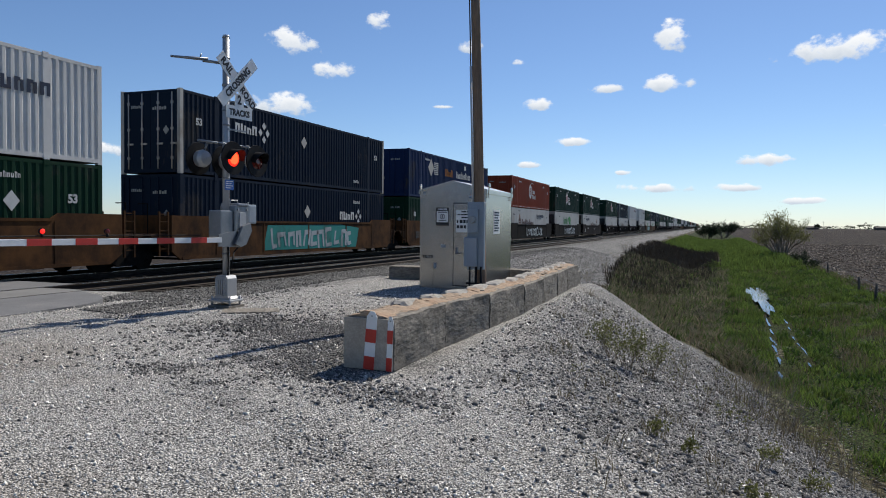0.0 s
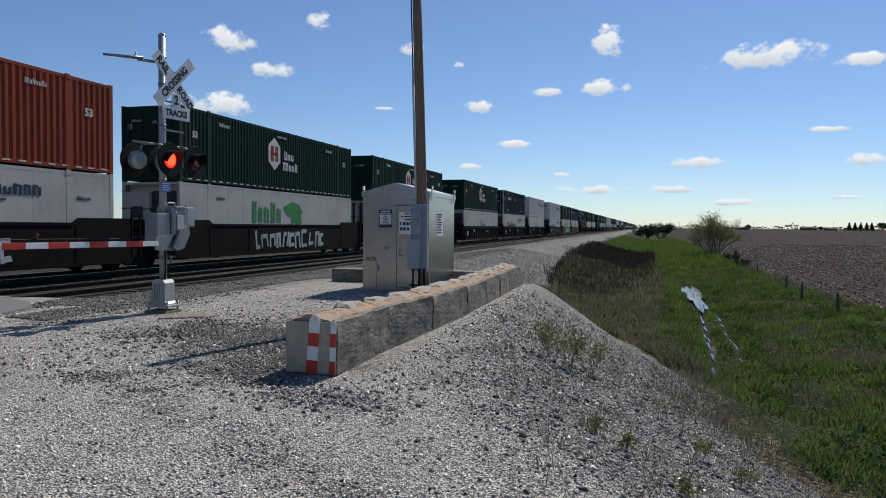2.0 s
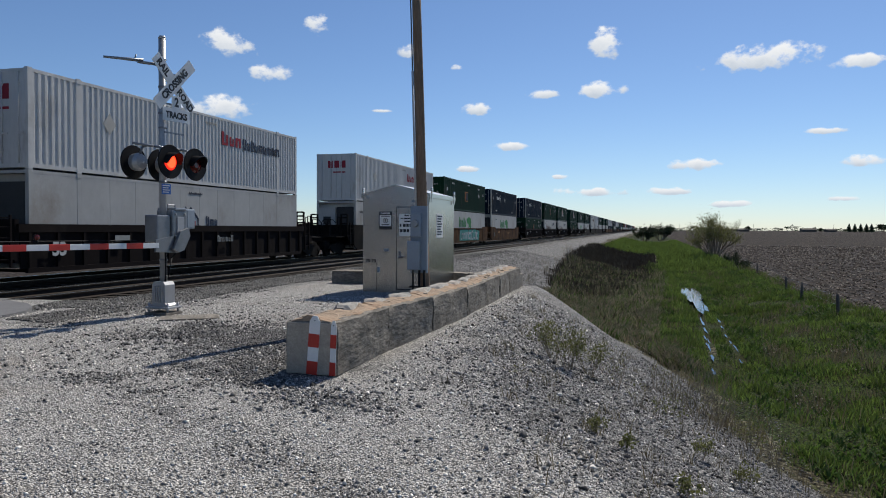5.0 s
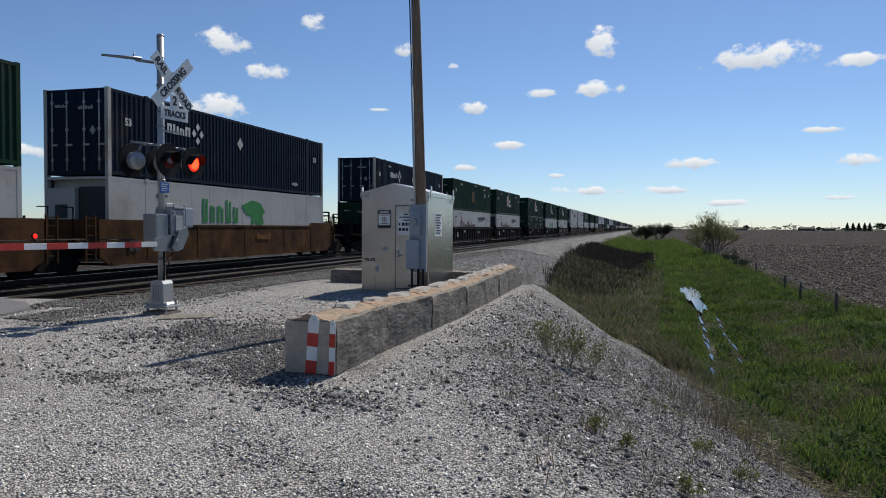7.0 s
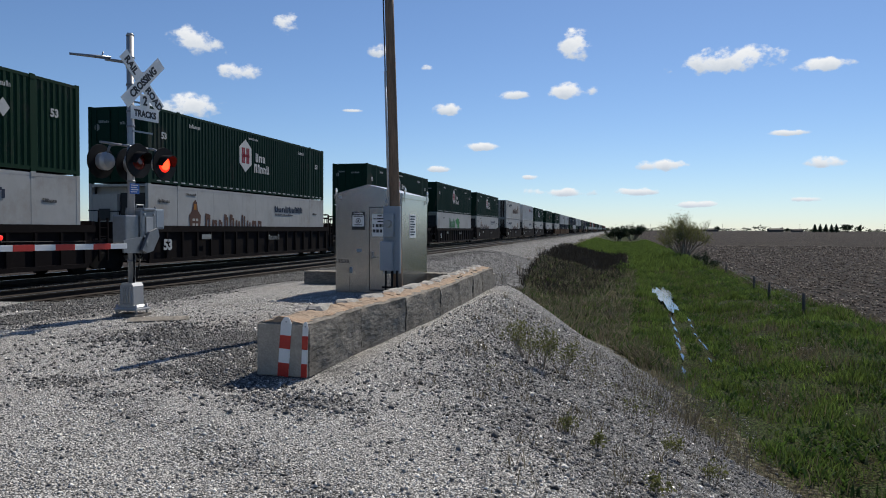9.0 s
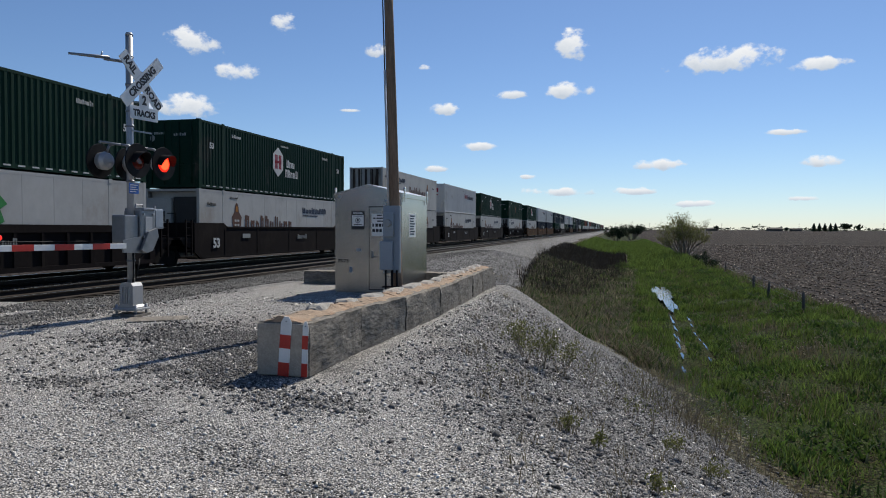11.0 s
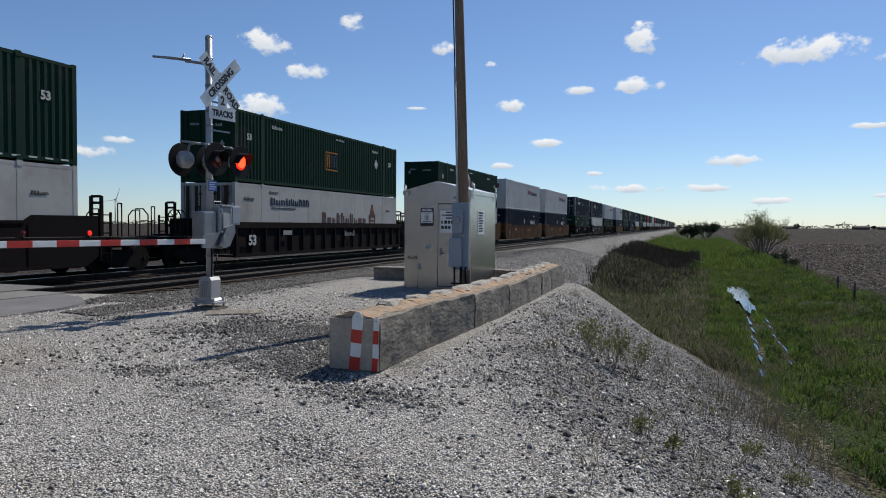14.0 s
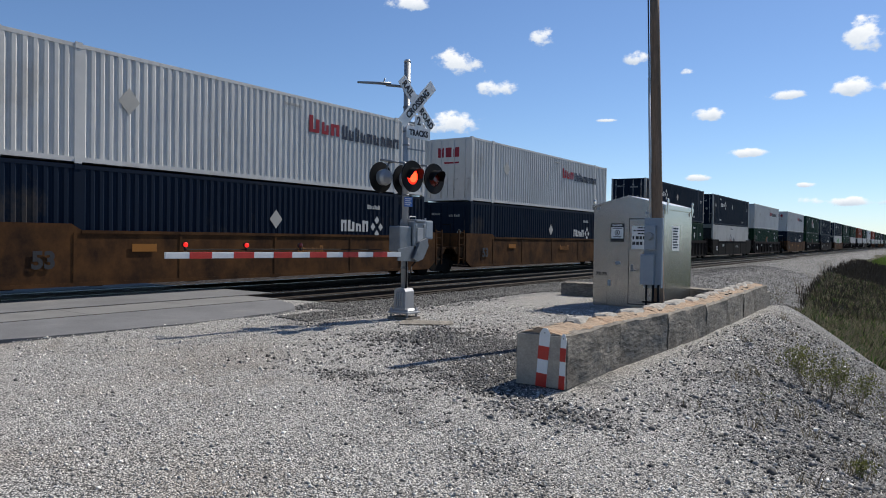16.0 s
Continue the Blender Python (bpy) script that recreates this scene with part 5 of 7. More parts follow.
def build_container(style):
    paint_m, ribbed, kind, label, post_m = STYLES[style]
    con = thing("shipping_container", pose(0, 0, -60), label, "shipping container", "containers on the train")
    z0, z1 = 0.16, CH - 0.12
    for a, b in ((0.14, 1.80), (1.98, 14.17), (14.35, 16.01)):
        for s in (1, -1):
            w = bmesh.new()
            if ribbed:
                corrugated(w, s * (CW - 0.004), a, b, z0, z1, 0.026, 0.235, s)
            else:
                # smooth panels riveted edge to edge
                n = max(1, round((b - a) / 1.22))
                for k in range(n):
                    if s > 0 and k:
                        part("side_panel", w, paint_m, con)
                        w = bmesh.new()
                    y0, y1 = a + (b - a) * k / n + 0.006, a + (b - a) * (k + 1) / n - 0.006
                    q = [w.verts.new((s * (CW - 0.004), y, z)) for y, z in ((y0, z0), (y1, z0), (y1, z1), (y0, z1))]
                    e = [w.verts.new((s * (CW - 0.016), y, z)) for y, z in ((y0 - 0.006, z0), (y1 + 0.006, z0), (y1 + 0.006, z1), (y0 - 0.006, z1))]
                    w.faces.new(q if s > 0 else q[::-1])
                    for f in ((0, 3), (2, 1)):
                        w.faces.new((q[f[0]], q[f[1]], e[f[1]], e[f[0]]))
            part("side_panel", w, paint_m, con)
    bm = bmesh.new()
    corrugated_end(bm, CLEN - 0.02, -CW + 0.1, CW - 0.1, z0, z1, -0.03, 0.3, 1)
    part("front_wall", bm, paint_m, con)
    doors = ribbed or kind == "creback"
    door_m = paint_m if ribbed else P_DOORWHITE
    if doors:
        for x0, x1 in ((-CW + 0.1, -0.008), (0.008, CW - 0.1)):
            bm = bmesh.new()
            box(bm, x0, x1, 0.02, 0.06, z0, z1)
            part("door", bm, door_m, con)
        if not ribbed:
            for x in (-1.05, -0.62, -0.1, 0.42, 0.78):
                bm = bmesh.new()
                box(bm, x, x + 0.16, 0.008, 0.018, z0 + 0.03, z1 - 0.03)
                part("rubber_seal", bm, P_RUSTBAND, con, "rust-stained door seal")
    else:
        bm = bmesh.new()
        box(bm, -CW + 0.1, CW - 0.1, 0.30, 0.34, z0, z1)
        part("end_wall", bm, paint_m, con)
    bm = bmesh.new()
    box(bm, -CW + 0.02, CW - 0.02, 0.05, CLEN - 0.05, CH - 0.06, CH - 0.02)
    part("roof", bm, paint_m, con)
    bm = bmesh.new()
    box(bm, -CW + 0.05, CW - 0.05, 0.1, CLEN - 0.1, 0.04, 0.1)
    part("floor", bm, paint_m, con)
    for s in (1, -1):
        x0, x1 = (CW - 0.1, CW) if s > 0 else (-CW, -CW + 0.1)
        for za, zb in ((0.04, z0), (z1, CH - 0.03)):
            bm = bmesh.new()
            box(bm, x0, x1, 0.02, CLEN - 0.02, za, zb)
            part("side_rail", bm, paint_m, con)
        for a in (1.80, 14.17):
            bm = bmesh.new()
            box(bm, x0, x1, a, a + 0.18, z0, z1)
            xo = (CW - 0.03, CW + 0.012) if s > 0 else (-CW - 0.012, -CW + 0.03)
            box(bm, xo[0], xo[1], a, a + 0.18, CH - 0.14, CH + 0.01)
            box(bm, xo[0], xo[1], a, a + 0.18, 0.0, 0.13)
            part("stacking_post", bm, paint_m, con)
        for y0, y1 in ((0.0, 0.15), (CLEN - 0.15, CLEN)):
            bx = (CW - 0.13, CW + 0.002) if s > 0 else (-CW - 0.002, -CW + 0.13)
            bm = bmesh.new()
            box(bm, bx[0], bx[1], y0 - 0.002, y1 + 0.002, 0.0, CH)
            part("corner_post", bm, post_m, con)
    for y0, y1 in ((0.0, 0.1), (CLEN - 0.1, CLEN)):
        for za, zb in ((0.04, z0), (z1, CH - 0.03)):
            bm = bmesh.new()
            box(bm, -CW + 0.1, CW - 0.1, y0, y1, za, zb)
            part("end_beam", bm, paint_m, con)
    if doors:
        for x in (-0.95, -0.35, 0.35, 0.95):
            bm = bmesh.new()
            tube(bm, (x, 0.0, z0), (x, 0.0, z1), 0.022, n=8)
            box(bm, x - 0.04, x + 0.2, -0.02, 0.02, 1.0, 1.06)
            for z in (0.5, 1.5, 2.4):
                box(bm, x - 0.05, x + 0.05, -0.015, 0.03, z, z + 0.08)
            part("lock_rod", bm, post_m if ribbed else P_RUSTBAND, con)
        bm = bmesh.new()
        if kind == "xpo":
            for k in range(3):
                box(bm, -0.55 + k * 0.42, -0.23 + k * 0.42, 0.010, 0.018, 2.02, 2.46)
            box(bm, -0.2, 0.6, 0.010, 0.018, 1.72, 1.8)
            part("door_mark", bm, P_MARKRED, con)
        elif ribbed:
            bm.free()
            for x, z, h, n, seed in ((-0.85, 2.28, 0.10, 7, 31), (0.1, 2.2, 0.12, 6, 33)):
                bm = bmesh.new()
                end_word(bm, x, z, h, n, seed)
                part("door_mark", bm, P_MARKDIM, con)
            bm = bmesh.new()
            if kind in ("hub", "hubred"):
                prism(bm, [(-0.92 + 0.12 * math.sin(i * math.tau / 6), 2.12 + 0.14 * math.cos(i * math.tau / 6)) for i in range(6)], 0.006, "y", 0.012)
            elif kind in ("umax", "emp", "umaxlow"):
                prism(bm, [(0.55, 1.5), (0.68, 1.66), (0.81, 1.5), (0.68, 1.34)], 0.006, "y", 0.012)
            else:
                box(bm, -0.45, -0.3, 0.012, 0.02, 1.05, 1.2)
            part("door_emblem", bm, P_MARKDIM, con)
        else:
            bm.free()
    else:
        # recessed cooling unit and the frame round it
        bm = bmesh.new()
        box(bm, 0.0, 1.1, 0.12, 0.29, 0.42, 2.55)
        cu = part("cooling_unit", bm, P_DARKHOLE, con, "dark cooling unit")
        for i in range(8):
            bm = bmesh.new()
            box(bm, 0.06, 1.04, 0.10, 0.118, 0.6 + i * 0.23, 0.68 + i * 0.23)
            part("louvre", bm, P_DARKHOLE, cu)
        bm = bmesh.new()
        box(bm, -1.15, -0.06, 0.0, 0.29, 0.75, 2.5)
        box(bm, -1.15, -0.06, 0.06, 0.29, 0.3, 0.72)
        part("unit_casing", bm, P_WHITE, con)
        bm = bmesh.new()
        bevel_box(bm, -0.85, -0.35, -0.03, 0.0, 1.5, 1.95, 0.015)
        part("control_box", bm, P_DARKHOLE, con)
        for s in (1, -1):
            bm = bmesh.new()
            pipe(bm, [(s * 1.2, CLEN - 0.2, 0.1), (s * 1.2, CLEN + 0.0, 1.2), (s * 1.2, CLEN - 0.2, 2.4)], 0.03, 6)
            part("end_brace", bm, P_WHITE, con)
    emblem(kind, con)
    return con


CAR_PAINT = {"brown": P_BROWN, "black": P_DARK, "maroon": P_MAROON}


def truck(parent, yc):
    """A two-axle truck; the axles run in side frames."""
    bm = bmesh.new()
    for s in (1, -1):
        x = s * 0.98
        prism(bm, [(yc - 1.15, 0.55), (yc - 0.95, 0.75), (yc - 0.5, 0.82), (yc + 0.5, 0.82), (yc + 0.95, 0.75), (yc + 1.15, 0.55), (yc + 0.8, 0.5), (yc + 0.4, 0.3), (yc - 0.4, 0.3), (yc - 0.8, 0.5)], 0.14, "x", x - 0.07)
        for k in (-0.12, 0.0, 0.12):
            tube(bm, (x, yc + k, 0.34), (x, yc + k, 0.7), 0.05, n=8)
    box(bm, -1.0, 1.0, yc - 0.2, yc + 0.2, 0.5, 0.86)
    tr = part("truck", bm, P_STEEL, parent, "two-axle truck frame")
    for dy in (-0.88, 0.88):
        bm = bmesh.new()
        z = RAIL_Z + 0.42
        for s in (1, -1):
            tube(bm, (s * 0.70, yc + dy, z), (s * 0.83, yc + dy, z), 0.42, n=24)
            tube(bm, (s * 0.68, yc + dy, z), (s * 0.71, yc + dy, z), 0.45, n=24)
            tube(bm, (s * 0.9, yc + dy, z), (s * 1.08, yc + dy, z), 0.10, n=12)
        tube(bm, (-0.7, yc + dy, z), (0.7, yc + dy, z), 0.08, n=10)
        part("wheelset", bm, P_STEEL, tr, "steel wheelset")


def build_car(colour, ribbed, first, last, tag=None):
    pm = CAR_PAINT[colour]
    word_ = {"brown": "brown", "black": "black", "maroon": "dark brown"}[colour]
    car = thing("well_car", pose(0, 0, -60), f"{word_} {'ribbed' if ribbed else 'smooth-sided'} container well wagon on the far track", "railway wagon", "wagons of the train")
    X = 1.46
    for s in (1, -1):
        bm = bmesh.new()
        if ribbed:
            box(bm, s * X - (0.1 if s > 0 else -0.0), s * X + (0.0 if s > 0 else 0.1), -0.5, 16.65, 1.56, 1.80)
            x0, x1 = (X - 0.1, X - 0.07) if s > 0 else (-X + 0.07, -X + 0.1)
            box(bm, x0, x1, -0.4, 16.55, 0.52, 1.56)
            x0, x1 = (X - 0.12, X) if s > 0 else (-X, -X + 0.12)
            box(bm, x0, x1, -0.2, 16.35, 0.40, 0.54)
            for i in range(17):
                y = -0.1 + i * 1.02
                rx = (X - 0.07, X - 0.005) if s > 0 else (-X + 0.005, -X + 0.07)
                box(bm, rx[0], rx[1], y - 0.05, y + 0.05, 0.54, 1.56)
        else:
            prism(bm, [(-0.6, 0.72), (-0.15, 0.43), (16.3, 0.43), (16.75, 0.72), (16.75, 1.93), (14.5, 1.93), (14.25, 1.78), (1.9, 1.78), (1.65, 1.93), (-0.6, 1.93)], 0.06, "x", s * X - (0.06 if s > 0 else 0))
            rx = (X, X + 0.025) if s > 0 else (-X - 0.025, -X)
            box(bm, rx[0], rx[1], 1.9, 14.25, 1.70, 1.78)
            box(bm, rx[0], rx[1], -0.1, 16.25, 0.43, 0.52)
            for y in (1.7, 4.6, 8.0, 11.5, 14.35):
                box(bm, rx[0] , rx[1] - 0.01 * s, y, y + 0.09, 0.52, 1.70)
        part("side_sill", bm, pm if not (ribbed and colour == "brown") else P_BROWN, car)
    bm = bmesh.new()
    for y in (0.1, 2.2, 5.0, 8.0, 11.0, 13.8, 15.9):
        box(bm, -1.36, 1.36, y, y + 0.3, 0.40, 0.47)
    part("well_floor", bm, P_STEEL, car)
    ends = [(-1, 0.0, first), (1, CLEN, last)]
    for s, yb, free in ends:
        bm = bmesh.new()
        reach = 3.2 if free else 1.75
        a, b = sorted((yb + s * 0.45, yb + s * reach))
        box(bm, -0.55, 0.55, a, b, 0.92, 1.22)
        a2, b2 = sorted((yb + s * 0.45, yb + s * 1.5))
        box(bm, -1.40, 1.40, a2, b2, 1.24, 1.32)
        box(bm, -1.38, 1.38, *sorted((yb + s * 0.42, yb + s * 0.56)), 0.7, 1.93)
        for sx in (1, -1):
            prism(bm, [(yb + s * 0.5, 0.75), (yb + s * 0.5, 1.3), (yb + s * 1.5, 1.3), (yb + s * 1.3, 1.05)], 0.06, "x", sx * 1.36 - 0.03)
            box(bm, *sorted((sx * 1.38, sx * 1.44)), *sorted((yb + s * 0.7, yb + s * 0.76)), 0.6, 2.05)
            box(bm, *sorted((sx * 1.38, sx * 1.44)), *sorted((yb + s * 1.1, yb + s * 1.16)), 0.6, 2.05)
            for z in (0.8, 1.1, 1.4, 1.7, 1.95):
                box(bm, *sorted((sx * 1.39, sx * 1.42)), *sorted((yb + s * 0.7, yb + s * 1.16)), z, z + 0.035)
        part("end_platform", bm, pm, car)
        if free:
            bm = bmesh.new()
            box(bm, -0.14, 0.14, *sorted((yb + s * 3.2, yb + s * 4.05)), 0.78, 1.06)
            pipe(bm, [(0.5, yb + s * 3.1, 0.95), (0.55, yb + s * 3.5, 0.5), (0.4, yb + s * 4.0, 0.55)], 0.03, 6)
            part("coupler", bm, P_STEEL, car)
            for x in (-1.1, 0.95):
                bm = bmesh.new()
                pipe(bm, [(x, yb + s * 1.9, 1.2), (x, yb + s * 1.9, 2.35), (x + 0.16, yb + s * 1.9, 2.35), (x + 0.16, yb + s * 1.9, 1.2)], 0.022, 6)
                part("grab_iron", bm, P_STEEL, car)
            bm = bmesh.new()
            box(bm, -1.3, 1.3, *sorted((yb + s * 1.6, yb + s * 2.9)), 1.20, 1.26)
            part("step_deck", bm, P_STEEL, car)
            for x in (-1.3, 1.3):
                bm = bmesh.new()
                pipe(bm, [(x, yb + s * 2.85, 0.7), (x, yb + s * 2.85, 2.0), (x * 0.85, yb + s * 2.85, 2.2), (x * 0.6, yb + s * 2.85, 2.2), (x * 0.6, yb + s * 2.85, 1.2)], 0.022, 6)
                part("handrail", bm, P_STEEL, car)
            # uprights with lightening holes that steady the stack
            for x in (-1.2, 0.75):
                bm = bmesh.new()
                for u in (0.0, 0.4):
                    box(bm, x + u, x + u + 0.07, *sorted((yb + s * 0.95, yb + s * 1.05)), 1.3, 2.55)
                for zz in (1.6, 1.95, 2.3, 2.5):
                    box(bm, x + 0.07, x + 0.4, *sorted((yb + s * 0.96, yb + s * 1.04)), zz, zz + 0.08)
                part("guide_frame", bm, P_STEEL, car)
            if s < 0:
                bm = bmesh.new()
                for i in range(16):
                    a0, a1 = i * math.tau / 16, (i + 1) * math.tau / 16
                    tube(bm, (0.55 + 0.28 * math.cos(a0), yb - 2.6, 1.95 + 0.28 * math.sin(a0)), (0.55 + 0.28 * math.cos(a1), yb - 2.6, 1.95 + 0.28 * math.sin(a1)), 0.022, n=6)
                for i in range(4):
                    a0 = i * math.tau / 8
                    tube(bm, (0.55 + 0.28 * math.cos(a0), yb - 2.6, 1.95 + 0.28 * math.sin(a0)), (0.55 - 0.28 * math.cos(a0), yb - 2.6, 1.95 - 0.28 * math.sin(a0)), 0.014, n=6)
                box(bm, 0.35, 0.75, yb - 2.58, yb - 2.3, 1.3, 1.9)
                part("brake_wheel", bm, P_STEEL, car)
        else:
            bm = bmesh.new()
            box(bm, -0.9, 0.9, *sorted((yb + s * 0.6, yb + s * 1.7)), 0.86, 0.98)
            pipe(bm, [(1.0, yb + s * 1.2, 1.3), (1.0, yb + s * 1.2, 2.3), (0.6, yb + s * 1.2, 2.3)], 0.02, 6)
            part("articulation_deck", bm, P_STEEL, car)
    truck(car, -2.1)
    if last:
        truck(car, CLEN + 2.1)
    bm = bmesh.new()
    xx = X + (0.0 if not ribbed else -0.065)
    if tag == "graffiti":
        rr = random.Random(31)
        y = 5.2
        gt = bmesh.new()
        prism(gt, [(4.6, 0.6), (12.6, 0.55), (12.9, 1.5), (11, 1.66), (4.9, 1.62)], 0.004, "x", X + 0.002)
        part("graffiti_ground", gt, P_GRAFTEAL if colour == "brown" else P_STEEL, car, "spray-painted patch")
        # fat uneven strokes, no two alike
        for i in range(11):
            w = rr.uniform(0.35, 0.7)
            lean_ = rr.uniform(-0.15, 0.15)
            h0, h1 = 0.64 + rr.uniform(-0.04, 0.1), rr.uniform(1.3, 1.6)
            k = rr.uniform(0.12, 0.2)
            d = X + 0.007
            prism(bm, [(y, h0), (y + k, h0 - 0.03), (y + k + lean_, h1), (y + lean_, h1 - 0.05)], 0.003, "x", d)
            form = rr.randrange(4)
            if form != 0:
                prism(bm, [(y + lean_, h1 - 0.22), (y + w + lean_, h1 - 0.15), (y + w + lean_, h1 + 0.03), (y + lean_, h1)], 0.003, "x", d + 0.0035)
            if form in (1, 3):
                prism(bm, [(y + w - k, h0 + 0.05), (y + w, h0), (y + w + lean_, h1 - 0.1), (y + w - k + lean_, h1 - 0.05)], 0.003, "x", d + 0.007)
            if form in (0, 2):
                prism(bm, [(y + 0.05, h0 - 0.02), (y + w, h0 + 0.04), (y + w - 0.06, h0 + 0.2), (y + 0.05, h0 + 0.16)], 0.003, "x", d + 0.0105)
            y += w + rr.uniform(0.06, 0.18)
        part("graffiti", bm, P_GRAFFITI, car, "pale graffiti shapes")
    else:
        word(bm, 9.0, 1.15, 0.26, 6, 41, x=X + 0.03, fat=0.6)
        part("reporting_mark", bm, P_MARKDIM if colour != "brown" else P_MARKORANGE, car)
        bm = bmesh.new()
        box(bm, X + 0.027, X + 0.031, 3.2, 3.9, 1.25, 1.45)
        part("reflector", bm, P_MARKDIM if colour != "brown" else P_MARKORANGE, car)
        text_part("size_mark", "53", 0.55, P_MARK if colour != "brown" else M_LETTER, car, pose(X + 0.03, 1.0 if not ribbed else 0.9, 1.05, 90, 0, 90))
    return car


def train_units():
    """Place at 0 s of each stack's near end, upper and lower container, wagon paint, ribbed sides, mark."""
    u = [(-43.5, "hub", "cre", "maroon", 1, ""), (-23.7, "umax", "emp", "brown", 0, ""),
         (0.08, "xpo", "emp", "brown", 0, ""), (19.57, "umax", "umaxlow", "brown", 0, "graffiti"), (39.27, "stack", "emp", "brown", 0, ""),
         (63.03, "hubred", "cre", "black", 0, "graffiti"), (82.65, "hub", "tiger", "black", 0, "graffiti"), (102.29, "hub", "creback", "maroon", 0, ""),
         (126.04, "hub", "hubwhite", "maroon", 1, ""), (145.65, "umax", "cre", "maroon", 1, ""), (165.3, "xpo", "hubwhite", "maroon", 1, ""),
         (189.05, "xpo", "cre", "black", 0, ""), (208.63, "emp", "tiger", "brown", 0, "graffiti"), (228.16, "umax", "tiger", "brown", 0, ""),
         (252.0, "umax", "emp", "maroon", 1, ""), (271.79, "emp", "cre", "maroon", 1, ""), (291.4, "hub", "cre", "maroon", 1, ""),
         (315.15, "hub", "emp", "maroon", 1, ""), (334.8, "hub", "tiger", "maroon", 1, ""), (354.41, "hub", "cre", "maroon", 0, ""),
         (378.23, "creback", "creback", "maroon", 0, ""), (397.77, "xpo", "cre", "maroon", 0, ""), (417.43, "hub", "cre", "maroon", 0, ""),
         (441.19, "emp", "creback", "maroon", 1, ""), (464.94, "hub", "creback", "brown", 0, ""), (484.39, "xpo", "umaxlow", "brown", 0, ""),
         (504.12, "xpo", "umaxlow", "brown", 0, ""), (527.9, "umax", "emp", "maroon", 1, ""), (547.55, "umax", "hubwhite", "black", 0, ""),
         (567.2, "xpo", "emp", "maroon", 1, ""), (591.0, "xpo", "umaxlow", "brown", 0, ""), (610.65, "hub", "emp", "maroon", 1, "")]
    rr = random.Random(8)
    s, k = 610.65, 2
    tops = ["emp", "hub", "hub", "umax", "xpo", "hub", "hubred", "umax", "emp"]
    lows = ["cre", "emp", "umaxlow", "hubwhite", "cre", "tiger"]
    while s < 1230:
        k += 1
        s += 23.8 if k % 3 == 1 else 19.65
        u.append((s, rr.choice(tops), rr.choice(lows), rr.choice(["brown", "maroon", "black", "maroon"]), rr.choice([0, 1]), ""))
    return u


MOVING = []
_made = {}


def placed(key, make, m):
    """The first of a kind is built, the others copied."""
    if key not in _made:
        _made[key] = make()
        ob = _made[key]
        ob.matrix_basis = m
        return ob
    return copy_thing(_made[key], m)


def build_train():
    u = train_units()
    for i, (s, top, low, colour, ribbed, tag) in enumerate(u):
        first = i == 0 or s - u[i - 1][0] > 22
        last = i == len(u) - 1 or u[i + 1][0] - s > 22
        car = placed(("car", colour, ribbed, first, last, tag), lambda: build_car(colour, ribbed, first, last, tag), pose(TRACK_X[1], s, 0))
        MOVING.append((car, s, 0.0))
        for st, z in ((low, LOW_Z), (top, HIGH_Z)):
            con = placed(("con", st), lambda: build_container(st), pose(TRACK_X[1], s, z))
            MOVING.append((con, s, z))


build_train()

# ---------------------------------------------------------------- loose stones
def scatter_stones(name, pts, size, material, label, seed):
    """Many angular stones as one mesh; pts: n x 3 places, size: n radii."""
    rg = np.random.default_rng(seed)
    base = np.array([(1, 0, 0), (-0.5, 0.87, 0), (-0.5, -0.87, 0), (0, 0, 1), (0, 0, -1)], float)
    tri = np.array([(0, 1, 3), (1, 2, 3), (2, 0, 3), (1, 0, 4), (2, 1, 4), (0, 2, 4)])
    n = len(pts)
    V = base[None] * rg.uniform(0.6, 1.25, (n, 5, 1)) + rg.normal(0, 0.2, (n, 5, 3))
    a = rg.uniform(0, math.tau, n)
    b = rg.uniform(-0.7, 0.7, n)
    ca, sa, cb, sb = np.cos(a), np.sin(a), np.cos(b), np.sin(b)
    x, y, z = V[..., 0], V[..., 1], V[..., 2] * 0.75
    y, z = y * cb[:, None] - z * sb[:, None], y * sb[:, None] + z * cb[:, None]
    x, y = x * ca[:, None] - y * sa[:, None], x * sa[:, None] + y * ca[:, None]
    V = np.stack([x, y, z], -1) * size[:, None, None] + pts[:, None, :]
    T = tri[None] + (np.arange(n) * 5)[:, None, None]
    me = quick_mesh(name, V.reshape(-1, 3), T.reshape(-1, 3), [material])
    return tagged(new(name, me), label, "stones" if "stone" in name or "gravel" in name else "litter" if "litter" in name else "soil", kind="stuff")


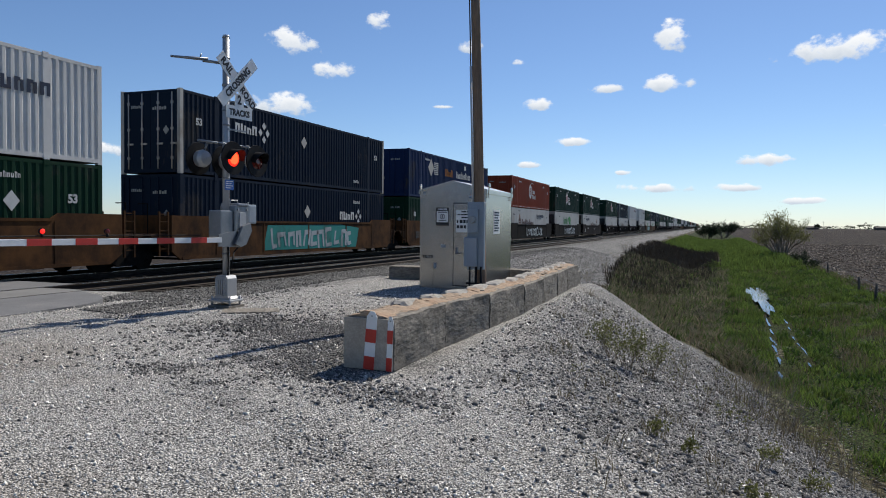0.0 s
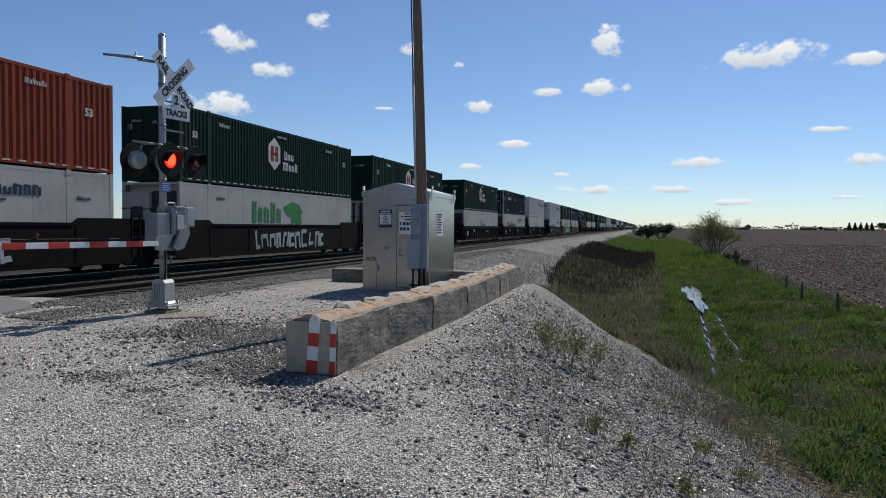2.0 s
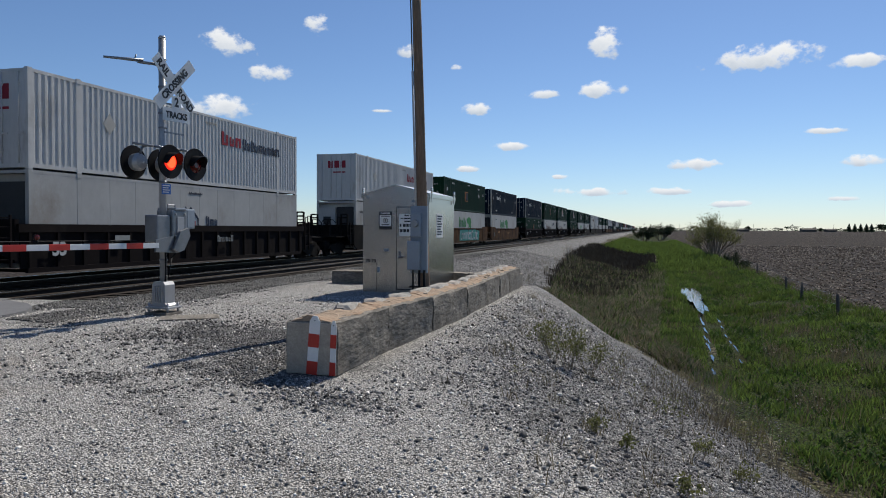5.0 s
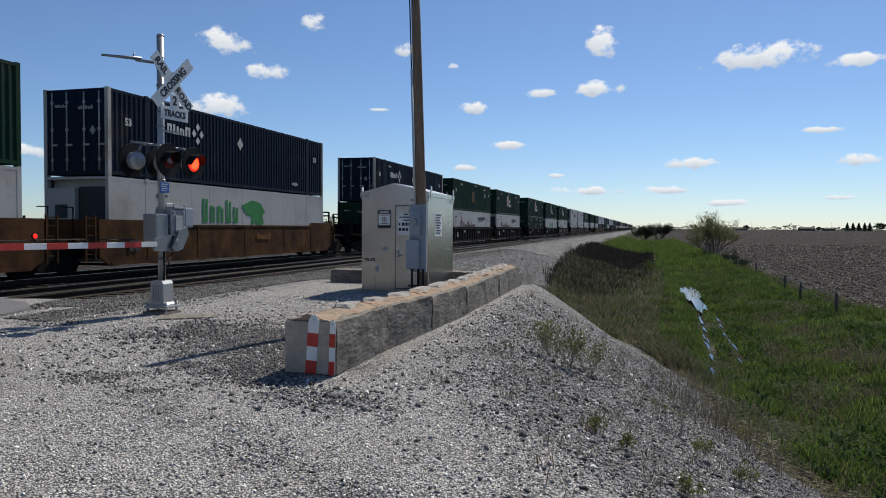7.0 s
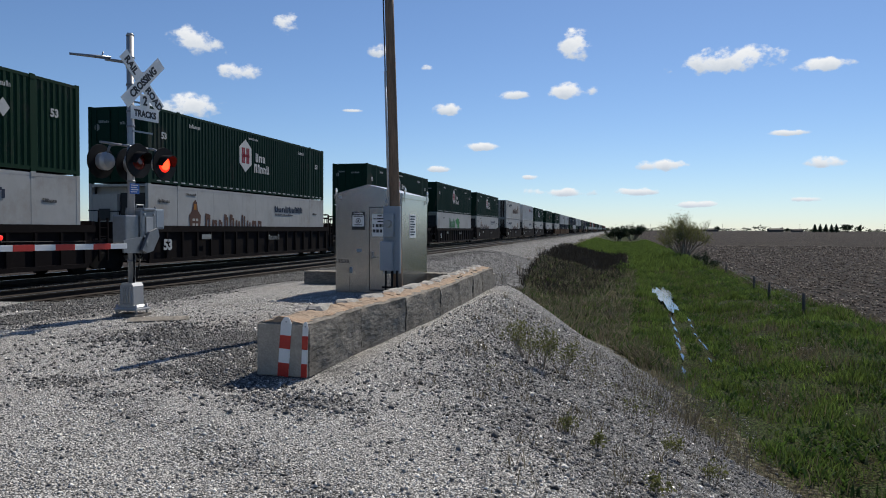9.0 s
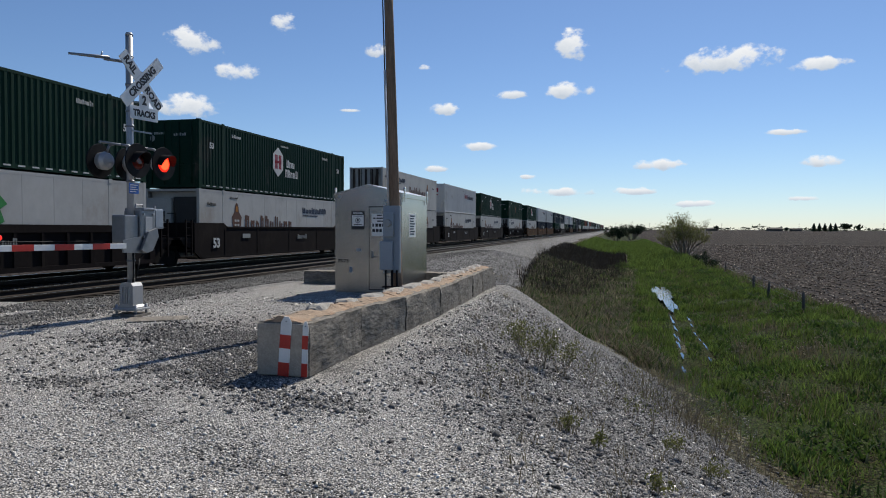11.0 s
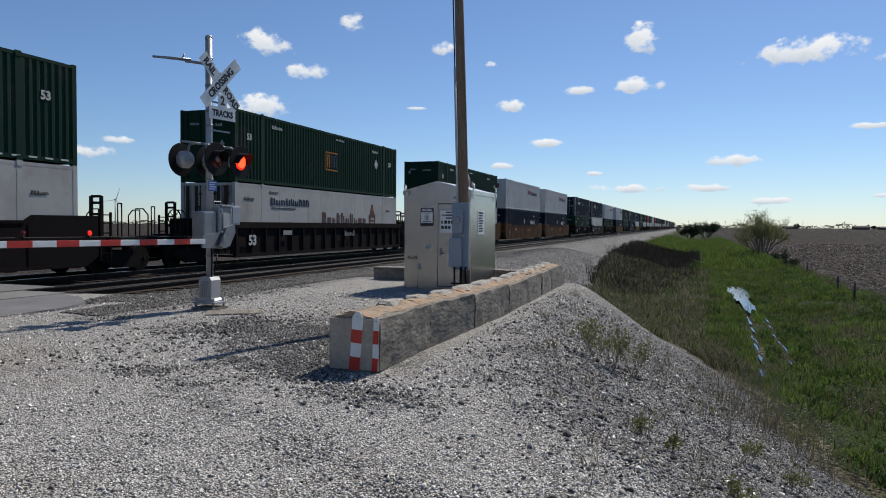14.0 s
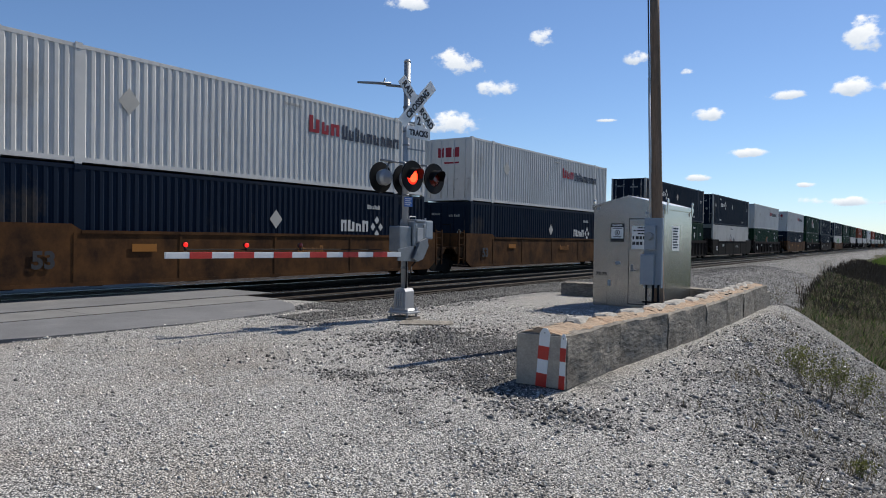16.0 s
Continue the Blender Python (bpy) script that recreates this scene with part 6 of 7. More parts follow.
def build_stones():
    rg = np.random.default_rng(2)
    # fine gravel, denser where the camera stands
    n = 170000
    r = 2.6 + 14.0 * rg.random(n) ** 1.8
    a = rg.uniform(math.radians(-42), math.radians(66), n)
    x, y = -r * np.sin(a), r * np.cos(a)
    zn = zone(x, y)
    ok = (zn == 0) & ~((x > -3.85) & (x < -2.85) & (y > 6.8) & (y < 18.5)) & ~((x > -6.8) & (x < -4.9) & (y > 16.2) & (y < 18.7))
    x, y = x[ok], y[ok]
    sz = rg.uniform(0.0035, 0.0105, len(x)) * np.where(rg.random(len(x)) < 0.05, 2.2, 1.0) * (0.8 + 0.05 * np.hypot(x, y))
    share = coarse(x, y)
    sz *= 1 + 0.6 * share
    bank = rg.random(len(x)) < share
    for name, k, m, label in (("loose_gravel", ~bank, M_STONE, "loose pale crushed gravel lying on the pad"), ("bank_gravel", bank, M_MIDSTONE, "loose grey gravel lying on the bank")):
        scatter_stones(name, np.stack([x[k], y[k], height(x[k], y[k]) + sz[k] * 0.25], -1), sz[k], m, label, 3)
    # coarse dark stones beside the wall, on the bank and along the track bed
    n = 52000
    x = np.concatenate([rg.normal(-5.0, 1.1, 26000), rg.uniform(-2.8, 2.4, 9000), rg.uniform(-9.5, -5.0, 3500), rg.uniform(-13.2, -9.6, n), rg.uniform(-17.2, -14.9, 12000), rg.uniform(-12.0, -3.0, 34000)])
    y = np.concatenate([rg.uniform(5.6, 11.5, 26000), rg.uniform(3.4, 15, 9000), rg.uniform(8, 16, 3500), 9.5 + 30 * rg.random(n) ** 1.4, rg.uniform(13.2, 40, 12000), 19.5 + 32 * rg.random(34000) ** 1.4])
    ok = (rg.random(len(x)) < 0.06 + coarse(x, y)) | (x < -9.6)
    ok &= ~((x > -3.85) & (x < -2.85) & (y > 6.8) & (y < 18.5)) & ~((x > -6.8) & (x < -4.9) & (y > 16.2) & (y < 18.7))
    ok &= ~((x < -10.5) & (y < 11.2)) & ~((x < -12.0) & (y < 12.9)) & (np.abs(x + 14.05) > 0.9) & (np.abs(x + 13.3) > 0.09)
    ok &= (x < scree(y)) | (y < 19)
    x, y = x[ok], y[ok]
    sz = rg.uniform(0.018, 0.042, len(x)) * np.where((x > -6) & (y < 15), 0.62, 1.0)
    bed = (x < -9.0) | ((x < -3.3) & (y < 14)) | ((x > -2.8) & (rg.random(len(x)) < 0.5))
    # stones among the tracks get the colour with shade painted in
    oily_shaded = x < -12.9
    bed &= ~oily_shaded
    for name, k, m, label in (("track_stones", oily_shaded, M_OILSHADESTONE, "black ballast stones between the rails, oil and shade in their colour"), ("ballast_stones", bed, M_DARKSTONE, "coarse dark ballast stones along the track bed"), ("coarse_stones", ~bed & ~oily_shaded, M_MIDSTONE, "coarse grey stones scattered on the pad and bank")):
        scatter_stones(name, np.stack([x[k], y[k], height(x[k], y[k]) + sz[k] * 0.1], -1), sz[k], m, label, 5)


def build_rocks():
    rg = np.random.default_rng(77)
    n = 900
    y = rg.uniform(3.6, 13, n)
    x = crest(y) + rg.normal(0.7, 0.8, n)
    x[:160], y[:160] = rg.normal(-3.0, 0.6, 160), rg.normal(6.1, 0.4, 160)
    ok = (x < toe(y) - 0.1) & ~((x > -3.9) & (x < -2.85) & (y > 6.75))
    x, y = x[ok], y[ok]
    sz = 0.016 + 0.03 * rg.random(len(x)) ** 2.2
    scatter_stones("larger_stones", np.stack([x, y, height(x, y) + sz * 0.25], -1), sz, M_MIDSTONE, "larger broken stones lying on the gravel bank", 78)


build_stones()
build_rocks()


def build_clods():
    """Clods and pale stubble on the ploughed field's near side."""
    rg = np.random.default_rng(21)
    n = 46000
    y = 14 + 130 * rg.random(n) ** 1.5
    x = 6.9 + (4 + 0.75 * y) * rg.random(n) ** 1.3
    x = np.round(x / 0.76) * 0.76 + rg.normal(0, 0.14, n)
    ok = x > field_edge(y) + 0.1
    x, y = x[ok], y[ok]
    sz = rg.uniform(0.02, 0.055, len(x)) * (1 + y * 0.012)
    pale = rg.random(len(x)) < 0.45
    for name, k, m, label in (("field_clods", ~pale, M_CLOD, "dark clods of ploughed soil"), ("field_stubble", pale, M_DRYSTUB, "pale bits of last year's stubble")):
        scatter_stones(name, np.stack([x[k], y[k], height(x[k], y[k]) + sz[k] * 0.2], -1), sz[k], m, label, 23)


M_CLOD = mat("soil_clod", (0.065, 0.052, 0.043), 0.95, 0, 0.25, 3.0, 0.15, 60, 0.2, island=0.6, spec=0.1)
M_DRYSTUB = mat("dry_stubble", (0.27, 0.235, 0.195), 0.95, 0, 0.25, 3.0, 0.15, 60, 0.2, island=0.4, spec=0.1)
build_clods()


# ---------------------------------------------------------------- grass, weeds and bushes
def blades(name, x, y, z, h, w, lean, material, label, category, seed):
    """Grass as one mesh: each blade a bent strip of three triangles."""
    rg = np.random.default_rng(seed)
    n = len(x)
    a = rg.uniform(0, math.tau, n)
    dx, dy = np.cos(a), np.sin(a)
    b = rg.uniform(0, math.tau, n)
    lx, ly = np.cos(b) * lean * h, np.sin(b) * lean * h
    P = np.stack([x, y, z], -1)
    side = np.stack([dx * w, dy * w, 0 * w], -1)
    mid = P + np.stack([lx * 0.35, ly * 0.35, h * 0.6], -1)
    tip = P + np.stack([lx, ly, h], -1)
    V = np.stack([P - side, P + side, mid - side * 0.7, mid + side * 0.7, tip], 1).reshape(-1, 3)
    T = np.array([(0, 1, 3), (0, 3, 2), (2, 3, 4)])[None] + (np.arange(n) * 5)[:, None, None]
    me = quick_mesh(name, V, T.reshape(-1, 3), [material])
    return tagged(new(name, me), label, category, kind="stuff")


DEAD = [(4.85, 24.4), (5.05, 20.6), (5.2, 18.9), (4.9, 19.6), (3.2, 15.5), (4.6, 13.0), (3.6, 21.5), (5.6, 30.0), (4.2, 27.5)]


def build_grass():
    rg = np.random.default_rng(9)
    n = 340000
    y = 4.0 + 66 * rg.random(n) ** 1.65
    x = rg.uniform(-3.6, 11.0, n)
    t = toe(y)
    lush = wobble(x, y, 1.6, 1.0) + wobble(x, y, 0.45, 0.6) + rg.normal(0, 0.35, n)
    wet = (np.abs(x - 2.33) < 0.36) & (np.abs(y - 37.5) < 6.2) & (rg.random(n) < 0.96)
    wet |= (near_line(x, y, [(2.2, 31), (1.7, 18)]) < 0.14) | (near_line(x, y, [(2.75, 29), (2.45, 20)]) < 0.09)
    brown = (y > 17) & (y < 60) & (x < rough(y) + 0.6 * lush) & (rg.random(n) < 0.5)
    dead = np.maximum.reduce([np.exp(-((x - a) / 0.45) ** 2 - ((y - b) / 1.3) ** 2) for a, b in DEAD])
    wet |= brown | (rg.random(n) < 0.9 * dead)
    ok = (x > t + 0.1) & (x < field_edge(y) + 0.25 * lush) & (lush > -2.4) & ~wet & (x > np.maximum(-2.5, t + 0.4 + 0.5 * lush))
    x, y, lush = x[ok], y[ok], lush[ok]
    clump = np.clip(0.62 + 0.65 * wobble(x, y, 0.33, 1.0) + 0.5 * wobble(x + 3, y, 0.9, 1.0), 0.15, 1.7)
    h = rg.uniform(0.05, 0.21, len(x)) * clump * (1 + 0.35 * np.clip(lush, -0.5, 1)) * (1 + 0.006 * y)
    w = rg.uniform(0.0035, 0.0075, len(x)) * (1 + 0.045 * y)
    blades("grass", x, y, height(x, y) - 0.02, h, w, rg.uniform(0.15, 0.8, len(x)), M_GRASS, "fresh green grass filling the ditch", "grass", 10)
    # low broad-leaved herbs between the grass
    k = rg.random(len(x)) < 0.34 * np.clip(0.5 + wobble(x, y, 0.7, 1.4), 0.05, 1)
    x, y = x[k], y[k]
    blades("ditch_herbs", x, y, height(x, y) - 0.01, rg.uniform(0.05, 0.17, len(x)), rg.uniform(0.011, 0.022, len(x)) * (1 + 0.02 * y), rg.uniform(0.5, 1.5, len(x)), M_HERB, "low broad-leaved green weeds in the ditch", "weeds", 11)
    n = 62000
    y = 4.0 + 60 * rg.random(n) ** 1.4
    x = rg.uniform(-4.5, 8.2, n)
    t = toe(y)
    k = wobble(x, y, 0.9, 1.0) + rg.normal(0, 0.4, n)
    near_toe = np.abs(x - t - 0.3) < 0.55
    ok = ((near_toe & (k > -0.1)) | ((np.abs(x - t + 0.35) < 0.5) & (y < 16) & (k > 0.35)) | ((x > t) & (x < 7.6) & (k > 0.72)) | (np.abs(x - field_edge(y)) < 0.25) | (np.maximum.reduce([np.exp(-((x - a) / 0.45) ** 2 - ((y - b) / 1.3) ** 2) for a, b in DEAD]) > 0.45)) & ~((np.abs(x - 2.35) < 0.55) & (np.abs(y - 36.5) < 5))
    x, y = x[ok], y[ok]
    h = rg.uniform(0.10, 0.36, len(x))
    blades("dry_weeds", x, y, height(x, y) - 0.02, h, rg.uniform(0.003, 0.006, len(x)) * (1 + 0.04 * y), rg.uniform(0.1, 0.7, len(x)), M_DRYGRASS, "dry straw-coloured weeds at the foot of the bank", "weeds", 12)
    # longer grass along the far verge
    n = 42000
    y = rg.uniform(60, 190, n)
    x = rg.uniform(-6, 7.2, n)
    ok = (zone(x, y) == 3) & (wobble(x, y, 3.0, 1.0) + rg.normal(0, 0.4, n) > -0.7)
    x, y = x[ok], y[ok]
    blades("verge_grass", x, y, height(x, y) - 0.03, rg.uniform(0.25, 0.6, len(x)), rg.uniform(0.02, 0.045, len(x)), rg.uniform(0.1, 0.6, len(x)), M_GRASS, "green grass on the far verge beside the track", "grass", 19)
    # sparse sprigs on the gravel bank
    x, y = [], []
    for i in range(150):
        cy = rg.uniform(3.5, 16)
        cx = rg.uniform(float(crest(cy)) - 0.2, float(toe(cy)))
        m = int(rg.integers(8, 26))
        x.append(rg.normal(cx, 0.06, m))
        y.append(rg.normal(cy, 0.06, m))
    x, y = np.concatenate(x), np.concatenate(y)
    h = rg.uniform(0.04, 0.2, len(x))
    blades("bank_sprigs", x, y, height(x, y) - 0.01, h, rg.uniform(0.002, 0.004, len(x)), rg.uniform(0.2, 0.9, len(x)), M_DRYGRASS, "thin dry sprigs on the gravel bank", "weeds", 14)
    # brown and olive weeds on the slope past the wall
    for nm, m, n, seed, label in (("slope_weeds", M_SLOPEWEED, 52000, 31, "brown dead weeds on the slope past the wall"), ("slope_herbs", M_HERB, 26000, 32, "olive green weeds on the slope past the wall")):
        y = 18.0 + 40 * rg.random(n) ** 1.3
        x = scree(y) + 0.2 + (rough(y) + 0.3 - scree(y)) * rg.random(n)
        ok = (wobble(x, y, 0.8, 1.0) + rg.normal(0, 0.5, n) > -0.2) & ((y > 21) | (x > toe(y)))
        x, y = x[ok], y[ok]
        blades(nm, x, y, height(x, y) - 0.02, rg.uniform(0.08, 0.34, len(x)), rg.uniform(0.005, 0.012, len(x)) * (1 + 0.03 * y), rg.uniform(0.3, 1.2, len(x)), m, label, "weeds", seed)
    # pale dead leaves lying among the brown weeds
    n = 5200
    y = 18.5 + 22 * rg.random(n) ** 1.2
    x = toe(y) + (rough(y) + 0.5 - toe(y)) * rg.random(n)
    m = 900
    pick = rg.integers(0, len(DEAD), m)
    x = np.concatenate([x, np.array(DEAD)[pick, 0] + rg.normal(0, 0.35, m)])
    y = np.concatenate([y, np.array(DEAD)[pick, 1] + rg.normal(0, 0.9, m)])
    ok = wobble(x, y, 0.7, 1.0) + rg.normal(0, 0.4, len(x)) > 0.15
    x, y = x[ok], y[ok]
    scatter_stones("dead_leaf_litter", np.stack([x, y, height(x, y) + 0.05], -1), rg.uniform(0.012, 0.035, len(x)), M_DRYSTUB, "pale dead leaves lying among brown weeds", 44)
    # burnt stubble on the embankment
    n = 26000
    y = rg.uniform(26, 98, n)
    x = rg.uniform(-7.0, 1.6, n)
    ok = (zone(x, y) == 5) | (rg.random(n) < 0.1) & (zone(x, y) == 4)
    x, y = x[ok], y[ok]
    blades("scorched_weeds", x, y, height(x, y) - 0.02, rg.uniform(0.15, 0.5, len(x)), rg.uniform(0.012, 0.03, len(x)), rg.uniform(0.1, 0.6, len(x)), M_BURNTW, "scorched dark weeds on the embankment", "weeds", 16)


M_BURNTW = leafy("scorched_stems", (0.045, 0.038, 0.027), 0.4, 0.15)
build_grass()


def plant(name, m, seed, size, label, category, group, leaf_m, leaf_n, leaf_r, stems, spread, twig_m=None, depth=3, squat=1.0, thick=0.016):
    """A woody plant: forking tapered limbs and many small leaves near their ends."""
    rr = random.Random(seed)
    ob = thing(name, m, label, category, group)
    wood = bmesh.new()
    tips = []

    def limb(a, d, ln, r, lv):
        segs = 3
        p = a
        for k in range(segs):
            d = (d + Vector((rr.uniform(-1, 1), rr.uniform(-1, 1), rr.uniform(-0.4, 0.6))) * 0.16).normalized()
            q = p + d * ln / segs
            r2 = r * (1 - 0.22 * (k + 1) / segs * 1.4)
            tube(wood, p, q, r * (1 - 0.31 * k / segs), r * (1 - 0.31 * (k + 1) / segs), 6 if lv < 2 else 4, False)
            p = q
            if lv >= depth - 1:
                tips.append(p)
            if lv < depth and k:
                for _ in range(2 if k == segs - 1 else 1):
                    e = (d + Vector((rr.uniform(-1, 1), rr.uniform(-1, 1), rr.uniform(-0.3, 0.7))) * 0.75).normalized()
                    limb(p, e, ln * rr.uniform(0.5, 0.78), r * 0.55, lv + 1)

    for i in range(stems):
        a = rr.uniform(0, math.tau)
        d = Vector((math.cos(a) * spread * rr.uniform(0.3, 1), math.sin(a) * spread * rr.uniform(0.3, 1), squat)).normalized()
        limb(Vector((0.06 * size * math.cos(a), 0.06 * size * math.sin(a), -0.02 * size)), d, size * rr.uniform(0.36, 0.5), size * thick, 0)
    part("branchwork", wood, twig_m or M_BARK, ob)
    V, T = [], []
    for i in range(leaf_n):
        c = rr.choice(tips) + Vector((rr.gauss(0, 1), rr.gauss(0, 1), rr.gauss(0, 1))) * size * 0.045
        q = Euler((rr.uniform(0, 6.3), rr.uniform(0, 6.3), rr.uniform(0, 6.3)))
        s = leaf_r * rr.uniform(0.6, 1.3)
        o = len(V)
        for u, v in ((-1, 0), (0, -0.5), (1, 0), (0, 0.5)):
            w = Vector((u * s, v * s, 0.0))
            w.rotate(q)
            V.append(tuple(c + w))
        T += [(o, o + 1, o + 2), (o, o + 2, o + 3)]
    me = quick_mesh("foliage", np.array(V), np.array(T), [leaf_m])
    lf = new("foliage", me)
    lf.parent = ob
    return ob


def build_plants():
    def z(x, y):
        return float(height(np.array([x]), np.array([y]))[0])
    # big bush by the field, half bare
    plant("bush", pose(7.3, 84, z(7.3, 84) - 0.1), 5, 4.5, "large half-bare bush with young olive leaves at the field edge", "bush", "", M_LEAF, 9000, 0.07, 18, 1.0, M_TWIG, 3)
    plant("bush", pose(4.3, 232, z(4.3, 232) - 0.3), 6, 5.2, "rounded bush beside the railway bank", "bush", "", M_DARKLEAF, 6000, 0.17, 16, 1.2, M_TWIG, 3)
    plant("bush", pose(-0.4, 205, z(-0.4, 205) - 0.3), 7, 4.6, "rounded bush beside the railway bank", "bush", "", M_DARKLEAF, 5000, 0.16, 14, 1.2, M_TWIG, 3)
    plant("bush", pose(6.9, 62, z(6.9, 62)), 17, 1.3, "low leafy shrub at the fence", "shrub", "", M_DARKLEAF, 900, 0.05, 7, 0.9, M_TWIG, 2)
    plant("bush", pose(6.6, 55, z(6.6, 55)), 18, 1.0, "low leafy shrub at the fence", "shrub", "", M_DARKLEAF, 700, 0.05, 7, 0.9, M_TWIG, 2)
    # weeds on the gravel bank
    for k, (x, y, s, n) in enumerate(((-1.22, 10.1, 0.62, 800), (-0.98, 9.85, 0.66, 900), (-0.72, 10.1, 0.55, 600), (-1.37, 7.77, 0.3, 30),
                                      (-0.33, 9.86, 0.5, 60), (-0.03, 9.32, 0.4, 40), (0.24, 13.2, 0.55, 40), (0.52, 12.9, 0.6, 60), (0.83, 14.3, 0.7, 40),
                                      (0.83, 11.9, 0.7, 70), (1.2, 15.2, 0.8, 40), (0.43, 8.6, 0.5, 60), (0.24, 8.85, 0.45, 120), (1.12, 11.75, 0.75, 90),
                                      (-0.34, 12.45, 0.5, 40), (1.4, 14.2, 0.8, 60), (1.3, 12.6, 0.8, 40), (1.0, 13.2, 0.7, 40), (1.55, 11.2, 0.6, 260), (1.75, 10.4, 0.5, 50),
                                      (-0.38, 6.83, 0.22, 220), (-0.11, 6.57, 0.2, 220), (0.62, 7.83, 0.3, 260), (1.0, 7.4, 0.3, 220), (0.4, 5.6, 0.22, 220), (2.2, 9.0, 0.5, 60),
                                      (-5.0, 31.0, 0.8, 60), (-4.2, 29.0, 0.7, 60), (-5.2, 33.5, 0.8, 60), (-5.4, 45.3, 1.0, 50), (-5.9, 54.4, 1.1, 50), (-5.0, 38.2, 0.9, 60), (-4.9, 48.8, 1.0, 40), (-5.6, 41.5, 0.9, 50), (-6.1, 60.0, 1.1, 40))):
        plant("weed", pose(x, y, z(x, y) - 0.02), 30 + k, s, "wiry weed with small yellow-green leaves on the gravel bank" if n > 200 else "dry brown weed stalks on the bank", "weed", "weeds on the bank", M_LEAF, n, 0.016, 9 if n > 200 else 6, 0.8, M_TWIG, 2, 1.3, 0.0065)


build_plants()


# ---------------------------------------------------------------- fence and far country
def build_fence():
    rr = random.Random(2)
    first = None
    ys = [27.7, 33.6, 38.2, 51.0, 57.0, 63, 70, 78]
    for i, y in enumerate(ys):
        x = float(np.interp(y, [20, 34, 51, 90], [6.45, 6.52, 7.2, 7.3])) + rr.uniform(-0.06, 0.06)
        m = pose(x, y, float(height(np.array([x]), np.array([y]))[0]), rr.uniform(-4, 4), rr.uniform(-4, 4), rr.uniform(0, 90))
        if first is None:
            first = thing("fence_post", m, "old dark wooden fence post at the field edge", "fence post", "fence along the field")
            bm = bmesh.new()
            tube(bm, (0, 0, -0.3), (0.01, 0, 0.70), 0.065, 0.055, 9)
            for v in bm.verts:
                if v.co.z > 0.6:
                    v.co.z += rr.uniform(-0.05, 0.04)
            part("post", bm, M_POSTWOOD, first)
        else:
            copy_thing(first, m)
    for zz in (0.45, 0.85):
        bm = bmesh.new()
        yy = sorted(ys)
        pipe(bm, [(float(np.interp(y, [20, 34, 51, 90], [6.45, 6.52, 7.2, 7.3])), y, float(height(np.array([6.9]), np.array([y]))[0]) + zz * 0.75) for y in yy], 0.003, 4)
        w = part("fence_wire", bm, M_GALV, None)
        tagged(w, "thin slack wire strung between the fence posts", "fence wire", "fence along the field")


build_fence()


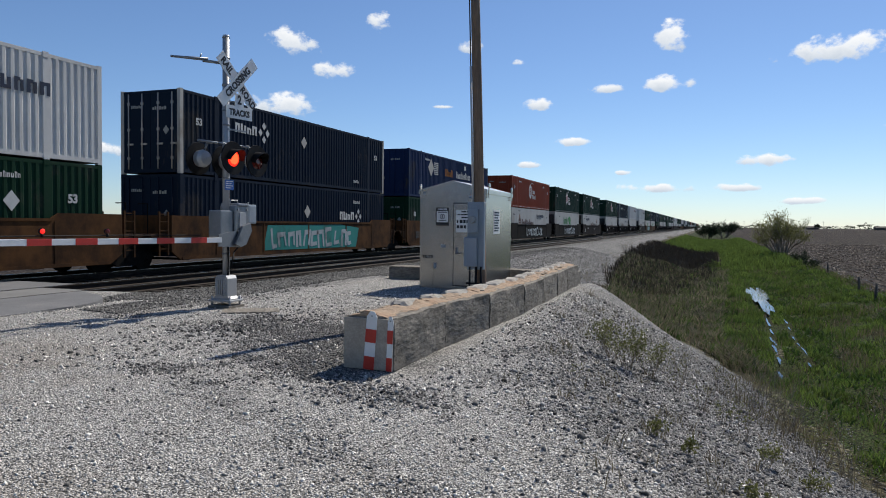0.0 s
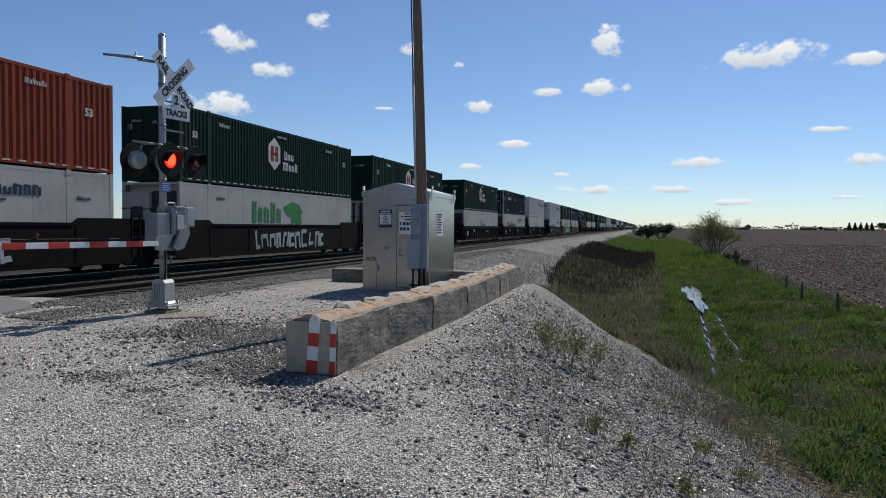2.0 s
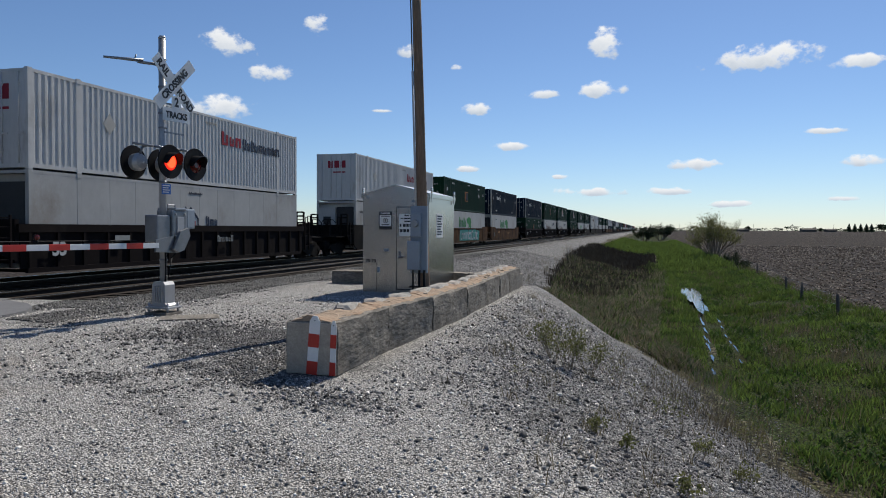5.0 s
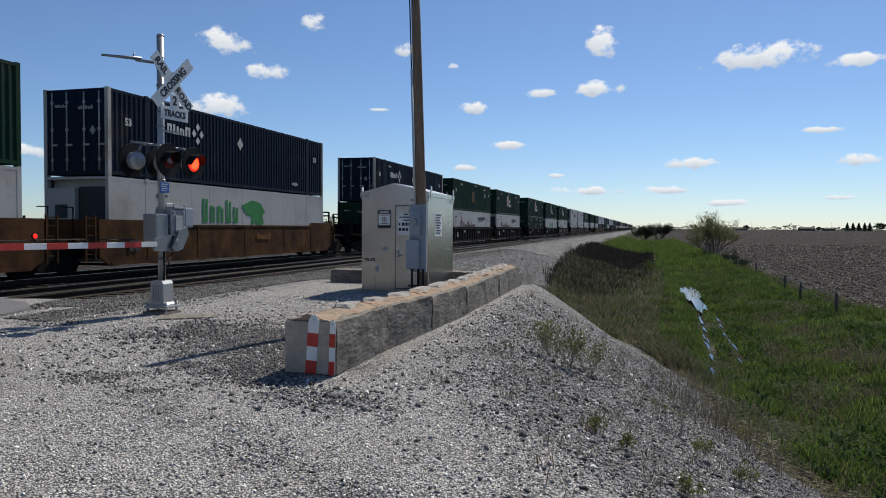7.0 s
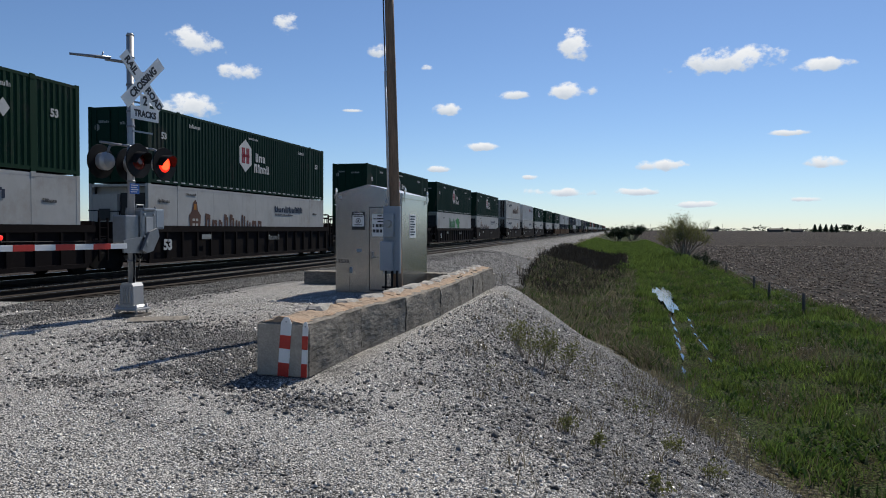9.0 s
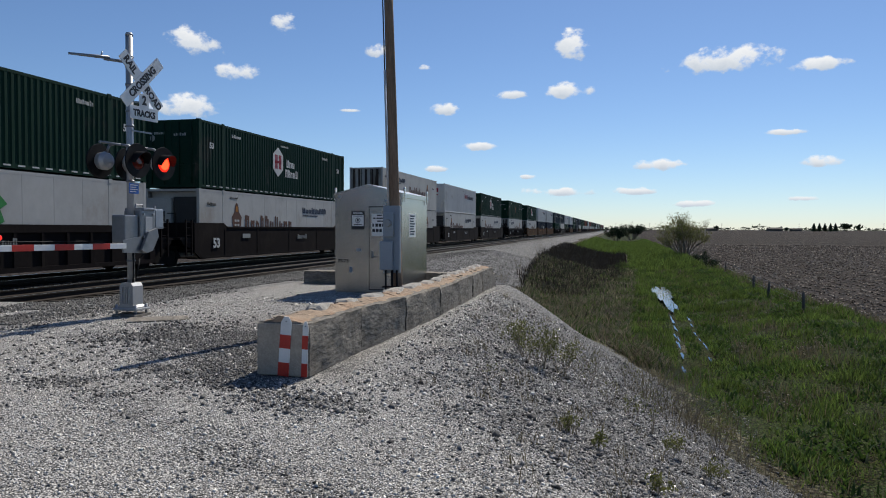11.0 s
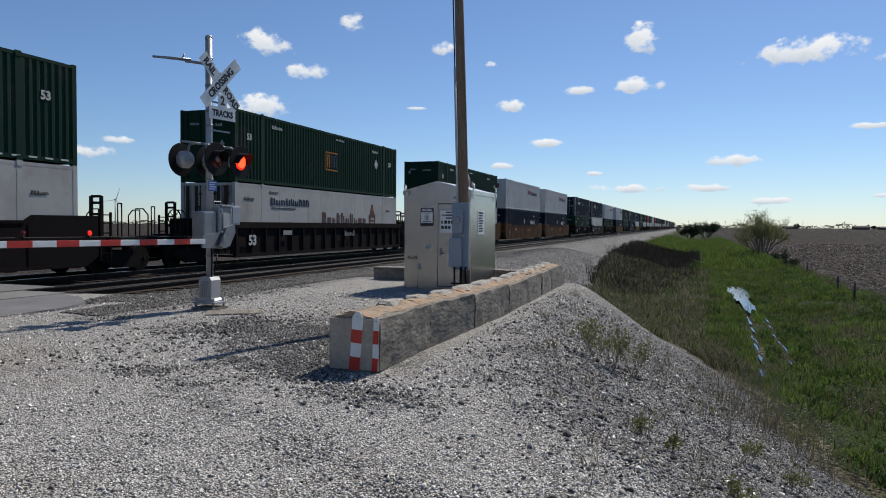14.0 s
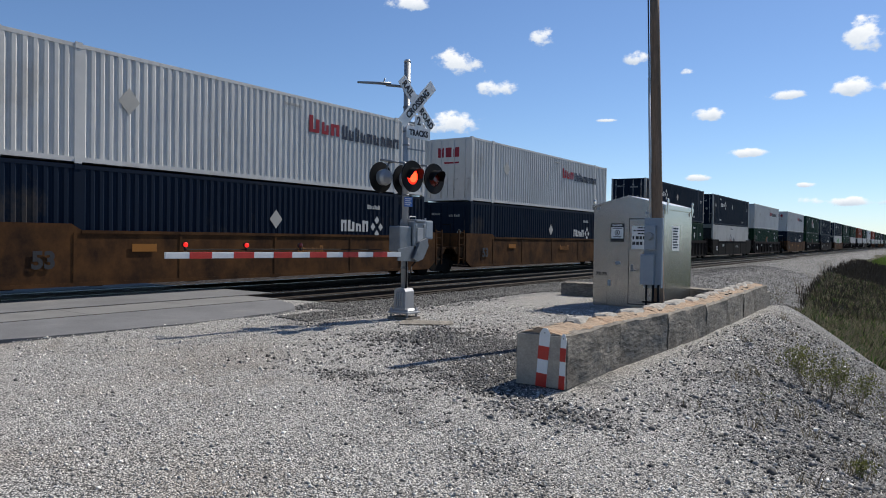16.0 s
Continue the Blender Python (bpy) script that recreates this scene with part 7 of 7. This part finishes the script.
def build_far():
    rr = random.Random(6)

    def at(az, d):
        return -d * math.sin(math.radians(az)), d * math.cos(math.radians(az))
    fz = -1.2
    # conifer shelter belt and farm trees
    con = None
    for az, s in ((-13.75, 12), (-14.1, 13), (-14.45, 12), (-14.8, 13.5), (-15.1, 11)):
        x, y = at(az, 1150)
        m = pose(x, y, fz)
        if con is None:
            con = thing("conifer", m, "dark conifer of a farm shelter belt", "tree", "shelter belt")
            bm = bmesh.new()
            for k in range(9):
                r = 5.2 * (1 - k / 10.5)
                n = 12
                c = bm.verts.new((0, 0, 1.0 + k * 1.25 + 2.2))
                ring = [bm.verts.new((r * rr.uniform(0.7, 1.1) * math.cos(i * math.tau / n), r * rr.uniform(0.7, 1.1) * math.sin(i * math.tau / n), 1.0 + k * 1.25 + rr.uniform(-0.4, 0.4))) for i in range(n)]
                for i in range(n):
                    bm.faces.new((ring[i], ring[(i + 1) % n], c))
            tube(bm, (0, 0, -1), (0, 0, 11), 0.35, 0.1, 6)
            part("crown", bm, M_DARKLEAF, con)
        else:
            copy_thing(con, m)
    for k, (az, d, s) in enumerate(((-15.75, 1150, 15), (-16.6, 1180, 11), (-7.2, 1500, 11), (-11.6, 1600, 9), (-12.0, 1620, 9), (-10.9, 1580, 8), (6.9, 1700, 10), (-2.0, 1800, 9))):
        x, y = at(az, d)
        plant("tree", pose(x, y, fz), 70 + k, s, "distant farm tree across the field", "tree", "distant trees", M_DARKLEAF, 700, 0.9, 4, 0.6, M_BARK, 2)
    # farm buildings
    for k, (az, d, w, h) in enumerate(((-11.2, 1450, 26, 7), (-12.6, 1500, 18, 6), (-6.9, 1500, 20, 6), (-5.9, 1550, 14, 5))):
        x, y = at(az, d)
        b = thing("farm_building", pose(x, y, fz, 0, 0, -az), "low dark farm building on the horizon", "building", "farm buildings")
        bm = bmesh.new()
        box(bm, -w / 2, w / 2, -5, 5, -0.5, h * 0.6)
        part("wall", bm, M_POSTWOOD, b)
        bm = bmesh.new()
        prism(bm, [(-5.6, h * 0.6), (5.6, h * 0.6), (0, h)], w + 1, "x", -w / 2 - 0.5)
        part("roof", bm, M_POSTWOOD, b)
    # power poles on the horizon
    first = None
    for k in range(16):
        az = -18 + k * 2.6
        x, y = at(az, 1250)
        m = pose(x, y, fz, 0, 0, -az)
        if first is None:
            first = thing("power_pole", m, "distant wooden power pole with a crossarm", "power pole", "distant power line")
            bm = bmesh.new()
            tube(bm, (0, 0, -1), (0, 0, 13), 0.2, 0.14, 6)
            box(bm, -1.2, 1.2, -0.1, 0.1, 12, 12.25)
            part("pole", bm, M_POSTWOOD, first)
        else:
            copy_thing(first, m)
    # low woods along the skyline
    rg = np.random.default_rng(7)
    V, T = [], []
    for k in range(5200):
        az = rg.uniform(-60, 75)
        d = rg.uniform(2300, 3000)
        x, y = at(az, d)
        hh = 7 + 7 * max(0, math.sin(az * 1.1) + 0.6 * math.sin(az * 3.7 + 1))
        z = fz + rg.uniform(0, hh)
        o = len(V)
        r = rg.uniform(4, 10)
        for _ in range(3):
            V.append((x + rg.normal(0, r), y + rg.normal(0, r), z + rg.normal(0, 2.0)))
        T.append((o, o + 1, o + 2))
    me = quick_mesh("far_woods", np.array(V), np.array(T), [M_DARKLEAF])
    tagged(new("far_woods", me), "dark low woods along the skyline", "woods", kind="stuff")
    # wind turbines
    for k, (az, d) in enumerate(((44.0, 2600), (49.5, 2900), (56.8, 2300), (55.8, 2700), (52.0, 2500))):
        x, y = at(az, d)
        t = thing("wind_turbine", pose(x, y, fz, 0, 0, az + 25), "white wind turbine far across the plain", "wind turbine", "wind turbines")
        bm = bmesh.new()
        tube(bm, (0, 0, 0), (0, 0, 80), 2.4, 1.5, 10)
        part("tower", bm, M_WHITESIGN, t)
        bm = bmesh.new()
        box(bm, -2, 2, -4, 6, 78.5, 82)
        part("nacelle", bm, M_WHITESIGN, t)
        for j in range(3):
            a = math.radians(20 + 37 * k + 120 * j)
            bm = bmesh.new()
            tube(bm, (0, -5, 80), (42 * math.sin(a), -5, 80 + 42 * math.cos(a)), 1.6, 0.4, 6)
            part("blade", bm, M_WHITESIGN, t)


build_far()


# ---------------------------------------------------------------- clouds
def cloud_material(k):
    m = bpy.data.materials.new("cloud")
    m.use_nodes = True
    n, l = m.node_tree.nodes, m.node_tree.links
    n.remove(n["Principled BSDF"])
    tc = n.new("ShaderNodeTexCoord")
    mp = n.new("ShaderNodeMapping")
    mp.inputs["Location"].default_value = (k * 3.7, k * 1.3, k * 0.9)
    mp.inputs["Scale"].default_value = (0.0055, 0.0075, 0.0055)
    l.new(tc.outputs["Object"], mp.inputs["Vector"])
    no = n.new("ShaderNodeTexNoise")
    no.inputs["Scale"].default_value = 1.6
    no.inputs["Detail"].default_value = 6
    no.inputs["Roughness"].default_value = 0.56
    l.new(mp.outputs[0], no.inputs["Vector"])
    # distance from the middle, in half sizes
    sep = n.new("ShaderNodeSeparateXYZ")
    l.new(tc.outputs["Generated"], sep.inputs[0])

    def math_(op, a, b):
        q = n.new("ShaderNodeMath")
        q.operation = op
        for i, v in enumerate((a, b)):
            if v is None:
                continue
            if isinstance(v, (int, float)):
                q.inputs[i].default_value = v
            else:
                l.new(v, q.inputs[i])
        return q.outputs[0]
    u = math_("MULTIPLY", math_("SUBTRACT", sep.outputs[0], 0.5), 2.0)
    v = math_("MULTIPLY", math_("SUBTRACT", sep.outputs[1], 0.42), 1.9)
    below = math_("MULTIPLY", math_("MINIMUM", v, 0.0), 0.9)
    rr = math_("ADD", math_("MULTIPLY", u, u), math_("ADD", math_("MULTIPLY", v, v), math_("MULTIPLY", below, below)))
    den = math_("SUBTRACT", math_("MULTIPLY", no.outputs[0], 2.15), math_("ADD", math_("MULTIPLY", rr, 0.85), 0.62))
    mr = n.new("ShaderNodeMapRange")
    mr.inputs[1].default_value, mr.inputs[2].default_value = 0.0, 0.45
    mr.interpolation_type = "SMOOTHSTEP"
    l.new(den, mr.inputs[0])
    # greyer inside and beneath, whiter rim
    mr2 = n.new("ShaderNodeMapRange")
    mr2.inputs[1].default_value, mr2.inputs[2].default_value = -0.5, 0.45
    l.new(math_("ADD", v, math_("MULTIPLY", math_("SUBTRACT", no.outputs[0], 0.5), -1.2)), mr2.inputs[0])
    mx = n.new("ShaderNodeMix")
    mx.data_type = "RGBA"
    mx.inputs[6].default_value = (0.58, 0.65, 0.74, 1)
    mx.inputs[7].default_value = (0.97, 0.98, 0.99, 1)
    l.new(mr2.outputs[0], mx.inputs[0])
    em = n.new("ShaderNodeEmission")
    l.new(mx.outputs[2], em.inputs[0])
    em.inputs[1].default_value = 0.95
    tr = n.new("ShaderNodeBsdfTransparent")
    ms = n.new("ShaderNodeMixShader")
    l.new(mr.outputs[0], ms.inputs[0])
    l.new(tr.outputs[0], ms.inputs[1])
    l.new(em.outputs[0], ms.inputs[2])
    l.new(ms.outputs[0], n["Material Output"].inputs["Surface"])
    return m


# bearing left of the tracks, elevation, width and height, all in degrees
CLOUDS = [(-8.3, 12.56, 6.8, 1.8), (29.46, 12.04, 3.2, 1.3), (32.4, 14.04, 3.4, 2.0), (33.0, 9.35, 5.6, 1.7), (12.96, 9.6, 2.7, 0.9),
          (3.9, 10.88, 4.7, 1.1), (8.04, 10.68, 2.5, 0.75), (10.46, 6.64, 3.4, 0.65), (-3.63, 5.03, 4.6, 0.8), (3.0, 14.3, 2.5, 2.2),
          (-12.4, 7.08, 2.4, 0.46), (4.42, 3.01, 5.9, 0.65), (13.83, 4.86, 2.05, 0.5), (14.57, 12.76, 1.2, 0.5), (18.55, 14.0, 1.6, 0.95),
          (-15.0, 4.92, 3.0, 0.8), (-14.4, 11.65, 3.7, 0.95), (25.78, 15.83, 2.0, 1.6), (-1.95, 3.0, 3.2, 0.55), (6.4, 4.2, 1.8, 0.36),
          (20.65, 9.36, 1.4, 0.27), (-6.0, 2.0, 3.7, 0.46), (45.75, 5.3, 4.1, 0.9), (43.3, 6.2, 2.7, 0.55), (-13.7, 2.3, 2.3, 0.36),
          (50.0, 4.4, 3.4, 0.8), (54.0, 3.4, 3.0, 0.6), (36.5, 18.3, 3.6, 1.0), (56.5, 7.0, 3.2, 0.7)]


def build_clouds():
    made = []
    R = 4300
    for k, (az, el, w, h) in enumerate(CLOUDS):
        a, e = math.radians(az), math.radians(el)
        c = Vector((-R * math.cos(e) * math.sin(a), R * math.cos(e) * math.cos(a), R * math.sin(e)))
        W, H = R * math.radians(w) * 0.72, R * math.radians(h) * 0.8
        me = mesh_of("cloud", [(-W, -H, 0), (W, -H, 0), (W, H, 0), (-W, H, 0)], [(0, 1, 2, 3)], [cloud_material(k)])
        ob = new("cloud", me)
        ob.visible_shadow = False
        m = look(c, (0, 0, 0))
        ob.matrix_basis = m
        tagged(ob, "small white fair-weather cloud in a blue sky", "cloud", "fair-weather clouds", "backdrop")
        made.append((ob, az, el))
    return made


CLOUD_OBS = build_clouds()


# ---------------------------------------------------------------- what moves
def flash_rows(lit_at_start, changes, base):
    """Rows for a lamp disc that turns over at each change. Its glowing side faces out at 0 degrees."""
    f = 1 / 30
    ang = 0 if lit_at_start else 180
    rows = [(0.0, base @ pose(0, 0, 0, 0, 0, ang))]
    for t in changes:
        k = round(t * 30)
        for j, d in ((-1, 0), (0, 60), (1, 120), (2, 180)):
            rows.append(((k + j) * f, base @ pose(0, 0, 0, 0, 0, ang + d)))
        ang += 180
    if rows[-1][0] < 15.99:
        rows.append((16.0, base @ pose(0, 0, 0, 0, 0, ang)))
    return rows


def motions():
    for ob, s, z in MOVING:
        walk(ob, [(0.0, pose(TRACK_X[1], s, z)), (16.0, pose(TRACK_X[1], s - SPEED * 16.0, z))])
    to_right = [0.29 + 0.95 * i for i in range(17)]
    to_left = [0.722 + 0.954 * i for i in range(16)] + [15.93]
    changes = [t for t in sorted(to_right + to_left) if 0.1 < t < 15.94]
    still = Matrix.Identity(4)
    walk(BULBS[0], flash_rows(True, changes, still))
    walk(BULBS[1], flash_rows(False, changes, still))
    for i, lit in ((0, False), (1, True)):
        b = GATE_BULBS[i]
        walk(b, flash_rows(lit, changes, Matrix.Translation(b.location.copy()) @ pose(0, 0, 0, 0, 0, 180)))
    for ob, az, el in CLOUD_OBS:
        m0 = ob.matrix_basis.copy()
        drift = Vector((-1.0, 0.0, 0.0)) * 4.4
        walk(ob, [(0.0, Matrix.Translation(-drift * 1.5) @ m0), (16.0, Matrix.Translation(drift * 14.5) @ m0)])


motions()
